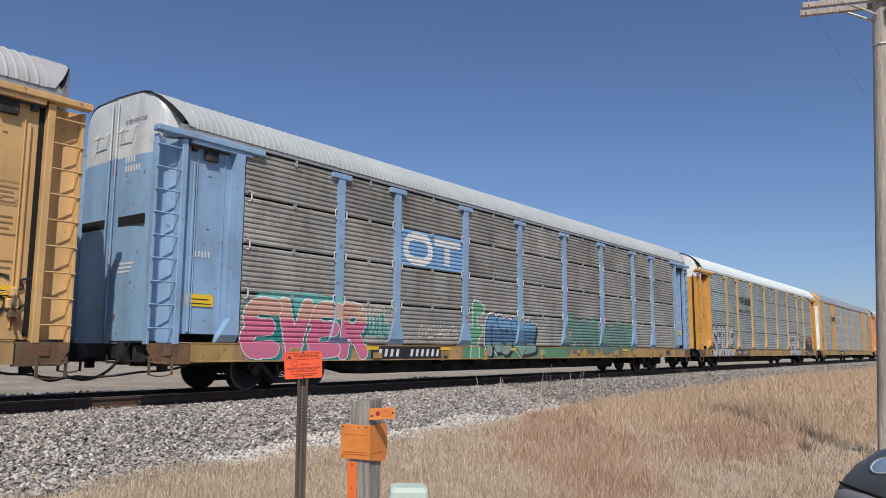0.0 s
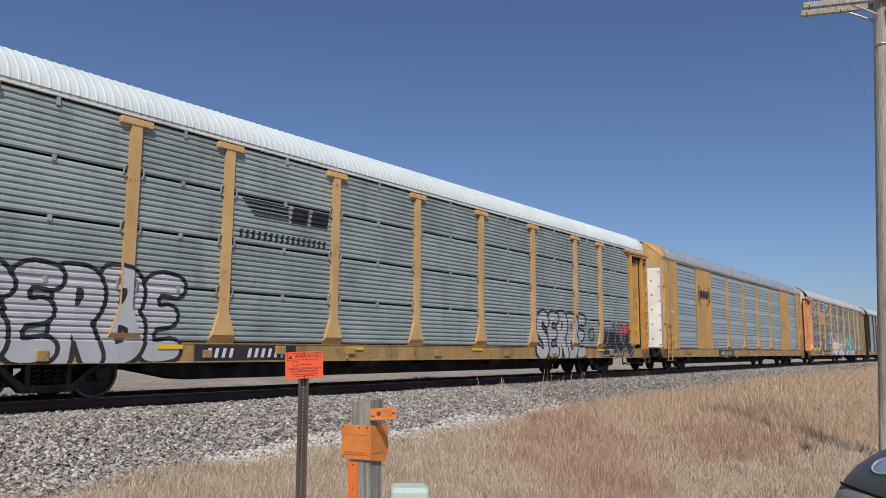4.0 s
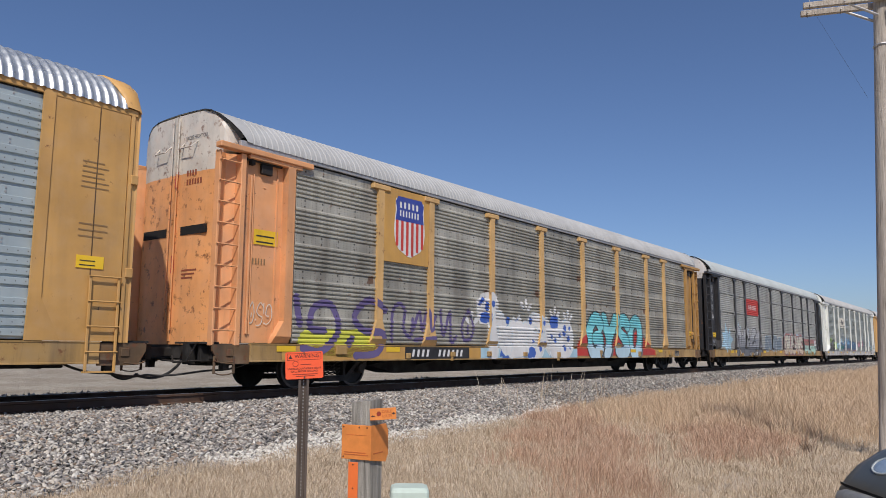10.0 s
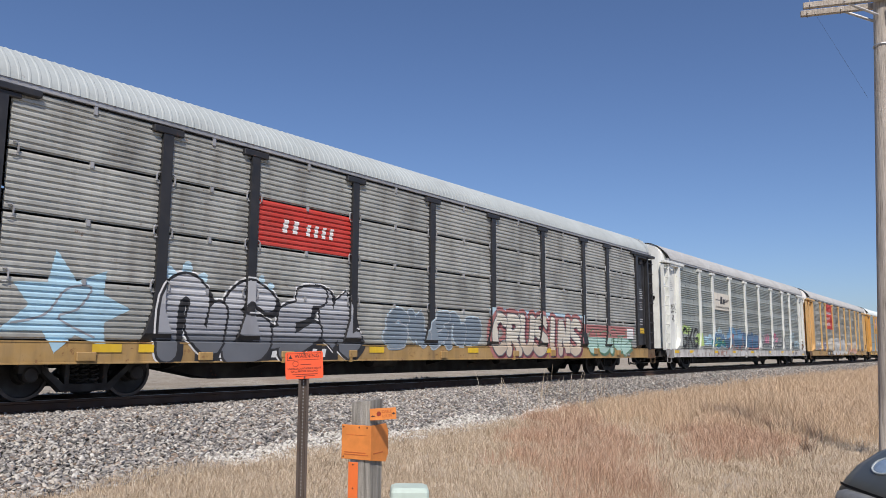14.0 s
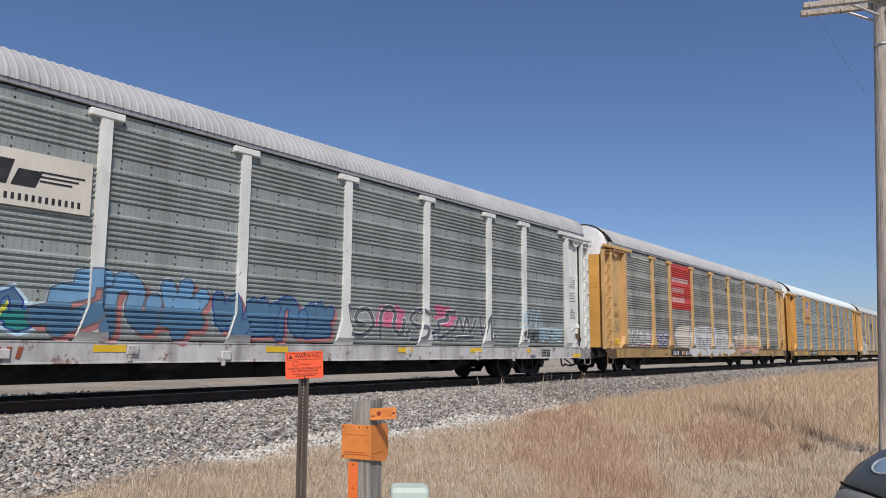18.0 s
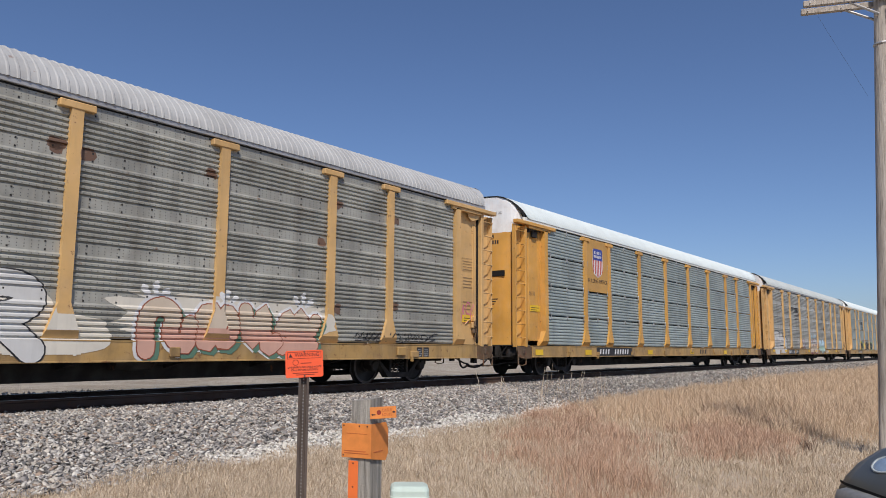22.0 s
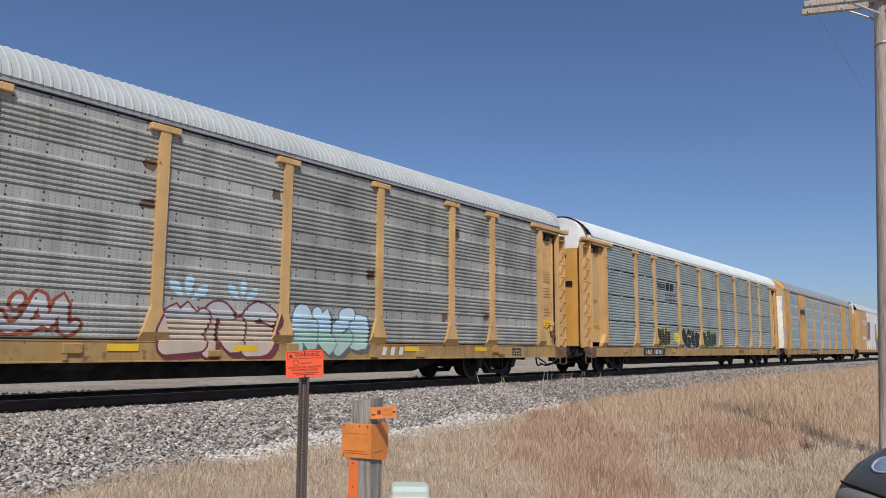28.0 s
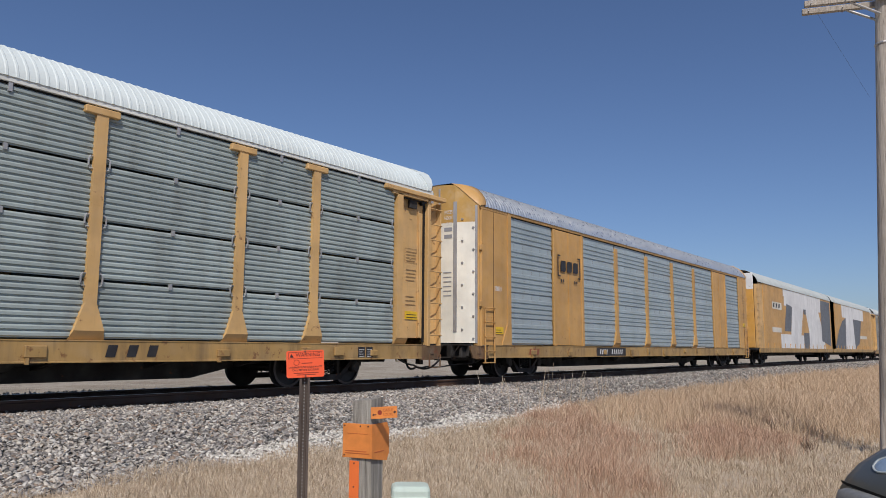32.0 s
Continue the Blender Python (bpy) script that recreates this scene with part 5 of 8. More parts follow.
# ---------------------------------------------------------------- paint on the cars
class Decor:
    """Lettering, emblems and sprayed paint on a car's near side."""

    def __init__(self, car, spec):
        self.car, self.prof, self.rng = car, side_profile(spec["kind"]), random.Random(spec["seed"])
        self.spec, self.posts = spec, LAY[1:-1]

    def fill(self, polys, ink, lift=0.005, name="emblem", parent=None, zr=None):
        if isinstance(polys[0][0], (int, float)):
            polys = [polys]
        posts = () if name.startswith(("emblem", "lettering")) else self.posts
        s = sprayed(polys, self.prof, lift, posts, zr)
        if s.f:
            return part(name, s, INK[ink], parent or self.car)

    def plate(self, polys, ink, y, name="lettering", parent=None):
        """Flat paint on a flat face at depth y."""
        if isinstance(polys[0][0], (int, float)):
            polys = [polys]
        s = Shape()
        for p in polys:
            s.add([(x, y, z) for x, z in p], [tuple(range(len(p)))])
        return part(name, s, INK[ink], parent or self.car)

    @staticmethod
    def rect(x0, x1, z0, z1, slant=0.0):
        return [(x0, z0), (x1, z0), (x1 + slant, z1), (x0 + slant, z1)]

    def bars(self, x0, x1, z0, z1, n, slant=0.03):
        """A row of n marks of the size of letters."""
        w, out = (x1 - x0) / n, []
        for i in range(n):
            a, b = x0 + i * w, x0 + (i + 0.46) * w
            out.append(self.rect(a, b, z0, z1, slant))
        return out

    def lines(self, x0, x1, z0, z1, rows):
        h, out = (z1 - z0) / rows, []
        for i in range(rows):
            out.append(self.rect(x0, x0 + (x1 - x0) * self.rng.uniform(0.7, 1), z0 + i * h, z0 + (i + 0.22) * h))
        return out

    def number(self, x0, x1, groups=(4, 6), back="black", ink="white"):
        """The running number on the sill, on its dark field."""
        if back:
            self.fill(self.rect(x0 - 0.25, x1 + 0.25, SILL_Z + 0.02, 0.915), back, 0.004, "number_field")
        span, tot = x1 - x0, sum(groups) + 1.6
        a = x0
        polys = []
        for g in groups:
            b = a + span * g / tot
            polys += self.bars(a, b, 0.675, 0.84, g, 0.04)
            a = b + span * 1.6 / tot / max(1, len(groups) - 1)
        self.fill(polys, ink, 0.009, "number_print")

    def graffiti(self, x0, x1, z0, z1, n, ink, body, thick=0.3, edge=0.10, halo=None, shine=None, forms=None):
        """Fat sprayed loops: a halo or back field, a dark edge, the body, a thin shine."""
        strokes = tag_strokes(self.rng, x0 + 0.1, x1 - 0.1, z0 + 0.08, z1 - 0.08, n, 0.1, forms)
        n = len(forms) if forms else n
        w = min(thick * (x1 - x0) / n, 0.4 * (z1 - z0))
        e = edge * w * 2
        base = None
        if halo:
            base = self.fill([q for s in strokes for q in ribbon(s, w + 3.2 * e)], halo, 0.004, "graffiti")
        o = self.fill([q for s in strokes for q in ribbon(s, w + e)], ink, 0.006, "graffiti")
        base = base or o
        if body:
            self.fill([q for s in strokes for q in ribbon(s, max(0.02, w - e * 0.6))], body, 0.009, "graffiti_body", base)
        if shine:
            self.fill([q for s in strokes for q in ribbon([(x + 0.25 * w, z + 0.22 * w) for x, z in s], 0.025)], shine, 0.012, "graffiti_shine", base)

    def piece(self, x0, x1, z0, z1, n, fills, ink, halo=None, back=None, shade=None, shine=None, accent=None, thick=0.36, edge=0.035, glow=0.06, forms=None):
        """A row of fat sprayed shapes: a back field, a halo, a cast block, a dark edge, a body in bands of colour, accents, inner lines, shines."""
        rng, h = self.rng, z1 - z0
        n = len(forms) if forms else n
        lw = (x1 - x0 - 0.35) / n
        letters = [tag_strokes(rng, x0 + 0.15 + lw * i, x0 + 0.15 + lw * (i + 1), z0 + 0.16, z1 - 0.16, 1, 0.1, f) for i, f in enumerate(forms or "")]
        strokes = [q for group in letters for q in group] if forms else tag_strokes(rng, x0 + 0.15, x1 - 0.2, z0 + 0.16, z1 - 0.16, n)
        w = min(thick * (x1 - x0) / n, (0.30 if forms else 0.36) * h)
        moved = lambda dx, dz: [[(x + dx, z + dz) for x, z in s] for s in strokes]
        wide = lambda lines, width: [q for s in lines for q in ribbon(s, width)]
        base = None
        if back:
            base = self.fill(wide(strokes, w + 0.30), back, 0.0035, "graffiti")
        if halo:
            base = self.fill(wide(strokes, w + 2 * edge + 2 * glow), halo, 0.005, "graffiti", base) or base
        if shade:
            base = self.fill(wide(moved(0.08, -0.07), w + 2 * edge), shade, 0.0065, "graffiti_shade", base) or base
        base = self.fill(wide(strokes, w + 2 * edge), ink, 0.008, "graffiti", base if base and base.parent == self.car else None) or base
        top = base if base.parent == self.car else base.parent
        body = wide(strokes, w)
        if forms:
            for k, group in enumerate(letters[::-1]):
                up = 0.0085 + 0.0016 * k
                if edge:
                    self.fill(wide(group, w + 2 * edge), ink, up, "graffiti_outline", top)
                skin = wide(group, w)
                for i, c in enumerate(fills):
                    self.fill(skin, c, up + 0.0008, "graffiti_body", top, (z0 - 0.3 if i == 0 else z0 + h * i / len(fills), z1 + 0.4 if i == len(fills) - 1 else z0 + h * (i + 1) / len(fills)))
            return
        for i, c in enumerate(fills):
            self.fill(body, c, 0.0095, "graffiti_body", top, (z0 - 0.3 if i == 0 else z0 + h * i / len(fills), z1 + 0.4 if i == len(fills) - 1 else z0 + h * (i + 1) / len(fills)))
        if accent:
            bits = []
            for s in strokes:
                for k in range(1):
                    j = rng.randrange(max(1, len(s) - 5))
                    bits.append([(x + 0.12 * w, z - 0.1 * w) for x, z in s[j:j + 5]])
            self.fill(wide(bits, 0.26 * w), accent, 0.011, "graffiti_spatter", top)
        inner = []
        for s in strokes:
            j = rng.randrange(max(1, len(s) // 2))
            inner.append([(x - 0.18 * w, z + 0.1 * w) for x, z in s[j:j + 7]])
        self.fill(wide([s for s in inner if len(s) > 1], 0.03), ink, 0.0125, "graffiti_outline", top)
        if shine:
            bright = [[(x - 0.30 * w, z + 0.30 * w) for x, z in s[1:5 + rng.randrange(4)]] for s in strokes if len(s) > 4]
            if bright:
                self.fill(wide(bright, 0.035), shine, 0.013, "graffiti_shine", top)

    def dots(self, x0, x1, z0, z1, n, ink, lo=0.04, hi=0.11):
        rng, polys = self.rng, []
        for i in range(n):
            cx, cz, r = rng.uniform(x0, x1), rng.uniform(z0, z1), rng.uniform(lo, hi)
            polys.append([(cx + r * math.cos(k * 0.628), cz + 1.1 * r * math.sin(k * 0.628)) for k in range(10)])
        self.fill(polys, ink, 0.0135, "graffiti_spatter")

    def drops(self, x, z, ink, size=0.3, turns=(-50, -5, 40)):
        """Splashes like petals that fly off from a point."""
        polys = []
        for a in turns:
            c, s = math.cos(radians(a + 90)), math.sin(radians(a + 90))
            pts = [(0.25, 0), (0.5, 0.13), (0.85, 0.2), (1.05, 0.12), (1.1, 0), (1.05, -0.12), (0.85, -0.2), (0.5, -0.13)]
            polys.append([(x + size * (u * c - v * s), z + size * (u * s + v * c)) for u, v in pts])
        self.fill(polys, ink, 0.006, "graffiti_spatter")

    def sill_marks(self, shift=0.0):
        """The card holder and the black stencil fields with white bars near the sill's rear end."""
        x = shift
        part("card_holder", Shape().box(9.74 + x, 10.02 + x, -1.64, -1.58, 0.68, 0.87, 0.01), M[self.spec["sill"]], self.car)
        for a, b in ((10.50, 10.72), (10.76, 10.98)):
            f = self.fill(self.rect(a + x, b + x, 0.635, 0.865), "black", 0.005, "stencil_field")
            self.plate(self.lines(a + x + 0.02, b + x - 0.02, 0.655, 0.85, 4), "white", -1.592, "stencil_print", f)

    def scrawl(self, x0, x1, z0, z1, n, ink, w=0.03, y=None, forms=None):
        strokes = tag_strokes(self.rng, x0, x1, z0, z1, n, 0.25, forms)
        polys = [q for s in strokes for q in ribbon(s, w)]
        if y is None:
            self.fill(polys, ink, 0.011, "scrawl")
        else:
            s = Shape()
            for st in strokes:
                for a, b in zip(st, st[1:]):
                    for q in ribbon([a, b], w):
                        s.add([(px, y - 0.0002 * len(s.f), pz) for px, pz in q], [tuple(range(len(q)))])
            part("scrawl", s, INK[ink], self.car)

    def placard(self, x0, x1, z0, z1, y=-1.445, ink="warn"):
        p = part("placard", Shape().box(x0, x1, y - 0.004, y + 0.008, z0, z1), INK[ink], self.car, "small yellow notice plate" if ink == "warn" else "")
        self.plate(self.lines(x0 + 0.05, x1 - 0.05, z0 + 0.04, z1 - 0.02, 2), "black", y - 0.008, "notice_print", p)

    def blob(self, x0, x1, z0, z1, ink, lift=0.003, n=26, spread=0.12):
        cx, cz = (x0 + x1) / 2, (z0 + z1) / 2
        pts = []
        for i in range(n):
            a, k = 2 * math.pi * i / n, 1 + self.rng.uniform(-spread, spread)
            u, v = math.copysign(abs(math.cos(a)) ** 0.6, math.cos(a)), math.copysign(abs(math.sin(a)) ** 0.6, math.sin(a))
            pts.append((cx + u * k * (x1 - x0) / 2, min(z1 + 0.1, max(SILL_Z + 0.01, cz + v * k * (z1 - z0) / 2))))
        self.fill(pts, ink, lift, "sprayed_field")

    def end_marks(self, ink, high=5.02):
        """Small lettering on the near leaf of the front end door."""
        for k in (0, 1):
            s = Shape()
            z = 4.24 - 0.18 * k
            for i in range(4 + 2 * k):
                y = -0.36 - 0.085 * i
                s.add([(door_x(u) - 0.006, u, v) for u, v in ((y, z), (y - 0.052, z), (y - 0.052, z + 0.115), (y, z + 0.115))], [(0, 1, 2, 3)])
            part("number_print", s, INK[ink], self.car)
        s = Shape()
        for i in range(3):
            z, e = 2.34 - 0.075 * i, -0.80 + 0.06 * i
            s.add([(door_x(u) - 0.006, u, v) for u, v in ((-0.34, z), (e, z), (e, z + 0.032), (-0.34, z + 0.032))], [(0, 1, 2, 3)])
        part("notice_print", s, INK[ink], self.car)
        words("EXCESS HEIGHT CAR", 0.11, INK["shade"], self.car, pose(-13.543, -0.62, high, 0, 0, -87.7), "lettering", 0.66)

    def bay_marks(self, ink, rear=True, deck=False, notice=True):
        y = -1.436
        self.plate(self.bars(-12.72, -12.36, 2.5, 2.62, 5, 0.0), ink, y - 0.004, "number_print")
        if rear:
            o = [self.rect(12.25, 12.85, 2.95, 2.96), self.rect(12.25, 12.85, 3.30, 3.31), self.rect(12.25, 12.265, 2.965, 3.30), self.rect(12.835, 12.85, 2.965, 3.30)]
            self.plate(o + self.lines(12.30, 12.8, 2.99, 3.29, 4), ink, y - 0.004, "notice_print")
            self.plate(self.lines(12.3, 12.75, 2.5, 2.85, 4), ink, y - 0.004, "notice_print")
            if deck:
                for z, text, wide in ((2.21, "DECK", 0.16), (2.12, "CLEARANCE", 0.36), (2.03, "A 89 MIN.", 0.27), (1.94, "B 93 1/4 MIN.", 0.38)):
                    words(text, 0.09, INK[ink], self.car, pose(12.50, y - 0.004, z), "lettering", wide)
            else:
                self.plate(self.lines(12.3, 12.75, 1.9, 2.2, 3), ink, y - 0.004, "notice_print")
            if notice:
                self.placard(12.28, 12.82, 1.55, 1.75)

    def shield_emblem(self, x0, x1, z0, z1, y):
        """A shield: dark blue chief with two bars of lettering, striped red and white below, white edge."""
        def outline(g):
            cx, cz, w, h = (x0 + x1) / 2, (z0 + z1) / 2, (x1 - x0) / 2 + g, (z1 - z0) / 2 + g
            half = [(0, 1.0), (0.45, 0.92), (0.72, 0.98), (0.95, 0.72), (0.86, 0.5), (0.95, 0.1), (0.98, -0.3), (0.85, -0.68), (0.5, -0.92), (0, -1.02)]
            pts = half + [(-a, b) for a, b in half[-2:0:-1]]
            return [(cx + a * w, cz + b * h) for a, b in pts]
        def cut(poly, lo, hi):
            s = Shape()
            zs = [lo + (hi - lo) * i / 10 for i in range(11)]
            for a, b in zip(zs, zs[1:]):
                sa, sb = spans([poly], a + 1e-4), spans([poly], b - 1e-4)
                if sa and sb:
                    s.add([(sa[0][0], 0, a), (sa[-1][1], 0, a), (sb[-1][1], 0, b), (sb[0][0], 0, b)], [(0, 1, 2, 3)])
            return s
        edge = part("emblem", cut(outline(0.03), z0 - 0.03, z1 + 0.03).shift(pose(0, y, 0)), INK["white"], self.car)
        body = outline(0.0)
        zc = z0 + 0.56 * (z1 - z0)
        part("emblem_field", cut(body, zc, z1).shift(pose(0, y - 0.004, 0)), INK["shield"], edge)
        for i in range(6):
            a = x0 + (i + 0.25) * (x1 - x0) / 6
            b = a + 0.5 * (x1 - x0) / 6
            s = Shape()
            zs = [z0 + (zc - z0) * k / 8 for k in range(9)]
            for p, q in zip(zs, zs[1:]):
                sp = spans([body], (p + q) / 2)
                if sp and sp[0][0] <= (a + b) / 2 <= sp[0][1]:
                    s.add([(a, y - 0.004, p), (b, y - 0.004, p), (b, y - 0.004, q), (a, y - 0.004, q)], [(0, 1, 2, 3)])
            if s.f:
                part("emblem_stripe", s, INK["logo_red"], edge)
        h = z1 - z0
        for k, zz in enumerate((0.63, 0.77)):
            self.plate(self.bars(x0 + 0.16 * (x1 - x0), x1 - 0.16 * (x1 - x0), z0 + zz * h, z0 + (zz + 0.10) * h, 5 + 2 * (1 - k), 0), "white", y - 0.008, "emblem_print", edge)

    def rust(self, n):
        """Brown stains beside the posts."""
        for i in range(n):
            x, z = self.rng.choice(LAY[1:-1]) + self.rng.choice((-0.26, 0.24)), self.rng.choice((1.75, 2.45, 3.2, 3.95)) + self.rng.uniform(-0.15, 0.15)
            self.blob(x - 0.13, x + 0.13, z - 0.10, z + 0.09, "stain", 0.003, 12, 0.3)

    def flat_panel(self, x0, x1, z0, z1, ink, y=-1.59):
        """A flat sheet bolted over the screens."""
        return part("emblem_panel", Shape().box(x0, x1, y, PANEL_Y + 0.02, z0, z1, 0.004), INK[ink], self.car)


# ---------------------------------------------------------------- ground and track
def bank(x, y):
    """Height of the ground and of the ballast bank."""
    lump = 0.05 * noise.noise((x * 0.35, y * 0.35, 0.0)) + 0.02 * noise.noise((x * 1.3, y * 1.3, 4.0))
    toe = 8.35 + 0.25 * noise.noise((x * 0.2, 7.0, 0.0)) + min(0.9, max(0.0, (x - 12) * 0.05))
    t = min(1.0, max(0.0, (y - toe) / (11.0 - toe)))
    near = -0.62 + 0.44 * t * t * (3 - 2 * t)
    if y > 15.6:
        t = min(1.0, (y - 15.6) / 3.0)
        near = -0.18 - 0.40 * t * t * (3 - 2 * t)
    fade = 0.3 if 11 < y < 15.6 else 1.0
    return near + lump * fade - (0.02 if y > 18 else 0)


def spaced(*runs):
    out = []
    for a, b, n in runs:
        out += [a + (b - a) * i / n for i in range(n)]
    return out + [runs[-1][1]]


def lay_ground():
    xs = spaced((-2500, -200, 5), (-200, -20, 6), (-20, 40, 120), (40, 130, 60), (130, 3000, 8))
    ys = spaced((-2500, -150, 5), (-150, -10, 7), (-10, 22, 90), (22, 80, 12), (80, 3000, 8))
    s = Shape().grid([[(x, y, bank(x, y) - (0.06 if 8.6 < y < 95 and -320 < x < 950 else 0)) for y in ys] for x in xs])
    g = new("ground", s.mesh("ground", M["soil"], True))
    tagged(g, "dry thatch and bare soil reaching the horizon", "ground", kind="structure")
    xs = spaced((-60, -5, 30), (-5, 45, 160), (45, 150, 70))
    s = Shape().grid([[(x, y, bank(x, y) + 0.004) for y in spaced((8.35, 16.2, 34))] for x in xs])
    g = new("ballast_bed", s.mesh("ballast_bed", M["bed"], True))
    tagged(g, "grey grit of the railway ballast bank", "ballast", kind="structure")
    xs = spaced((-300, -5, 20), (-5, 120, 90), (120, 900, 10))
    s = Shape().grid([[(x, y, bank(x, y) + 0.012) for y in spaced((16.3, 30, 40), (30, 90, 10))] for x in xs])
    g = new("gravel_road", s.mesh("gravel_road", M["soil_far"], True))
    tagged(g, "pale bare gravel strip beyond the track", "ground", kind="structure")


def many(name, verts, faces_per, base_faces, count, material, label, category, smooth=False):
    """One mesh out of a great number of small pieces with the same faces."""
    me = bpy.data.meshes.new(name)
    nv = len(verts) // count
    faces = np.array(base_faces)
    k = faces.shape[1]
    allf = (faces[None] + (np.arange(count) * nv)[:, None, None]).reshape(-1)
    me.vertices.add(len(verts))
    me.vertices.foreach_set("co", np.asarray(verts, dtype=np.float32).ravel())
    me.loops.add(len(allf))
    me.loops.foreach_set("vertex_index", allf.astype(np.int32))
    me.polygons.add(len(allf) // k)
    me.polygons.foreach_set("loop_start", np.arange(0, len(allf), k, dtype=np.int32))
    me.polygons.foreach_set("loop_total", np.full(len(allf) // k, k, dtype=np.int32))
    me.update(calc_edges=True)
    me.materials.append(material)
    if smooth:
        me.polygons.foreach_set("use_smooth", [True] * len(me.polygons))
    return tagged(new(name, me), label, category, kind="stuff")


def heights(xs, ys):
    return np.array([bank(float(a), float(b)) for a, b in zip(xs, ys)])


def spread_ballast():
    rng = np.random.default_rng(5)
    g = (1 + 5 ** 0.5) / 2
    ico = np.array([(-1, g, 0), (1, g, 0), (-1, -g, 0), (1, -g, 0), (0, -1, g), (0, 1, g), (0, -1, -g), (0, 1, -g), (g, 0, -1), (g, 0, 1), (-g, 0, -1), (-g, 0, 1)]) / 1.9
    fc = [(0, 11, 5), (0, 5, 1), (0, 1, 7), (0, 7, 10), (0, 10, 11), (1, 5, 9), (5, 11, 4), (11, 10, 2), (10, 7, 6), (7, 1, 8), (3, 9, 4), (3, 4, 2), (3, 2, 6), (3, 6, 8), (3, 8, 9),
          (4, 9, 5), (2, 4, 11), (6, 2, 10), (8, 6, 7), (9, 8, 1)]
    xs, ys = [], []
    for x0, x1, y0, y1, d in ((2, 9, 8.2, 12.1, 980), (9, 18, 8.3, 12.1, 760), (18, 34, 8.8, 12.1, 380), (34, 60, 9.0, 12.1, 170), (60, 110, 9.2, 12.1, 70), (3, 30, 12.1, 15.8, 110), (3, 45, 15.8, 20.0, 30), (45, 100, 14.8, 20.0, 8)):
        n = int((x1 - x0) * (y1 - y0) * d)
        xs.append(rng.uniform(x0, x1, n)), ys.append(rng.uniform(y0, y1, n))
    xs, ys = np.concatenate(xs), np.concatenate(ys)
    keep = np.array([b > 8.45 + 0.5 * noise.noise((a * 0.5, b * 0.5, 2.0)) + rng.uniform(-0.4, 0.25) + min(0.9, max(0, (a - 12) * 0.05)) for a, b in zip(xs, ys)])
    xs, ys = xs[keep], ys[keep]
    n = len(xs)
    size = rng.uniform(0.012, 0.040, n) * np.where(xs > 34, 1.6, np.where(xs > 18, 1.2, 1.0))
    shape = ico[None] * (1 + rng.uniform(-0.42, 0.42, (n, 12, 1)))
    shape = shape * np.stack([rng.uniform(0.8, 1.4, n), rng.uniform(0.8, 1.3, n), rng.uniform(0.3, 0.65, n)], 1)[:, None]
    a = rng.uniform(0, 6.283, n)
    c, s = np.cos(a)[:, None], np.sin(a)[:, None]
    x, y = shape[..., 0] * c - shape[..., 1] * s, shape[..., 0] * s + shape[..., 1] * c
    tx, ty = rng.uniform(-0.75, 0.75, (2, n, 1))
    z = shape[..., 2] + x * tx + y * ty
    pts = np.stack([x, y, z], -1) * size[:, None, None] + np.stack([xs, ys, heights(xs, ys) + size * 0.45 + rng.uniform(0, 0.02, n)], -1)[:, None]
    far = (xs > 18) | (ys > 12.1)
    octa = [(0, 2, 4), (2, 1, 4), (1, 3, 4), (3, 0, 4), (2, 0, 5), (1, 2, 5), (3, 1, 5), (0, 3, 5)]
    toe = np.array([8.55 + 0.3 * noise.noise((q * 0.5, 1.0, 2.0)) + min(0.9, max(0, (q - 12) * 0.05)) for q in xs])
    light = ~far & (xs > 6.5) & (xs < 17.5) & (ys < toe + 0.55) & (rng.uniform(0, 1, n) < 0.8)
    near = ~light & ~far
    many("ballast_stones", pts[near].reshape(-1, 3), 20, fc, int(near.sum()), M["stone"], "loose pale and grey crushed ballast stones", "ballast")
    six = pts[far][:, (8, 11, 1, 2, 4, 6)]
    many("far_ballast_stones", six.reshape(-1, 3), 8, octa, int(far.sum()), M["stone"], "crushed ballast stones farther along the track", "ballast")
    many("clean_ballast_strip", pts[light].reshape(-1, 3), 20, fc, int(light.sum()), M["stone_pale"], "whitish ballast stones along the bank's foot", "ballast")


REDS = [(10.9, 5.55, 3.7, 1.15, 27), (15.2, 7.9, 2.6, 0.8, 27), (8.7, 3.75, 1.0, 0.55, 24), (14.2, 4.0, 3.0, 1.0, 15), (9.2, 4.1, 0.9, 0.4, 24), (19.0, 5.4, 3.0, 0.9, 18)]
BARE = [(10.7, 2.85, 1.5, 0.55, 14), (13.2, 2.35, 1.8, 0.45, 10), (9.9, 3.45, 0.7, 0.3, 24), (8.0, 5.3, 1.0, 0.35, 30)]
DARK = [(16.5, 3.8, 0.35, 0.22, 0), (14.0, 2.78, 0.28, 0.2, 0)]


def within(zones, x, y, ragged=0.45):
    """How deep a place lies in any of some ragged ovals: 1 at the middle, 0 at the edge."""
    best = -9.0
    rag = ragged * (noise.noise((x * 0.9, y * 0.9, 5.0)) + 0.6 * noise.noise((x * 2.6, y * 2.6, 8.0)))
    for cx, cy, a, b, turn in zones:
        c, s = math.cos(radians(turn)), math.sin(radians(turn))
        u, v = ((x - cx) * c + (y - cy) * s) / a, ((y - cy) * c - (x - cx) * s) / b
        best = max(best, 1 - math.hypot(u, v) + rag)
    return best


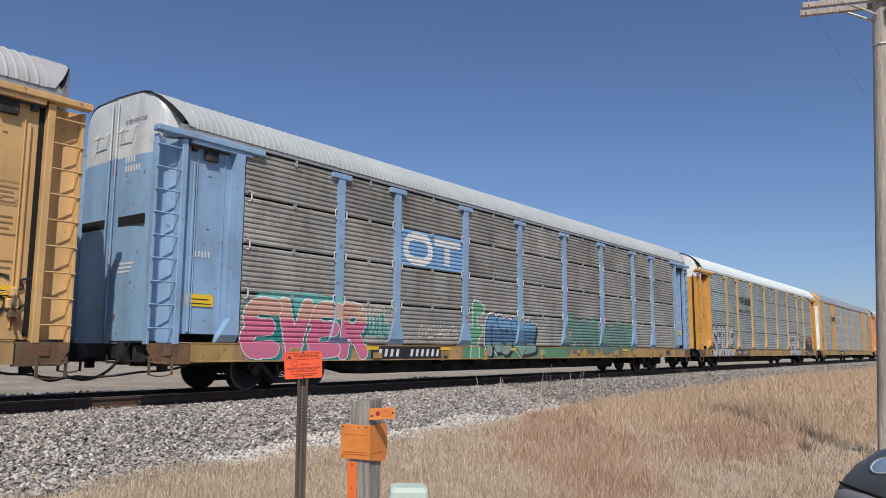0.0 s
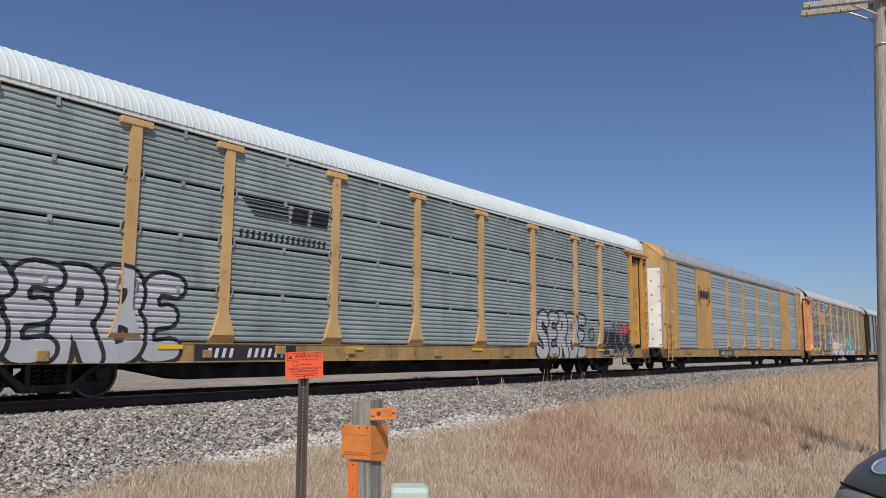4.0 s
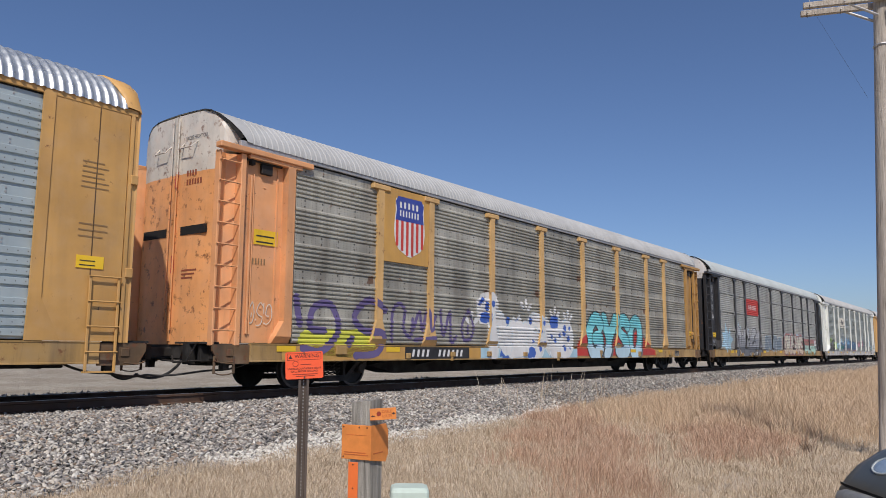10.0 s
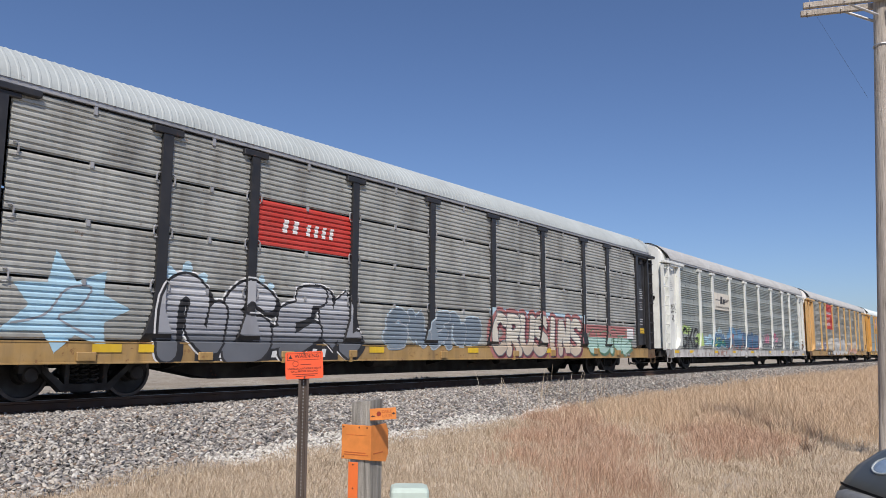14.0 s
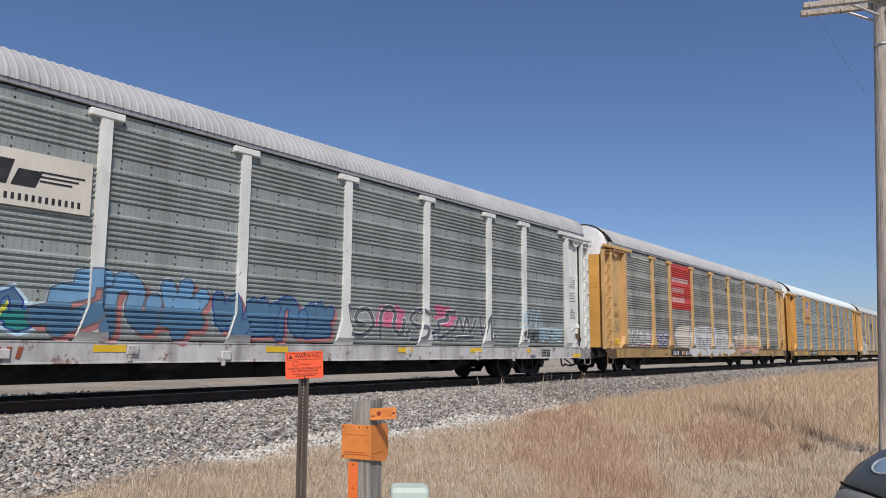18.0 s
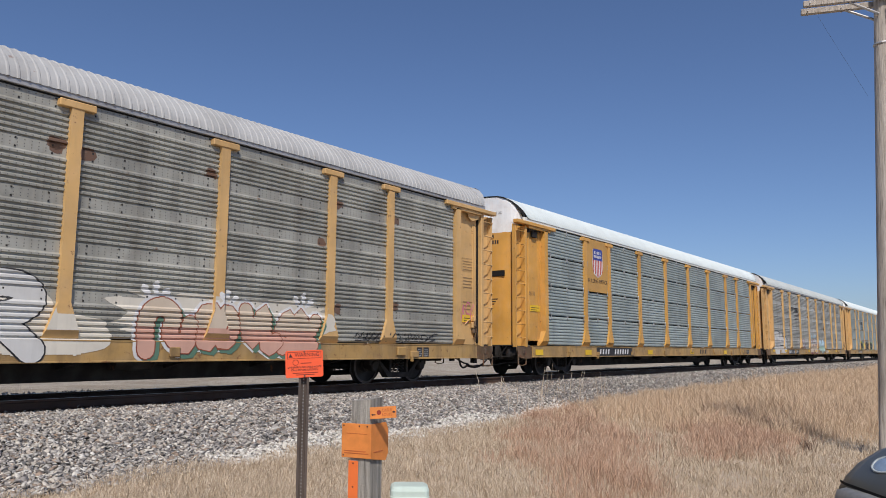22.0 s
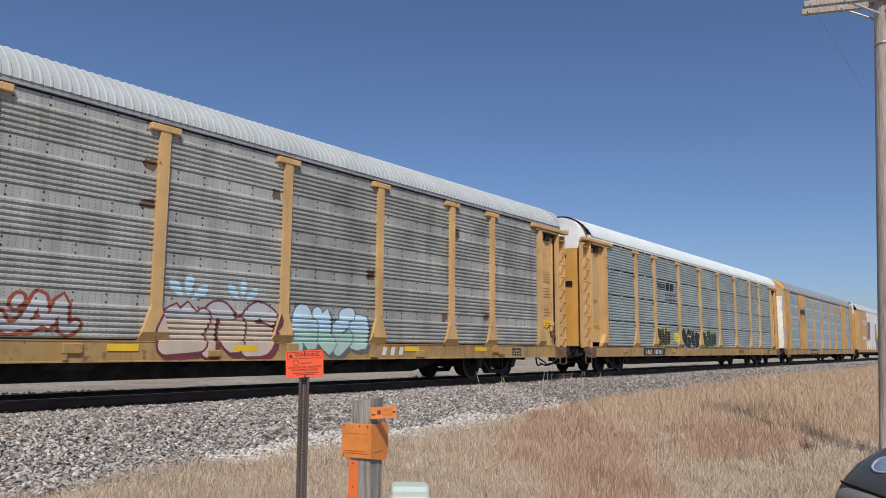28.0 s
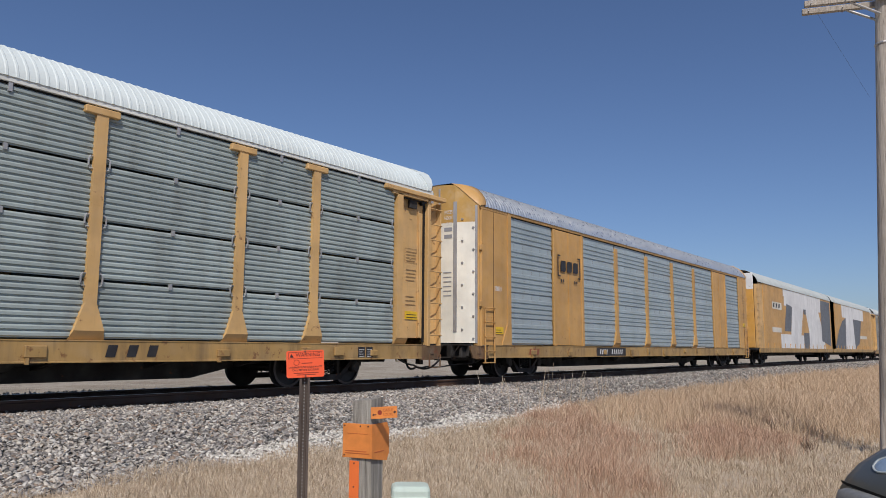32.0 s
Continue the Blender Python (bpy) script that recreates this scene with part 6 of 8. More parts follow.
def grow(name, rows, material, label, seed, likely, lean_most=1.1, spread=0.09, stout=1.0):
    """Tufts of bent blades. rows: x0, x1, y0, y1, tufts per square metre, least and most height, blades a tuft. likely: how often a tuft grows at a place."""
    rng = np.random.default_rng(seed)
    allp, total = [], 0
    for x0, x1, y0, y1, dens, lo, hi, per in rows:
        n = int((x1 - x0) * (y1 - y0) * dens)
        tx, ty = rng.uniform(x0, x1, n), rng.uniform(y0, y1, n)
        luck = rng.uniform(0, 1, n)
        ok = np.array([likely(a, b) * (0.55 + 1.1 * noise.noise((a * 1.5 + seed, b * 1.9, 1.0)) + 0.5) > k for a, b, k in zip(tx, ty, luck)])
        edge = np.array([8.6 + 0.45 * noise.noise((a * 0.4, 3.0, 0)) + min(1.1, max(0, (a - 11) * 0.07)) for a in tx])
        ok &= ty < edge
        tx, ty = tx[ok], ty[ok]
        n = len(tx)
        bx, by = np.repeat(tx, per) + rng.normal(0, spread, n * per), np.repeat(ty, per) + rng.normal(0, spread, n * per)
        tall = np.array([1 + 0.5 * noise.noise((a * 0.8, b * 0.8, seed + 3.0)) for a, b in zip(tx, ty)])
        th = np.repeat(rng.uniform(lo, hi, n) * tall, per) * rng.uniform(0.5, 1.15, n * per)
        k = n * per
        az, lean = rng.uniform(0, 6.283, k), rng.uniform(0.05, lean_most, k)
        dx, dy = np.cos(az) * lean, np.sin(az) * lean
        far = np.clip(np.hypot(bx, by) / 9.0, 0.8, 3.5)
        w = rng.uniform(0.0014, 0.0034, k) * far * stout
        face = np.arctan2(by, bx) + math.pi / 2 + rng.uniform(-0.9, 0.9, k)
        ux, uy = np.cos(face) * w, np.sin(face) * w
        bz = heights(tx, ty).repeat(per) - 0.01
        v = np.zeros((k, 5, 3))
        for i, (f, bend) in enumerate(((0.0, 0.0), (0.55, 0.35), (1.0, 1.0))):
            cx, cy, cz = bx + dx * th * bend, by + dy * th * bend, bz + th * f * (1 - 0.25 * lean * bend)
            if i < 2:
                tw = 1.0 - 0.3 * i
                v[:, 2 * i] = np.stack([cx - ux * tw, cy - uy * tw, cz], 1)
                v[:, 2 * i + 1] = np.stack([cx + ux * tw, cy + uy * tw, cz], 1)
            else:
                v[:, 4] = np.stack([cx, cy, cz], 1)
        allp.append(v.reshape(-1, 3))
        total += k
    return many(name, np.concatenate(allp), 3, [(0, 1, 3), (0, 3, 2), (2, 3, 4)], total, material, label, "grass")


def plant_grass():
    clip01 = lambda v: max(0.0, min(1.0, v))
    red = lambda x, y: clip01(1.5 * within(REDS, x, y, 0.8) + 0.15) * (1 - clip01(3 * within(BARE, x, y)))
    pale = lambda x, y: 1 - 0.35 * clip01(3 * within(REDS, x, y)) - 0.25 * clip01(2 * within(BARE, x, y))
    gold = lambda x, y: (clip01((x - 14.5) / 4 + 0.4 * noise.noise((x * 0.5, y * 0.5, 2.0)))) * (1 - clip01(3 * within(BARE, x, y)))
    dark = lambda x, y: clip01(3 * within(DARK, x, y, 0.3))
    grow("pale_dry_grass", [(2, 8, 4.0, 8.9, 120, 0.05, 0.17, 16), (4.5, 14, 1.0, 8.8, 105, 0.05, 0.20, 15), (14, 30, 1.5, 9.5, 26, 0.08, 0.24, 14)], M["straw"], "short pale dry grass", 1, pale)
    grow("reddish_dry_grass", [(7.3, 16, 2.8, 9.0, 95, 0.12, 0.36, 13), (12, 24, 2.6, 9.4, 36, 0.14, 0.36, 13)], M["russet"], "tall reddish dry bluestem grass", 2, red, 0.95, 0.08, 1.0)
    grow("golden_dry_grass", [(13, 24, 1.8, 8.0, 40, 0.26, 0.62, 11), (14, 30, 2.6, 9.7, 44, 0.14, 0.36, 13), (30, 60, 3.0, 9.9, 15, 0.25, 0.55, 12), (60, 120, 4.0, 10.1, 6, 0.3, 0.6, 11)], M["gold"], "golden dry prairie grass", 3, gold, 0.95, 0.10, 0.9)
    grow("dark_weed_clumps", [(10, 18, 2.3, 7.3, 60, 0.22, 0.42, 16)], M["dark_blade"], "dark brown clumps of blades among the grass", 4, dark, 0.8, 0.06)


def tall_stalks():
    """A few thin stalks that stand at the edge of the ballast."""
    rng = random.Random(8)
    s = Shape()
    for i in range(30):
        x, y = rng.uniform(15.0, 20.5), rng.uniform(9.2, 10.4)
        h, z = rng.uniform(0.35, 0.85), bank(x, y)
        dx, dy = rng.uniform(-0.15, 0.15), rng.uniform(-0.1, 0.1)
        s.tube([(x, y, z), (x + dx * 0.4, y + dy * 0.4, z + h * 0.6), (x + dx, y + dy, z + h)], 0.005, 4)
    tagged(new("grass_stalks", s.mesh("grass_stalks", M["straw"])), "thin dry stalks at the ballast's edge", "grass", kind="stuff")


def far_woods():
    rng = np.random.default_rng(3)
    n = 2600
    xs, ys = rng.uniform(-1500, 1500, n), rng.uniform(900, 1000, n)
    oct_ = np.array([(1, 0, 0), (0, 1, 0), (-1, 0, 0), (0, -1, 0), (0, 0, 1), (0, 0, -1)], float)
    fc = [(0, 1, 4), (1, 2, 4), (2, 3, 4), (3, 0, 4), (1, 0, 5), (2, 1, 5), (3, 2, 5), (0, 3, 5)]
    pts = oct_[None] * rng.uniform(2.5, 6.0, (n, 1, 1)) * (1 + rng.uniform(-0.3, 0.3, (n, 6, 1)))
    pts = pts + np.stack([xs, ys, rng.uniform(-1, 5, n)], -1)[:, None]
    many("far_woods", pts.reshape(-1, 3), 8, fc, n, M["woods"], "low line of far green trees", "trees")


def lay_track():
    track = tagged(new("railway_track"), "single standard-gauge railway track on ballast", "track", kind="structure")
    track.matrix_basis = TRACK
    rail = [(-0.07, -0.18), (0.07, -0.18), (0.07, -0.168), (0.012, -0.145), (0.010, -0.05), (0.036, -0.038), (0.036, -0.004), (0.03, 0.0),
            (-0.03, 0.0), (-0.036, -0.004), (-0.036, -0.038), (-0.010, -0.05), (-0.012, -0.145), (-0.07, -0.168)]
    for y in (-0.753, 0.753):
        r = part("rail", Shape().prism([(y + a, b) for a, b in rail], "x", -400, 700), M["rail"], track, "rusty rail with a worn bright top")
        part("running_surface", Shape().box(-400, 700, y - 0.028, y + 0.028, -0.002, 0.003), M["rail_top"], r)
    tie = Shape().box(-0.115, 0.115, -1.3, 1.3, -0.36, -0.185, 0.012).mesh("tie", M["tie"])
    plate = Shape().box(-0.1, 0.1, -0.9, -0.6, -0.186, -0.176).box(-0.1, 0.1, 0.6, 0.9, -0.186, -0.176).mesh("tie_plate", M["rail"])
    rng = random.Random(2)
    for i in range(200):
        t = part("tie", tie, None, track, at=pose(-12 + i * 0.51 + rng.uniform(-0.03, 0.03), rng.uniform(-0.05, 0.05), rng.uniform(-0.01, 0.0), 0, 0, rng.uniform(-1, 1)))
        part("tie_plate", plate, None, t)


# ---------------------------------------------------------------- things beside the track
def facing(x, y):
    """The turn about z by which a thing that faces -y looks at the road side."""
    return -math.degrees(math.atan2(x, y))


def warning_sign():
    x, y = 4.29, 4.58
    sign = thing("warning_sign", "orange-red cable warning sign on a punched steel post", "sign", at=pose(x, y, -0.66, 0, -1.0, facing(x, y) + 4))
    post = part("post", Shape().prism([(-0.042, -0.01), (-0.022, -0.01), (-0.022, 0.028), (0.022, 0.028), (0.022, -0.01), (0.042, -0.01), (0.042, -0.006), (0.026, -0.006),
                                       (0.026, 0.032), (-0.026, 0.032), (-0.026, -0.006), (-0.042, -0.006)], "z", 0.0, 1.62), M["post_steel"], sign, "rusty punched channel post")
    for i in range(52):
        part("punched_hole", shared("punched_hole", lambda: Shape().turned([(0.0055, 0.0), (0.0055, 0.002)], "y", 8), M["galv"]), None, post, at=pose(0, 0.0255, 0.12 + i * 0.0265))
    tilt = pose(0, -0.016, 1.545, 0, -2.5, 0)
    w, h, c = 0.150, 0.108, 0.010
    rect = [(-w + c, -h), (w - c, -h), (w, -h + c), (w, h - c), (w - c, h), (-w + c, h), (-w, h - c), (-w, -h + c)]
    plate = part("sign_plate", Shape().prism(rect, "y", -0.0025, 0.0025), M["sign"], sign, at=tilt)
    words("WARNING", 0.042, M["ink"], plate, pose(0.022, -0.0035, 0.072), wide=0.195)
    part("triangle", Shape().prism([(-0.125, 0.055), (-0.093, 0.055), (-0.109, 0.085)], "y", -0.0036, -0.003), M["ink"], plate)
    line = lambda x0, x1, z0, z1: part("sign_rule", Shape().box(x0, x1, -0.0036, -0.003, z0, z1), M["ink"], plate)
    line(-0.135, 0.135, 0.094, 0.0965), line(-0.135, 0.135, 0.043, 0.0455), line(-0.135, -0.1325, 0.0455, 0.094), line(0.1325, 0.135, 0.0455, 0.094)
    ring = ribbon([(0.022 * math.cos(a / 16 * 6.283) - 0.07, 0.022 * math.sin(a / 16 * 6.283) + 0.013) for a in range(16)], 0.004, True)
    s = Shape()
    o, i = ring[0], ring[1][::-1]
    s.add([(p[0], -0.0036, p[1]) for p in o + i], [(k, (k + 1) % 16, 16 + (k + 1) % 16, 16 + k) for k in range(16)])
    part("round_mark", s, M["ink_red"], plate)
    words("UNDERGROUND CABLE ROUTE", 0.02, M["ink"], plate, pose(0.0, -0.0035, -0.026), wide=0.265)
    words("CALL BEFORE DIGGING", 0.022, M["ink"], plate, pose(0.0, -0.0035, -0.048), wide=0.21)
    for z, a in ((0.006, 0.045), (-0.072, 0.095), (-0.086, 0.07)):
        part("print_bar", Shape().box((-a if z < 0 else -0.03), a + 0.01, -0.0036, -0.003, z - 0.003, z + 0.003), M["ink_red"], plate)
    part("bolt", Shape().turned([(0.007, -0.007), (0.007, 0)], "y", 8).shift(pose(0, -0.002, -0.096)), M["post_steel"], plate)
    part("bolt", Shape().turned([(0.007, -0.007), (0.007, 0)], "y", 8).shift(pose(0, -0.002, 0.099)), M["post_steel"], plate)


def marker_post():
    x, y = 3.80, 3.44
    p = thing("wooden_marker_post", "weathered grey wooden post with orange cable markers", "post", at=pose(x, y, -0.66, 0, -1.0, facing(x, y) - 31))
    rng = random.Random(6)
    rows = []
    a = 0.075
    ring = [(-a, -a), (-0.03, -a - 0.004), (0.03, -a - 0.002), (a, -a), (a + 0.003, 0), (a, a), (0, a + 0.003), (-a, a), (-a - 0.003, 0), (-a, -a)]
    for i in range(12):
        z = 1.36 * i / 11
        rows.append([(u + rng.uniform(-0.002, 0.002), v + rng.uniform(-0.002, 0.002), z + (0.012 * math.sin(9 * u + 5 * v) if i == 11 else 0)) for u, v in ring[:-1]])
    for r in rows:
        r.append(r[0])
    s = Shape().grid(rows)
    s.add([q for q in rows[-1][:-1]], [tuple(range(9))])
    part("post", s, M["wood_grey"], p)
    # two plates folded round the near edge
    left = part("marker_plate", Shape().box(-0.135, 0.085, -0.092, -0.088, 0.985, 1.205, 0.0015), M["tag_orange"], p, "faded orange plate with unreadable print")
    part("print_bar", Shape().box(-0.10, 0.06, -0.0935, -0.092, 1.14, 1.142), M["print_faded"], left)
    for k in range(2):
        part("print_bar", Shape().box(-0.115, 0.07 - 0.02 * k, -0.0935, -0.092, 1.012 + 0.014 * k, 1.018 + 0.014 * k), M["print_faded"], left)
    right = part("marker_plate", Shape().prism([(-0.092, 0.985), (0.10, 0.955), (0.13, 1.0), (0.13, 1.155), (0.10, 1.205), (-0.092, 1.205)], "x", 0.086, 0.090), M["tag_orange"], p)
    part("print_bar", Shape().box(0.090, 0.0915, -0.06, 0.06, 1.02, 1.027), M["print_faded"], right)
    for u, v in ((-0.12, 1.19), (-0.12, 1.0), (0.06, 1.19), (0.0, 1.19)):
        part("nail", Shape().turned([(0.005, -0.003), (0.005, 0)], "y", 8).shift(pose(u, -0.092, v)), M["ink"], left)
    strip = part("marker_strip", Shape().box(-0.085, -0.012, -0.084, -0.079, 0.675, 0.965, 0.0015), M["tag_bright"], p, "orange upright strip")
    for z in (0.70, 0.80, 0.95):
        part("nail", Shape().turned([(0.005, -0.003), (0.005, 0)], "y", 8).shift(pose(-0.048, -0.084, z)), M["ink"], strip)
    flag = part("arrow_plate", Shape().box(-0.10, 0.10, -0.003, 0.001, -0.041, 0.041, 0.0012), M["tag_orange"], p, "orange plate with arrows", at=pose(0, 0, 0, 0, 0, 31) @ pose(0.105, -0.112, 1.28, 0, -3, 4) @ Matrix.Diagonal((0.86, 1, 0.92, 1)))
    words("CABLE", 0.028, M["print_faded"], flag, pose(0.028, -0.004, 0.016), wide=0.075)
    words("ROUTE", 0.028, M["print_faded"], flag, pose(0.028, -0.004, -0.016), wide=0.075)
    part("arrow", Shape().prism([(0.068, 0.003), (0.076, 0.003), (0.076, 0.010), (0.094, 0.0), (0.076, -0.010), (0.076, -0.003), (0.068, -0.003)], "y", -0.0042, -0.0032), M["ink"], flag)
    part("arrow", Shape().prism([(-0.092, -0.012), (-0.078, -0.004), (-0.078, -0.009), (-0.06, -0.009), (-0.06, -0.015), (-0.078, -0.015), (-0.078, -0.020)], "y", -0.0042, -0.0032), M["ink"], flag)
    part("round_mark", Shape().turned([(0.017, -0.001), (0.017, 0.0)], "y", 14).shift(pose(-0.033, -0.0032, 0.002)), M["ink_red"], flag)


def pedestal():
    x, y = 3.77, 3.06
    p = thing("cable_pedestal", "pale green metal cable pedestal with a domed cap", "pedestal", at=pose(x, y, -0.66, 0, 0, facing(x, y) + 3))
    def ring(w, d, z, c=0.03):
        q = []
        for sx, sy, a0 in ((1, 1, 0), (-1, 1, 90), (-1, -1, 180), (1, -1, 270)):
            for a in (0, 30, 60, 90):
                t = radians(a0 + a)
                q.append((sx * (w - c) + c * math.cos(t), sy * (d - c) + c * math.sin(t), z))
        return q + q[:1]
    part("body", Shape().grid([ring(0.108, 0.085, 0.0), ring(0.108, 0.085, 0.80)]), M["mint"], p, smooth=False)
    cap = Shape().grid([ring(0.114, 0.092, 0.775), ring(0.119, 0.096, 0.80), ring(0.119, 0.096, 0.835), ring(0.113, 0.09, 0.853), ring(0.098, 0.078, 0.862)])
    cap.add(ring(0.098, 0.078, 0.862)[:-1], [tuple(range(16))])
    c = part("cap", cap, M["mint"], p)
    part("cap_seam", Shape().grid([ring(0.1145, 0.0925, 0.79), ring(0.1215, 0.0985, 0.794), ring(0.1215, 0.0985, 0.80), ring(0.1185, 0.0955, 0.804)]), M["mint"], c)


def utility_pole():
    x, y, k = 14.13, 1.632, 0.8
    p = thing("utility_pole", "sun-bleached wooden utility pole with a double crossarm", "pole", at=pose(x, y, -0.379) @ Matrix.Diagonal((k, k, k, 1)))
    lean = (0.19, -0.26)
    path = [(lean[0] * t, lean[1] * t, 10.6 * t) for t in (-0.06, 0.1, 0.2, 0.35, 0.5, 0.65, 0.8, 0.9, 1.0)]
    part("pole", Shape().tube(path, [0.20, 0.195, 0.192, 0.186, 0.180, 0.174, 0.167, 0.162, 0.156], 18), M["wood_pole"], p, smooth=True)
    at = pose(lean[0] * 0.84, lean[1] * 0.84, 9.26, 0, 0, 108.0)
    for k, dy in enumerate((-0.21, 0.21)):
        arm = part("crossarm", Shape().box(-1.55, 1.55, dy - 0.05, dy + 0.05, -0.06, 0.07, 0.012), M["wood_pole"], p, at=at)
        for xx in (-1.42, 1.42, -0.75, 0.75):
            part("bolt", Shape().tube([(xx, dy - 0.09, 0), (xx, dy + 0.09, 0)], 0.012, 6), M["galv"], arm)
            part("pin", Shape().tube([(xx, dy, -0.09), (xx, dy, 0.2)], 0.012, 6), M["galv"], arm)
        for sx in (1, -1):
            part("brace", Shape().tube([(sx * 0.66, dy, -0.05), (0.10 * sx, dy * 0.8, -0.36)], 0.028, 6), M["galv"], arm, "flat steel brace")
    part("band", Shape().tube([(lean[0] * 0.78 + 0.165 * math.cos(a / 12 * 6.283), lean[1] * 0.78 + 0.165 * math.sin(a / 12 * 6.283), 8.27) for a in range(12)], 0.03, 6, True), M["galv"], p)
    for z in (8.82, 8.94, 9.06):
        part("fitting", Shape().box(-0.10, 0.06, -0.46, -0.36, z, z + 0.07, 0.01), M["wire"], p)
    part("guy_wire", Shape().tube([(-1.17, 0.86, 8.80), (-0.66, 0.02, 6.95)], 0.0018, 5), M["wire"], p, "thin dark wire")


def parked_car():
    """A dark grey parked car, of which the nose reaches into view."""
    x, y = 5.76, 0.675
    c = thing("parked_car", "dark grey parked car with a pale headlamp", "car", at=pose(x, y, -0.68, 0, 0, math.degrees(math.atan2(-0.80, 0.60))))
    prof = [(0.00, 0.66), (0.02, 0.985), (0.10, 1.055), (0.22, 1.145), (0.40, 1.25), (0.75, 1.335), (1.25, 1.37), (1.9, 1.72), (2.3, 1.80), (3.6, 1.78), (4.2, 1.35), (4.55, 1.28), (4.62, 0.7)]
    def station(xx, top, half, low=0.34):
        pts = []
        for u, v in ((-1.0, 0), (-1.0, 0.55), (-0.985, 0.80), (-0.92, 0.93), (-0.75, 0.985), (-0.4, 1.0), (0, 1.0)):
            pts.append((xx, u * half, low + v * (top - low)))
        return pts + [(a, -b, z) for a, b, z in pts[-2::-1]]
    half = [0.62, 0.74, 0.80, 0.86, 0.89, 0.91, 0.92, 0.86, 0.82, 0.82, 0.86, 0.84, 0.7]
    s = Shape().grid([station(a, z, w) for (a, z), w in zip(prof, half)])
    s.add(station(0.0, 0.66, 0.62), [tuple(range(13))]), s.add(station(4.62, 0.7, 0.7), [tuple(range(13))])
    low = pose(0, 0, -0.16)
    body = part("body", s.shift(low), M["car_paint"], c, smooth=True)
    b = Shape()
    front = [station(a, t, w, 0.28) for a, t, w in ((-0.06, 0.90, 0.58), (-0.045, 0.945, 0.66), (0.01, 0.96, 0.76), (0.12, 0.962, 0.83), (0.35, 0.962, 0.885))]
    b.grid(front).add(front[0], [tuple(range(13))])
    part("bumper", b.shift(low), M["car_trim"], c, "grey plastic bumper", smooth=True)
    part("panel_gap", Shape().grid([[(a + 0.012, y * 0.985, z) for a, y, z in ((0.03, -0.72, z), (0.004, -0.6, z), (0.0, 0.0, z), (0.004, 0.6, z), (0.03, 0.72, z))] for z in (0.962, 0.982)]).shift(low), M["void"], c)
    for sy in (1, -1):
        tilt = pose(0.212, -0.40 * sy, 0.978, 0, 52, 0) @ Matrix.Diagonal((1, 1.3, 0.85, 1))
        lens = Shape().turned([(math.sin(a * 0.314) * 0.10 + 0.0005, -math.cos(a * 0.314) * 0.02) for a in range(11)], "x", 20).shift(tilt)
        lamp = part("headlamp", lens, M["lamp_blue"], c, "pale blue headlamp lens", smooth=True)
        rim = [(-0.006, 0.10 * math.cos(a * 0.314), 0.10 * math.sin(a * 0.314)) for a in range(20)]
        part("lamp_rim", Shape().tube(rim, 0.009, 6, True).shift(tilt), M["lamp_glass"], lamp, "pale lamp edge", smooth=True)
    for xx in (0.95, 3.7):
        for sy in (1, -1):
            wheel = part("wheel", Shape().turned([(0.2, -0.11), (0.33, -0.11), (0.345, -0.06), (0.345, 0.06), (0.33, 0.11), (0.2, 0.11)], "y", 24), M["rubber"], c, at=pose(xx, 0.80 * sy, 0.345))
            part("rim", Shape().turned([(0.06, -0.115), (0.2, -0.10), (0.2, 0.10), (0.06, 0.115)], "y", 18), M["galv"], wheel)
    part("windscreen", Shape().grid([[(1.30, y, 1.295) for y in (-0.72, 0, 0.72)], [(1.88, y, 1.715) for y in (-0.62, 0, 0.62)]]).shift(low), M["glass_dark"], c)


# ---------------------------------------------------------------- the train
R = Decor.rect


def loops(n, r):
    return [(r * math.cos(2 * math.pi * i / n), r * math.sin(2 * math.pi * i / n)) for i in range(n)]


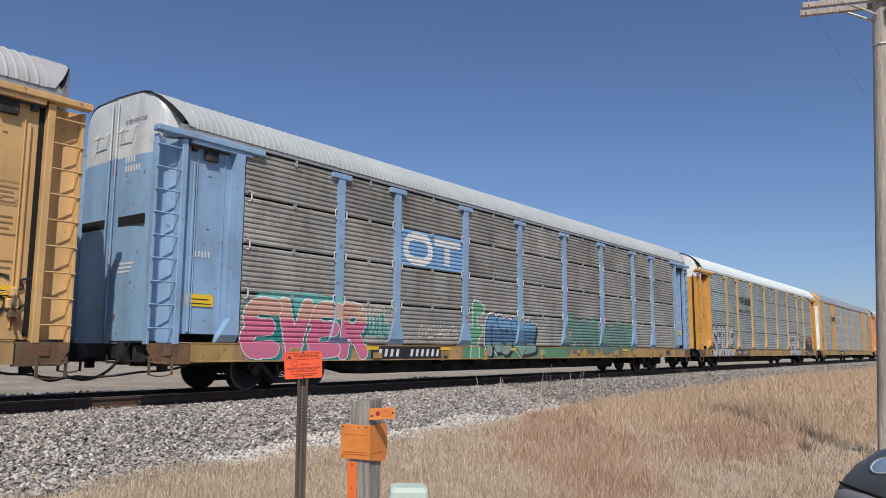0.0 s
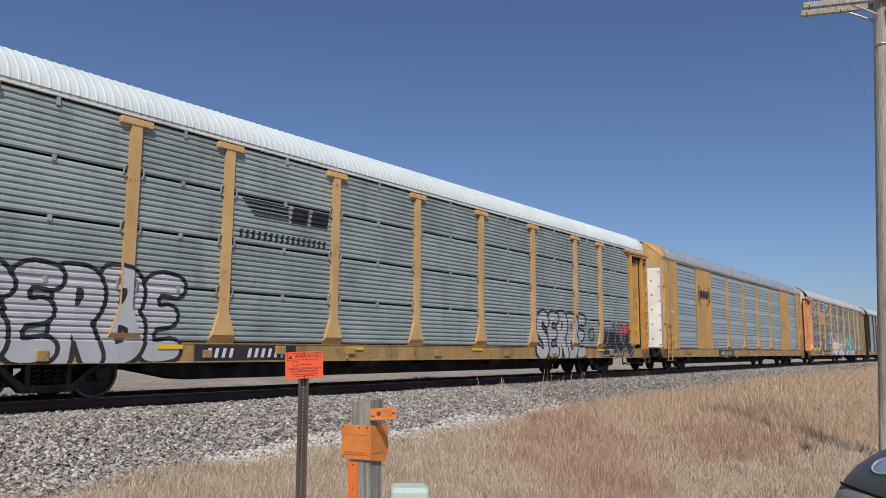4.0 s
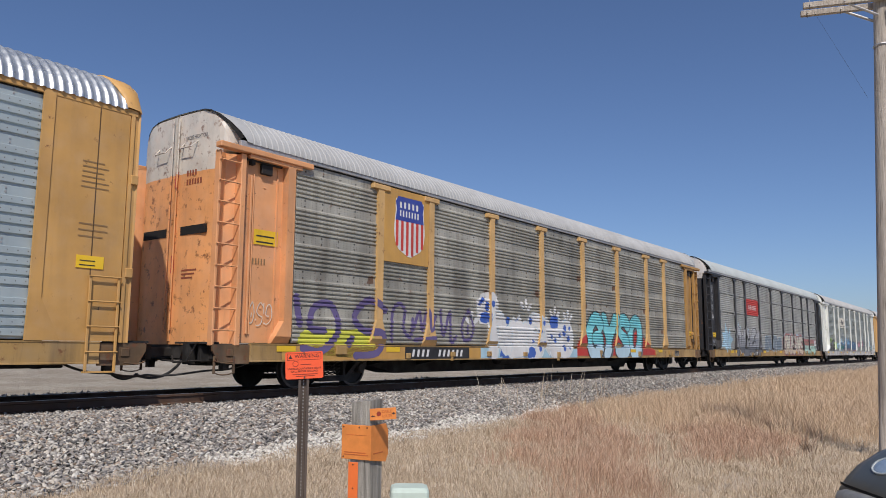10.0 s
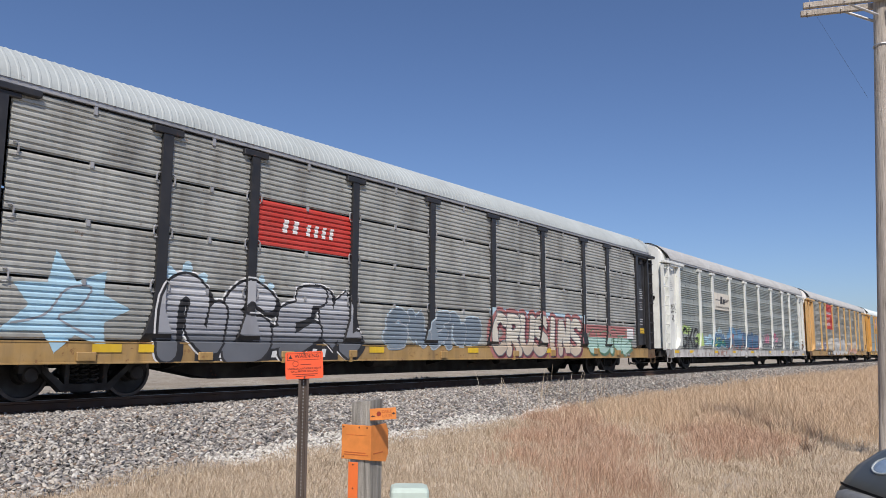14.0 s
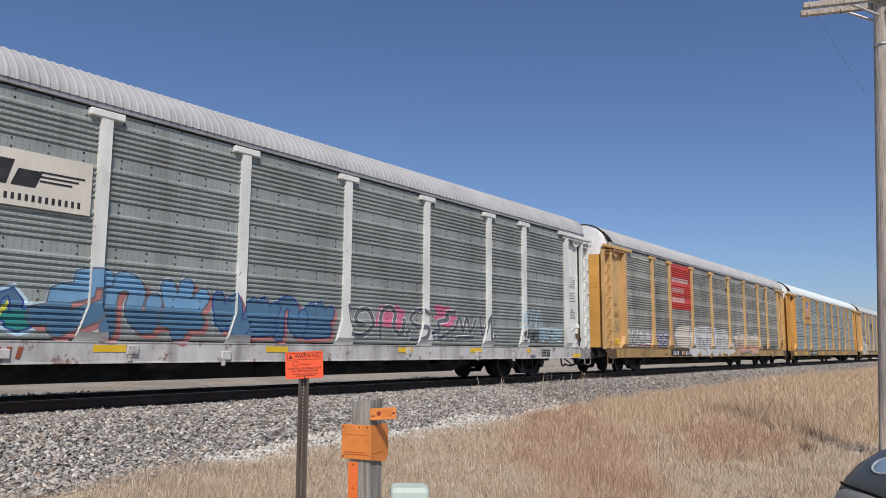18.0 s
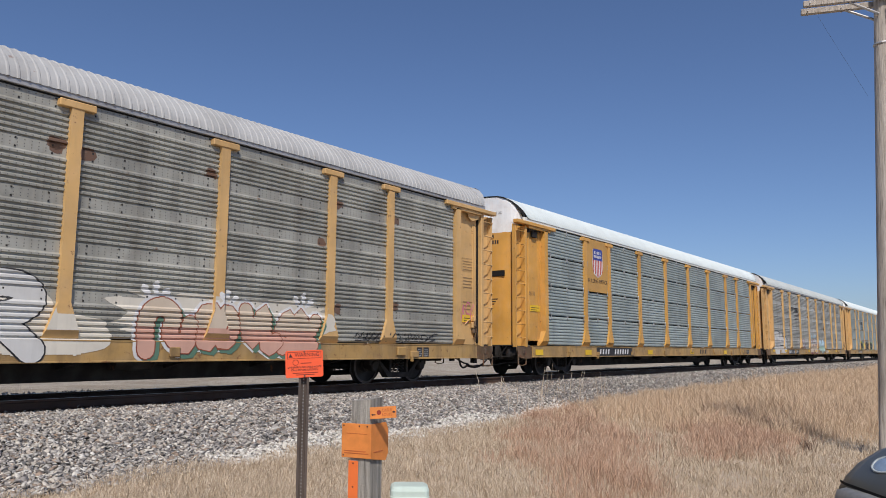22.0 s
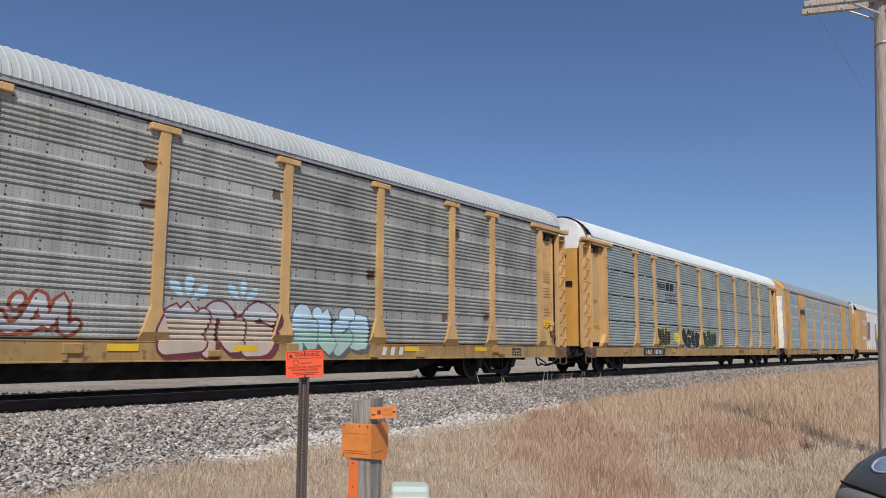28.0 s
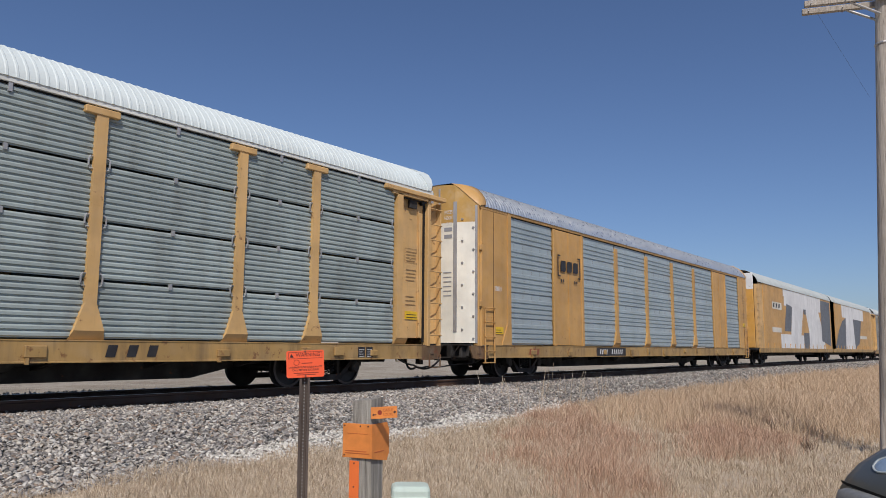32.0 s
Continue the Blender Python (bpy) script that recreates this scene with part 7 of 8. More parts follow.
def deco_blue(d):
    d.number(-7.8, -5.4)
    d.fill(R(-7.0, -4.38, 2.90, 3.80), "logo_blue", 0.005)
    ring = round_path([(-6.0, 3.63), (-6.55, 3.64), (-6.78, 3.45), (-6.78, 3.2), (-6.55, 3.04), (-6.05, 3.04), (-5.84, 3.2), (-5.84, 3.45), (-6.0, 3.63)], 3)
    d.fill(ribbon(ring, 0.20), "white", 0.009)
    d.fill([R(-5.66, -4.5, 3.50, 3.71), R(-5.22, -4.98, 3.02, 3.50)], "white", 0.009)
    d.blob(-11.7, -8.4, 0.65, 1.7, "teal")
    d.blob(-11.6, -8.6, 1.55, 2.0, "sea", 0.0032, 40, 0.16), d.piece(-11.8, -8.0, 0.60, 1.86, 4, ["pink", "pink", "salmon"], "white", None, None, "teal", None, "teal", 0.34, 0.022, 0.04, "EVER")
    d.graffiti(-8.25, -7.35, 1.05, 1.75, 2, "teal", None, 0.12, 0.2, "sea", "mint", "eg")
    d.scrawl(-8.5, -7.25, 1.45, 1.85, 5, "cream"), d.scrawl(-6.3, -4.6, 1.12, 1.45, 7, "cream")
    d.fill([(-4.1, 0.62), (-3.62, 0.62), (-3.6, 1.1), (-3.42, 1.25), (-3.36, 1.52), (-3.5, 1.55), (-3.62, 1.42), (-3.66, 1.8), (-3.45, 1.78), (-3.28, 1.9), (-3.3, 2.06), (-3.5, 2.16), (-3.8, 2.24), (-3.92, 2.12), (-3.92, 1.5), (-4.12, 1.55), (-4.14, 1.3), (-4.0, 1.15)], "white", 0.0042, "graffiti"), d.fill([(-4.06, 0.62), (-3.66, 0.62), (-3.64, 1.12), (-3.46, 1.27), (-3.40, 1.49), (-3.50, 1.51), (-3.66, 1.38), (-3.70, 1.82), (-3.48, 1.82), (-3.33, 1.92), (-3.35, 2.03), (-3.52, 2.12), (-3.78, 2.19), (-3.88, 2.09), (-3.88, 1.44), (-4.08, 1.50), (-4.10, 1.32), (-3.96, 1.16)], "leaf", 0.0055, "graffiti_body")
    d.piece(-3.35, -0.35, 0.62, 1.86, 4, ["sage", "steel_blue", "cornflower"], "black", "white", None, "black", None, None, 0.36, 0.03, 0.05, "gaid")
    d.piece(1.2, 4.3, 0.65, 2.1, 4, ["moss", "fern", "fern"], "shade", "sage", None, None, None, "cobalt", 0.26, 0.022, 0.02, "bdig"), d.piece(4.2, 7.3, 0.65, 2.0, 4, ["moss", "fern", "fern"], "shade", "sage", None, None, None, "navy", 0.26, 0.022, 0.02, "dbgi")
    d.fill(R(-11.6, -9.0, 0.625, 0.905), "pink", 0.004), d.fill(R(-4.4, 1.6, 0.625, 0.905), "green", 0.003)
    for x in (-8.0, -5.2, -2.0, 2.2, 6.2):
        d.fill(R(x - 0.22, x + 0.22, 0.825, 0.905), "warn", 0.012, "reflector")
    d.placard(-12.85, -12.28, 1.6, 1.82), d.bay_marks("white", True, True), d.end_marks("white")


def emblem_stripes(d, x0, x1, z0, z1, ink="black"):
    """Slanting speed stripes beside two blocks, over bars of lettering."""
    w, h = x1 - x0, z1 - z0
    for i in range(5):
        z = z0 + h * (0.55 + 0.09 * i)
        d.fill(R(x0 + 0.03 * w * (4 - i), x0 + 0.50 * w, z, z + 0.045 * h), ink)
    d.fill([R(x0 + 0.53 * w, x0 + 0.72 * w, z0 + 0.54 * h, z0 + 0.95 * h, 0.05), R(x0 + 0.76 * w, x0 + 0.97 * w, z0 + 0.54 * h, z0 + 0.95 * h, 0.05)], ink)


def deco_white_roof(d):
    d.number(-7.5, -5.6)
    emblem_stripes(d, -6.8, -4.45, 2.98, 3.8)
    d.fill(d.bars(-6.85, -4.5, 2.98, 3.14, 16, 0.02), "black", 0.006, "lettering_print")
    d.piece(-11.85, -7.9, 0.56, 2.14, 5, ["silver"], "black", None, None, None, None, None, 0.42, 0.075, 0.05, "SERBE")
    d.piece(4.4, 8.0, 0.56, 2.10, 5, ["silver"], "black", None, None, None, None, None, 0.42, 0.075, 0.05, "SERBE"), d.fill(ribbon(round_path([(8.35, 1.6), (8.15, 1.45), (8.3, 1.2), (8.55, 1.3), (8.5, 1.6), (8.35, 1.6)]), 0.07), "black", 0.008, "graffiti")
    d.blob(9.5, 11.7, 1.05, 1.75, "black"), d.piece(9.2, 11.8, 0.65, 1.95, 3, ["black", "black", "shade"], "silver", None, None, "black", None, None, 0.36, 0.03), d.scrawl(10.6, 11.75, 1.45, 1.85, 3, "logo_red", 0.07)
    for x in (-11.6, -8.25, -3.6, 1.2, 9.0):
        d.fill(R(x - 0.25, x + 0.25, 0.835, 0.915), "warn", 0.026, "reflector")
    d.placard(-12.77, -12.35, 1.50, 1.68), d.bay_marks("faint"), d.end_marks("black")


def deco_wide(d):
    d.number(-5.7, -3.7)
    y = -1.60
    o = []
    for s in (-1, 1):
        x = -7.94 + s * 0.78
        o += [R(x - 0.03, x + 0.03, 3.2, 3.92), R(x - 0.03 if s < 0 else x - 0.17, x + 0.17 if s < 0 else x + 0.03, 3.87, 3.92), R(x - 0.03 if s < 0 else x - 0.17, x + 0.17 if s < 0 else x + 0.03, 3.2, 3.25)]
    emb = d.plate(o, "black", y, "emblem")
    for i in range(3):
        a = -8.55 + 0.44 * i
        part("emblem_mark", Shape().add([(u, y, v) for u, v in ((a, 3.38), (a + 0.30, 3.38), (a + 0.36, 3.44), (a + 0.36, 3.74), (a + 0.06, 3.74), (a, 3.68))], [tuple(range(6))]), INK["black"], emb)
    for x in (-8.5, -8.36, -7.55, -7.41):
        part("emblem_dot", Shape().add([(x + a, y, 3.08 + b) for a, b in loops(10, 0.05)], [tuple(range(10))]), INK["black"], emb)
    d.placard(-12.5, -12.05, 1.26, 1.46, y=-1.59), d.plate(d.bars(-12.48, -12.1, 2.49, 2.62, 6, 0), "white", -1.581, "number_print")
    d.plate(d.lines(12.3, 12.8, 3.4, 3.9, 6), "faint", -1.581, "notice_print"), d.plate(d.lines(12.3, 12.8, 2.6, 2.9, 3), "faint", -1.581, "notice_print"), d.placard(12.3, 12.75, 2.1, 2.3, y=-1.585)
    for yy, z0, n in ((-0.68, 4.14, 2), (-0.66, 2.3, 6)):
        s = Shape()
        for i in range(n):
            z = z0 - 0.2 * i if n == 2 else z0 + 0.13 * i
            s.add([(fold_x(u) - 0.006, u, v) for u, v in ((yy - 0.14, z), (yy + 0.12, z), (yy + 0.12, z + (0.11 if n == 2 else 0.03)), (yy - 0.14, z + (0.11 if n == 2 else 0.03)))], [(0, 1, 2, 3)])
        part("notice_print", s, INK["grey"], d.car)
    words("EXCESS", 0.15, INK["white"], d.car, pose(fold_x(-0.72) - 0.006, -0.72, 4.69, 0, 0, -84.5), "lettering", 0.30)
    words("HEIGHT", 0.15, INK["white"], d.car, pose(fold_x(-0.72) - 0.006, -0.72, 4.52, 0, 0, -84.5), "lettering", 0.30)
    words("CAR", 0.15, INK["white"], d.car, pose(fold_x(-0.72) - 0.006, -0.72, 4.35, 0, 0, -84.5), "lettering", 0.20)
    d.fill(d.bars(-10.6, -9.9, 0.685, 0.845, 3, 0.04), "rustink", 0.006, "number_print")


def deco_orange(d):
    d.rust(14)
    d.number(-7.9, -5.7)
    d.flat_panel(-8.98, -7.28, 2.92, 4.72, "ochre")
    d.shield_emblem(-8.62, -7.46, 3.12, 4.62, -1.595)
    d.blob(-11.5, -9.2, 0.68, 1.3, "acid")
    d.graffiti(-11.75, -8.6, 0.66, 2.05, 2, "purple", None, 0.075, 0.2, None, None, "ah"), d.graffiti(-8.8, -4.9, 0.95, 2.0, 4, "purple", None, 0.075, 0.2, None, None, "gdic")
    d.fill(R(-12.0, -4.9, 0.625, 0.905), "ochre", 0.003), d.fill(R(-4.9, 0.9, 0.625, 0.905), "sky", 0.0035)
    d.piece(-4.5, 0.8, 0.59, 1.90, 5, ["white"], "ice", "white", None, None, None, None, 0.46, 0.012, 0.05, "gdhia"), d.blob(-3.9, -3.1, 0.60, 1.05, "cobalt", 0.0128), d.blob(-2.4, -1.9, 0.62, 0.95, "cobalt", 0.0128), d.blob(-0.9, -0.35, 1.55, 1.95, "cobalt", 0.0128)
    d.blob(-5.0, -3.9, 1.55, 2.45, "white", 0.0052), d.blob(-4.85, -4.35, 1.6, 1.9, "cobalt", 0.0056), d.dots(-4.9, -4.3, 1.95, 2.3, 7, "cobalt"), d.dots(-3.5, 0.5, 0.8, 1.75, 26, "cobalt")
    for x, z in ((-5.3, 1.45), (-2.4, 1.95), (-0.6, 1.8), (0.3, 1.75)):
        d.drops(x, z, "white", 0.42)
    d.fill([(0.7, 0.68), (1.2, 1.25), (2.2, 1.7), (4.2, 1.9), (6.4, 1.75), (7.0, 1.2), (7.9, 0.85), (8.0, 0.68)], "red", 0.003, "graffiti"), d.piece(1.6, 6.7, 0.55, 2.15, 4, ["ice", "aqua", "aqua"], "black", None, None, "shade", None, None, 0.40, 0.04, 0.05, "GYSO")
    for x in (-11.9, -8.6, 5.6, 8.4):
        d.fill(R(x - 0.25, x + 0.25, 0.785, 0.905), "warn", 0.012, "reflector")
    d.placard(-12.7, -12.1, 2.9, 3.2), d.bay_marks("faint"), d.end_marks("rustink"), d.scrawl(-12.8, -12.2, 1.3, 1.75, 3, "cream", 0.02, -1.442)


def deco_black(d):
    d.number(-8.1, -5.0)
    d.fill(R(-7.0, -4.4, 2.88, 3.80), "logo_red", 0.005)
    d.fill(d.bars(-6.4, -5.85, 3.2, 3.48, 2, 0.06) + d.bars(-5.75, -4.85, 3.2, 3.44, 4, 0.04), "white", 0.009, "emblem_print")
    d.fill([(-10.65 + r * math.cos(k * 0.449), 1.48 + 0.82 * r * math.sin(k * 0.449)) for k, r in enumerate((1.05, 0.62, 0.95, 0.5, 1.1, 0.55, 0.95, 0.6, 1.15, 0.6, 0.9, 0.55, 1.0, 0.66))], "sky", 0.004, "graffiti")
    d.fill(ribbon(round_path([(-11.5, 1.2), (-11.0, 1.35), (-10.7, 1.75), (-10.3, 1.8), (-10.5, 1.45), (-10.8, 1.3), (-10.2, 1.0)]), 0.035), "grey", 0.008, "graffiti_outline")
    d.piece(-9.2, -3.9, 0.62, 2.1, 4, ["shade", "grey", "silver"], "black", "white", None, "black", None, None, 0.30, 0.05, 0.035, "ghbi"), d.drops(-8.6, 1.8, "ice", 0.55), d.drops(-6.9, 1.85, "ice", 0.4)
    d.piece(-3.3, 1.0, 0.86, 1.85, 5, ["slate"], "silver", "ice", None, None, None, None, 0.34, 0.02, 0.02, "hibge")
    d.fill(R(1.3, 7.1, 1.75, 2.05), "ice", 0.003, "sprayed_field"), d.piece(1.2, 7.1, 0.66, 1.95, 7, ["sand", "cream", "cream"], "shade", "rose", "rose", "maroon", None, None, 0.34, 0.03, 0.03, "CRUSINS")
    d.fill(R(7.2, 11.5, 1.45, 1.75), "rose", 0.0034, "sprayed_field"), d.piece(7.2, 11.3, 0.70, 1.62, 4, ["mint", "mint", "rose"], "green", None, None, "moss", None, None, 0.40, 0.03, 0.03, "cagb"), d.fill(R(10.8, 11.4, 1.3, 1.7), "white", 0.014, "graffiti")
    for x in (-10.0, -9.2, -3.5, 0.4, 4.5, 8.0):
        d.fill(R(x - 0.25, x + 0.25, 0.765, 0.905), "warn", 0.012, "reflector")
    d.scrawl(-12.8, -12.45, 3.75, 4.15, 2, "silver", 0.022, -1.442), d.scrawl(-12.8, -12.45, 3.3, 3.7, 2, "silver", 0.022, -1.442), d.scrawl(-12.8, -12.45, 2.85, 3.25, 2, "silver", 0.022, -1.442), d.scrawl(-12.8, -12.5, 2.4, 2.8, 2, "silver", 0.022, -1.442), d.scrawl(-12.85, -12.2, 1.15, 1.5, 3, "grey", 0.03, -1.442)
    d.placard(-12.8, -12.2, 1.55, 1.78), d.bay_marks("white"), d.end_marks("white")


def deco_pale(d):
    d.number(-6.8, -5.3, (2, 6), None, "rustink")
    p = d.flat_panel(-6.92, -4.48, 2.93, 3.78, "cream")
    y = -1.595
    d.plate([R(-6.8, -6.15, 3.40, 3.44), R(-5.3, -4.6, 3.48, 3.51), R(-5.3, -4.7, 3.41, 3.44), R(-5.3, -4.8, 3.34, 3.37), R(-6.1, -5.78, 3.24, 3.62, 0.1), R(-5.72, -5.36, 3.24, 3.5, 0.1)], "black", y, "emblem", p)
    d.plate(d.bars(-6.8, -4.6, 3.02, 3.12, 22, 0), "black", y, "emblem_print", p)
    d.blob(-11.7, -10.6, 1.6, 1.98, "lime", 0.003, 24, 0.3), d.graffiti(-11.8, -9.35, 0.98, 1.95, 3, "black", None, 0.11, 0.3, None, None, "GKG")
    d.blob(-9.9, -8.8, 1.15, 1.7, "lime", 0.003, 24, 0.3), d.graffiti(-8.7, -7.3, 1.1, 1.7, 3, "sky", "sky", 0.2, 0.1)
    d.piece(-7.5, -5.2, 1.02, 1.75, 3, ["teal", "steel_blue"], "navy", "ice", None, None, "sky", "acid", 0.42, 0.03), d.drops(-6.2, 1.65, "ice", 0.4)
    d.piece(-5.3, -2.0, 0.98, 2.1, 3, ["steel_blue", "cornflower"], "shade", "ice", None, "rose", None, None, 0.26, 0.03, 0.012, "bgj"), d.piece(-2.2, 1.2, 0.98, 1.95, 4, ["steel_blue"], "navy", "ice", None, "rose", None, None, 0.28, 0.03, 0.012, "idgd")
    d.blob(2.4, 3.4, 1.3, 1.85, "pink", 0.003, 20, 0.3), d.blob(4.7, 5.6, 1.4, 1.95, "pink", 0.003, 20, 0.3), d.graffiti(1.4, 7.7, 1.02, 1.9, 6, "shade", None, 0.09, 0.1, "white", None, "aghbdi")
    d.scrawl(8.9, 10.2, 1.5, 2.1, 4, "ice", 0.035), d.scrawl(9.0, 10.0, 1.1, 1.45, 5, "black", 0.035), d.scrawl(10.0, 11.5, 1.1, 1.6, 5, "ice", 0.045)
    for x in (-12.5, -10.6, -7.0, -4.0, -0.5, 3.5, 6.5, 9.5):
        d.fill(R(x - 0.28, x + 0.28, 0.765, 0.885), "warn", 0.007, "reflector")
    d.fill(R(12.2, 12.76, 0.615, 0.73), "warn", 0.007, "reflector")
    d.scrawl(-12.85, -12.1, 2.55, 2.95, 4, "black", 0.024, -1.442), d.scrawl(-12.6, -12.3, 2.15, 2.45, 1, "black", 0.035, -1.442)
    d.plate(d.lines(-12.75, -12.3, 3.5, 4.0, 6), "grey", -1.438, "notice_print"), d.bay_marks("shade", True, True, False), d.end_marks("black")


def deco_red_panel(d):
    d.rust(14)
    d.number(-7.0, -4.9)
    d.fill(R(-7.03, -4.4, 2.68, 4.70), "logo_red", 0.005)
    for z, n, w in ((3.86, 8, 1.0), (3.42, 7, 0.72), (2.98, 7, 0.76)):
        d.fill(d.bars(-6.75, -6.75 + 2.1 * w, z, z + 0.22, n, 0.0), "white", 0.009, "emblem_print")
    d.scrawl(-11.7, -9.5, 1.05, 1.62, 7, "white", 0.055, None), d.graffiti(-8.8, -7.3, 1.05, 1.65, 2, "purple", "silver", 0.2, 0.2), d.fill([R(-8.9, -8.4, 1.05, 1.12), R(-10.6, -9.0, 1.05, 1.12)], "logo_red", 0.004)
    d.blob(-6.5, -3.9, 1.0, 1.98, "cream", 0.003, 30, 0.06), d.blob(-4.6, -0.2, 0.63, 2.05, "pearl", 0.004, 36, 0.04), d.blob(-1.4, 1.3, 0.72, 1.92, "cream", 0.0035, 30, 0.05), d.blob(0.3, 2.2, 0.70, 1.35, "cream", 0.003, 24, 0.08), d.piece(-5.0, 1.4, 0.60, 1.92, 4, ["pearl"], "black", None, None, None, None, None, 0.50, 0.024, 0.05, "SNUR")
    d.blob(2.3, 7.1, 1.05, 1.8, "cream", 0.004, 40, 0.14), d.piece(2.6, 7.0, 0.66, 1.72, 4, ["salmon", "sand"], "rustink", "white", None, "moss", None, None, 0.34, 0.02, 0.06, "geid"), d.drops(3.0, 1.6, "white", 0.35), d.drops(4.5, 1.6, "white", 0.3), d.drops(6.4, 1.6, "white", 0.35)
    d.scrawl(-12.95, -12.15, 1.55, 2.0, 4, "shade", 0.018, -1.442), d.placard(-12.85, -12.3, 1.08, 1.30), d.placard(-12.8, -12.25, 2.1, 2.35, ink="ochre"), d.scrawl(12.15, 12.85, 1.55, 2.1, 3, "pink", 0.03, -1.442), d.scrawl(8.0, 10.9, 0.99, 1.2, 9, "black", 0.03)
    d.bay_marks("faint"), d.end_marks("black", 4.72)


def deco_slogan(d):
    d.number(-8.1, -5.5)
    d.flat_panel(-9.0, -7.27, 2.86, 4.72, "ochre")
    d.shield_emblem(-8.54, -7.72, 3.43, 4.46, -1.595)
    words("BUILDING AMERICA", 0.2, INK["black"], d.car, pose(-8.13, -1.593, 3.25), "lettering", 1.55)
    d.fill(d.bars(2.7, 3.7, 0.685, 0.865, 3, 0.05), "black", 0.006, "number_print")
    for x in (-12.4, -9.0, -3.4, 1.6, 6.6):
        d.fill(R(x - 0.24, x + 0.24, 0.66, 0.83), "warn", 0.012, "reflector")
    d.placard(-12.69, -12.07, 2.01, 2.20)
    p = part("round_badge", Shape().add([(-13.36 + a, -1.325, 1.6 + b) for a, b in loops(16, 0.14)], [tuple(range(16))]), INK["white"], d.car)
    part("badge_ring", Shape().add([(-13.36 + a, -1.33, 1.6 + b) for a, b in loops(16, 0.14)] + [(-13.36 + a, -1.33, 1.6 + b) for a, b in loops(16, 0.11)],
                                   [(k, (k + 1) % 16, 16 + (k + 1) % 16, 16 + k) for k in range(16)]), INK["logo_red"], p)
    d.bay_marks("faint"), d.end_marks("black")


def deco_grey_loops(d):
    d.rust(14)
    d.number(-8.1, -5.4)
    emblem_stripes(d, -6.9, -4.7, 2.95, 3.8)
    d.fill(d.bars(-5.75, -4.65, 3.16, 3.28, 7) + d.bars(-5.75, -4.6, 2.94, 3.06, 8), "black", 0.006, "lettering_print")
    d.blob(-11.84, -10.05, 0.61, 2.12, "shade", 0.005, 30, 0.02), d.blob(-11.86, -10.2, 0.59, 2.04, "pearl", 0.0065, 30, 0.02)
    d.fill([(-10.3, 0.72), (-8.8, 0.72), (-8.8, 1.78), (-9.5, 1.80), (-9.5, 2.04), (-10.25, 2.02)], "shade", 0.0055, "graffiti"), d.fill([(-10.25, 0.70), (-8.9, 0.70), (-8.9, 1.72), (-9.6, 1.74), (-9.6, 1.98), (-10.2, 1.97)], "pearl", 0.007, "graffiti")
    d.blob(-9.3, -8.35, 0.9, 1.78, "shade", 0.008, 24, 0.02), d.blob(-9.3, -8.5, 0.88, 1.70, "pearl", 0.0095, 24, 0.02), d.fill([R(-10.1, -9.3, 1.12, 1.20), R(-9.9, -9.3, 1.42, 1.48)], "shade", 0.010, "graffiti"), d.scrawl(-11.3, -10.2, 1.0, 1.6, 4, "grey", 0.04)
    d.graffiti(-4.0, -2.8, 0.98, 1.65, 2, "rustink", "silver", 0.3, 0.2)
    d.drops(-0.8, 1.6, "ice", 0.5), d.drops(0.4, 1.65, "ice", 0.45), d.piece(-1.4, 1.4, 0.66, 1.70, 3, ["sand", "sand", "silver"], "maroon", None, None, "maroon", None, None, 0.36, 0.04, 0.05, "dgh"), d.piece(1.6, 4.1, 0.66, 1.75, 4, ["mint", "ice"], "shade", None, None, "shade", None, None, 0.46, 0.025, 0.05, "gibe")
    for x in (-12.0, -9.0, -2.0, 0.5, 5.5, 8.5):
        d.fill(R(x - 0.28, x + 0.28, 0.765, 0.895), "warn", 0.012, "reflector")
    d.fill(d.bars(4.4, 5.3, 0.685, 0.865, 3, 0.05), "white", 0.012, "number_print")
    d.bay_marks("faint"), d.end_marks("grey"), d.plate(d.lines(-12.8, -12.1, 1.5, 1.6, 2), "black", -1.438, "notice_print")


def deco_yellow_loops(d):
    d.number(-8.3, -6.5)
    emblem_stripes(d, -6.9, -4.85, 2.92, 3.75)
    d.fill(d.bars(-5.9, -4.6, 3.14, 3.26, 7) + d.bars(-5.9, -4.5, 2.92, 3.04, 8), "black", 0.006, "lettering_print")
    for x0, x1, form, glow in ((-6.95, -5.3, "agce", "acid"), (-4.15, -1.55, "ghid", "cream"), (-1.25, 1.0, "ibgde", "lime")):
        d.piece(x0, x1, 0.88, 1.85, 4, ["black"], glow, glow, None, None, None, None, 0.40, 0.022, 0.02, form)
    d.blob(-5.0, -4.4, 1.2, 1.6, "acid", 0.003)
    d.fill(d.bars(4.6, 5.7, 0.675, 0.875, 3, 0.05), "black", 0.006, "number_print"), d.placard(-12.9, -12.2, 1.62, 1.74)
    d.bay_marks("faint"), d.end_marks("black")


def deco_plain(d):
    d.rust(14)
    d.number(-8.1, -5.4)
    d.scrawl(12.1, 12.9, 1.3, 1.9, 3, "black", 0.04, -1.442)
    d.bay_marks("faint"), d.end_marks("black")


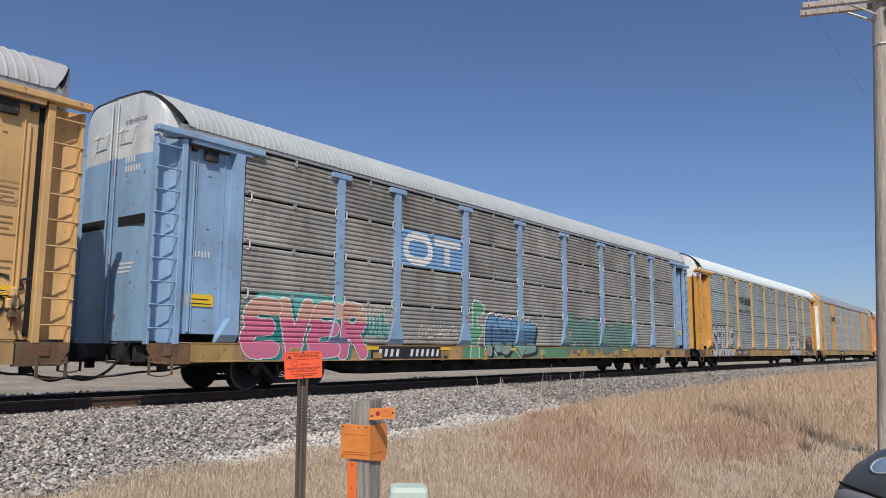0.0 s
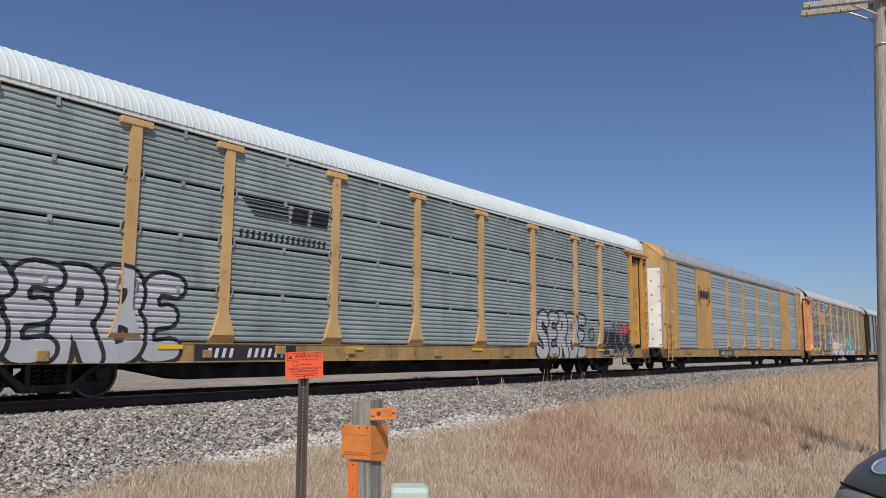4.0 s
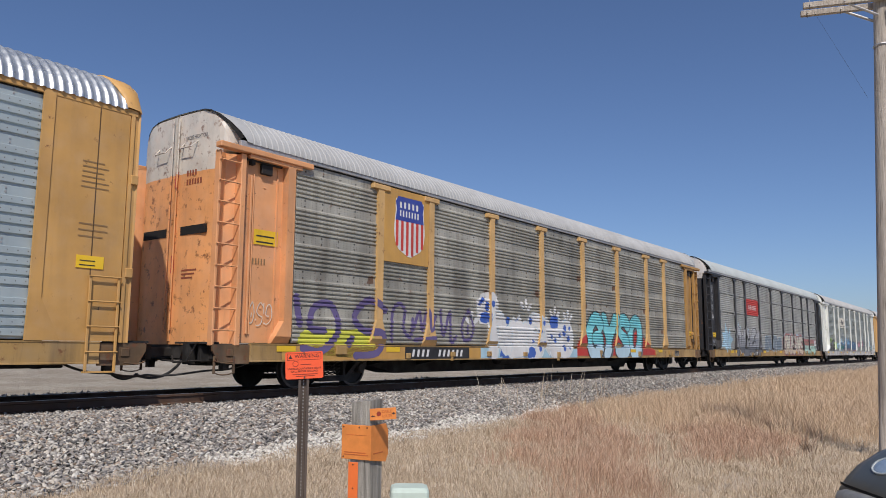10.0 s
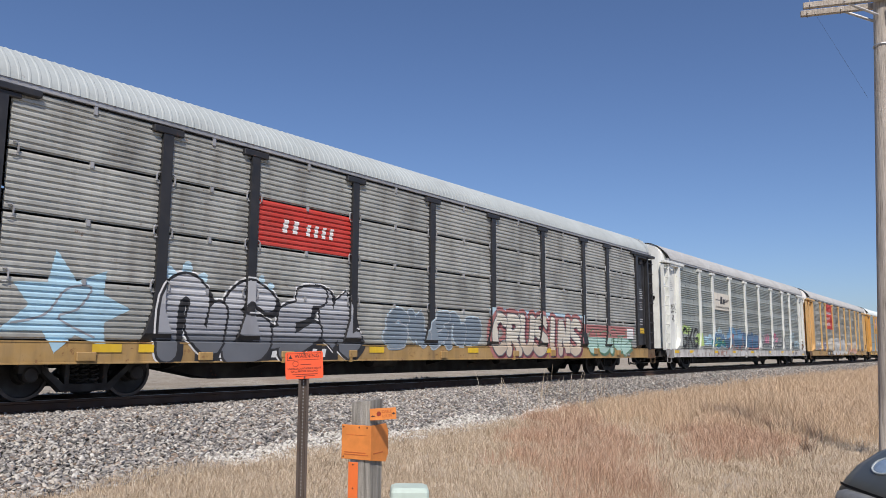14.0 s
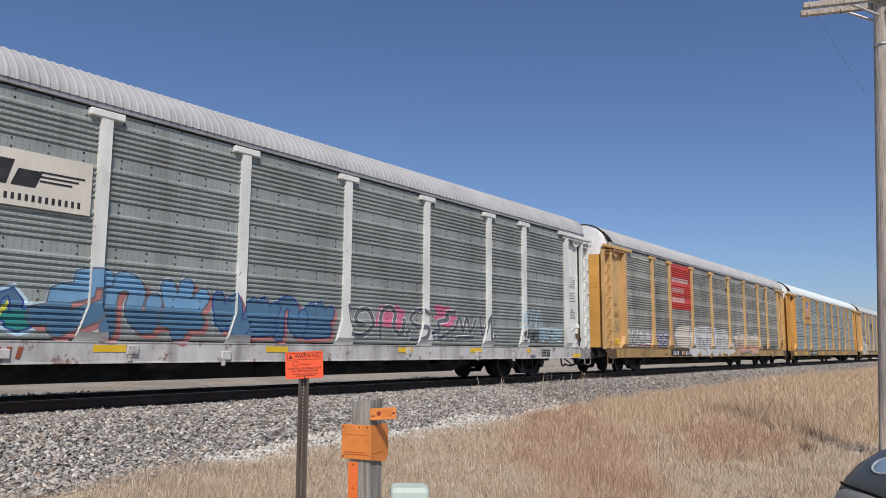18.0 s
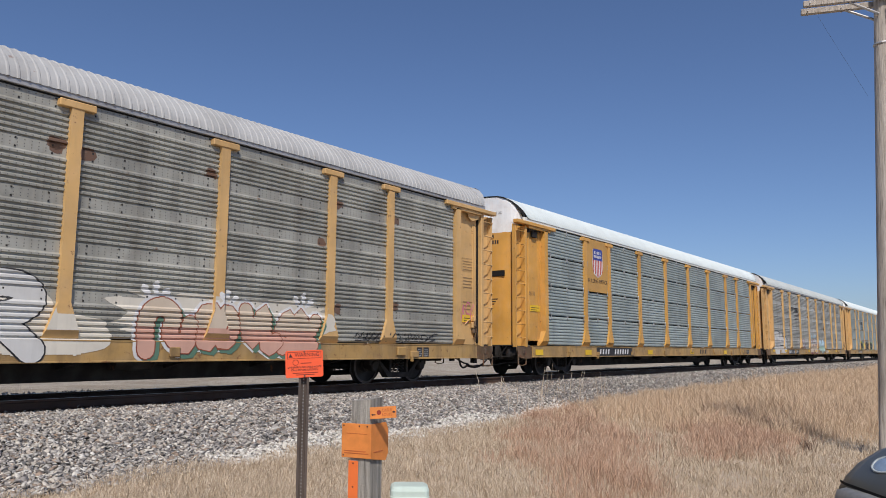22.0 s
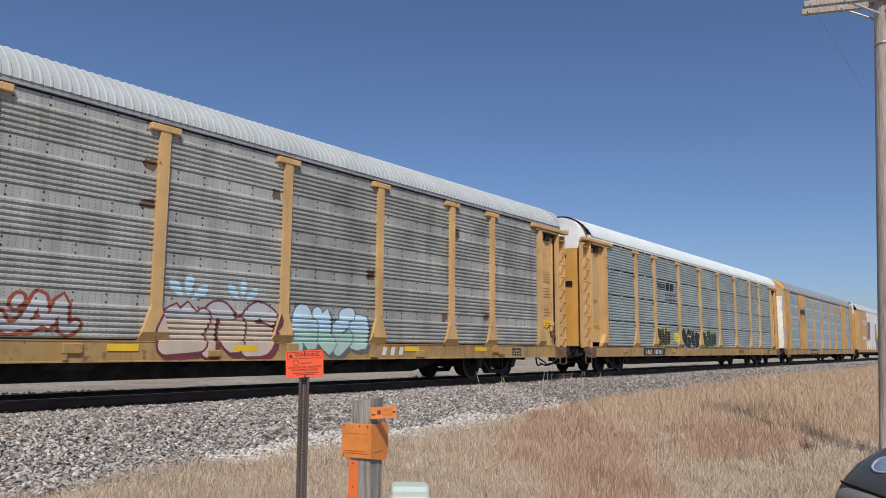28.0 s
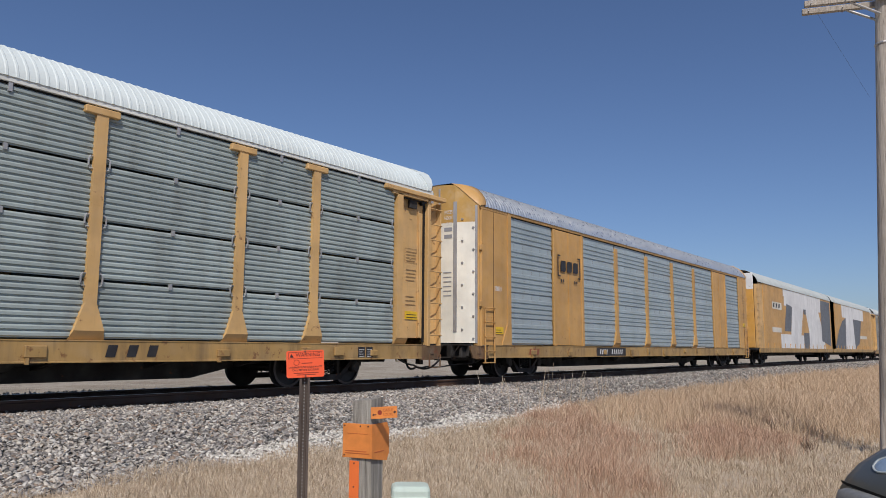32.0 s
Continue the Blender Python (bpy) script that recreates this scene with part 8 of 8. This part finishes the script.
CARS = [  # from the head of the train to its tail
    dict(kind="band", ends="yellow_dull", posts="yellow_dull", door="door_dull", screen="screen_grey", roof="roof_grey", sill="sill_yellow", decor=deco_plain,
         label="dull yellow autorack railcar with grey screens"),
    dict(kind="slat", ends="blue", posts="blue", door="door_blue", screen="screen_taupe", latch="latch", roof="roof_pale", sill="sill_yellow", decor=deco_blue,
         label="sky blue autorack railcar with rusty brown screens and pink graffiti"),
    dict(kind="slat", ends="yellow", posts="yellow_dull", door="door_yellow", ladder="door_yellow", screen="screen_pale", roof="roof_white", sill="sill_yellow", decor=deco_white_roof, eave="white",
         label="yellow autorack railcar with white roof and silver graffiti"),
    dict(kind="fine", ends="ochre", posts="ochre", door="door_cream", screen="screen_blue", roof="roof_bright", sill="sill_yellow", decor=deco_wide,
         label="ochre autorack railcar with light blue screens and shiny roof"),
    dict(kind="band", ends="orange", rear="brown_yellow", posts="yellow_dull", door="door_orange", screen="screen_brown", roof="roof_grey", sill="sill_yellow", decor=deco_orange,
         label="faded orange autorack railcar with shield emblem and cyan graffiti"),
    dict(kind="slat", ends="black", posts="black", door="door_black", screen="screen_grey", roof="roof_pale", sill="sill_yellow", decor=deco_black,
         label="black-ended autorack railcar with dark screens and red emblem"),
    dict(kind="band", ends="white", posts="white", door="door_white", screen="screen_green", roof="roof_grey", sill="sill_white", decor=deco_pale, eave="zinc",
         label="white autorack railcar with green-grey screens and blue graffiti"),
    dict(kind="band", ends="yellow_dull", posts="yellow_dull", door="door_yellow", screen="screen_dark", roof="roof_grey", sill="sill_yellow", decor=deco_red_panel, plain_doors=True,
         label="yellow autorack railcar with red emblem panel and cream graffiti"),
    dict(kind="slat", ends="yellow", posts="yellow", door="door_yellow", screen="screen_pale", roof="roof_white", sill="sill_yellow", decor=deco_slogan, eave="white",
         label="bright yellow autorack railcar with shield emblem and white roof"),
    dict(kind="band", ends="yellow_dull", posts="yellow_dull", door="door_dull", screen="screen_grey", roof="roof_pale", sill="sill_yellow", decor=deco_grey_loops,
         label="dull yellow autorack railcar with grey screens and pale graffiti"),
    dict(kind="slat", ends="yellow_dull", posts="yellow_dull", door="door_yellow", screen="screen_pale", roof="roof_white", sill="sill_yellow", decor=deco_yellow_loops, eave="white",
         label="yellow autorack railcar with white roof and yellow-green graffiti"),
    dict(kind="fine", ends="ochre", posts="ochre", door="door_cream", screen="screen_blue", roof="roof_bright", sill="sill_yellow", decor=deco_wide,
         label="ochre autorack railcar with light blue screens and shiny roof"),
]


def articulated_unit(first):
    """One of two closed yellow units that share a truck, with a large white emblem in plain blocks."""
    car = thing("articulated_autorack", "yellow articulated autorack unit with large white and grey emblem blocks", "railcar", "train of autorack railcars")
    x0, x1 = (-13.2, 9.2) if first else (9.4, 31.6)
    ends = (x0 + 2.6, x1 + 0.1) if first else (x1 - 2.6,)
    sets = running_gear(car, ends)
    part("deck", Shape().box(x0, x1, -1.5, 1.5, 0.9, 1.0), M["under"], car)
    part("centre_sill", Shape().box(x0 + 0.4, x1 - 0.4, -0.35, 0.35, 0.5, 0.9, 0.02), M["under"], car)
    for sy in (1, -1):
        part("side_wall", flipped(Shape().box(x0 + 1.5, x1 - (0.1 if first else 1.5), -1.57, -1.52, 0.98, 4.86), 1, sy), M["ochre"], car)
        part("side_sill", flipped(Shape().box(x0 + 0.3, x1 - 0.1, -1.585, -1.50, 0.72, 1.0, 0.01), 1, sy), M["sill_yellow"], car)
        e = x0 if first else x1
        d = 1 if first else -1
        part("corner_post", flipped(Shape().box(e + d * 0.1, e + d * 0.5, -1.57, -1.40, 1.0, 4.7, 0.01), 1, sy), M["yellow_dull"], car)
        part("end_bay", flipped(Shape().box(e + d * 0.5, e + d * 1.5, -1.54, -1.50, 1.0, 4.82), 1, sy), M["yellow_dull"], car)
        for r in range(9):
            part("rung", shared("rung", rung_shape, M["yellow_dull"]), None, car, at=pose(e + d * 0.3, -1.60 * sy, 1.2 + 0.4 * r))
    part("end_door", Shape().box(x0 - 0.02, x0 + 0.05, -1.4, 1.4, 1.0, 5.35, 0.02) if first else Shape().box(x1 - 0.05, x1 + 0.02, -1.4, 1.4, 1.0, 5.35, 0.02), M["door_yellow"], car)
    part("bellows", Shape().box(x1, x1 + 0.095, -1.4, 1.4, 1.1, 5.2, 0.03) if first else Shape().box(x0 - 0.095, x0, -1.4, 1.4, 1.1, 5.2, 0.03), M["void"], car, "dark folded joint between the units")
    part("roof", roof_shape(x0 + 0.2, x1 - 0.1), M["roof_pale"], car, smooth=True)
    for k in range(14):
        x = x0 + 2.2 + k * 1.4
        if x < x1 - 1:
            part("stiffener", Shape().box(x - 0.04, x + 0.04, -1.60, -1.56, 0.99, 1.3), M["ochre"], car)
    flat = dict(kind="band", seed=70)
    d = Decor(car, flat)
    y = -1.575
    if first:
        d.plate([R(-6.8, 5.1, 4.35, 4.82), R(-6.6, 5.0, 3.75, 4.35), [(-5.0, 1.0), (-1.2, 1.0), (-1.2, 1.9), (-2.0, 1.9), (-1.0, 3.75), (-4.4, 3.75), (-5.0, 1.9), (-7.8, 1.9), (-7.8, 1.0)],
                 R(0.6, 6.2, 1.0, 2.2), [(0.6, 2.2), (5.6, 2.2), (4.2, 3.75), (-0.4, 3.75)]], "white", y, "emblem_block")
        d.plate([[(5.1, 1.6), (8.6, 1.2), (8.7, 4.7), (5.1, 4.7)], R(-1.2, 0.6, 1.0, 2.1), [(-6.8, 2.1), (-5.0, 2.1), (-4.4, 3.75), (-6.0, 3.9)], R(-1.0, -0.2, 3.4, 3.75)], "shade", y - 0.004, "emblem_shade")
        d.plate([R(-9.7, -7.3, 3.42, 3.86), R(-9.9, -7.6, 1.98, 2.28)], "cream", y, "notice_panel"), d.plate(d.bars(-9.5, -7.5, 3.52, 3.78, 3, 0.08), "black", y - 0.004, "number_print")
    else:
        d.plate([R(14.2, 25.9, 3.75, 4.8), [(15.5, 1.0), (20.5, 1.0), (19.8, 3.75), (16.0, 3.75)]], "white", y, "emblem_block")
        d.plate([[(10.5, 1.1), (15.5, 1.0), (16.0, 3.75), (14.2, 3.4), (12.5, 2.6)], [(20.5, 1.0), (23, 1.6), (24.5, 3.75), (19.8, 3.75)]], "shade", y - 0.004, "emblem_shade")
        d.plate([R(22.5, 27.5, 2.0, 2.3)], "cream", y, "notice_panel")
    return car, sets


def way_of(t):
    """How far along the track the first car's middle is at t seconds."""
    return -7.632 - 8.3596 * t - 0.00854 * t * t


lay_ground()
spread_ballast()
plant_grass()
tall_stalks()
far_woods()
warning_sign()
marker_post()
pedestal()
utility_pole()
parked_car()
TRAIN = []
for number, spec in enumerate(CARS):
    spec["seed"] = 100 + number
    made, made_sets = railcar(spec)
    decor = Decor(made, spec)
    spec["decor"](decor)
    if spec["kind"] != "fine":
        decor.sill_marks(0.0 if spec["kind"] == "slat" else -0.35)
    TRAIN.append((made, made_sets, number * PITCH))
for first in (True, False):
    made, made_sets = articulated_unit(first)
    TRAIN.append((made, made_sets, 12 * PITCH))
last = dict(CARS[9], seed=130, label="ochre-ended autorack railcar with grey screens at the tail")
made, made_sets = railcar(last)
TRAIN.append((made, made_sets, 12 * PITCH + 46.2))
lay_track()


def motions():
    for car, sets, back in TRAIN:
        walk(car, [(t, TRACK @ pose(way_of(t) + back, 0, 0)) for t in range(0, 33, 2)])
        for ws in sets:
            x = ws.location.x
            walk(ws, [(i / 15, Matrix.Translation((x, 0, WHEEL_R)) @ Matrix.Rotation((way_of(i / 15) - way_of(0)) / WHEEL_R, 4, "Y")) for i in range(481)])


motions()
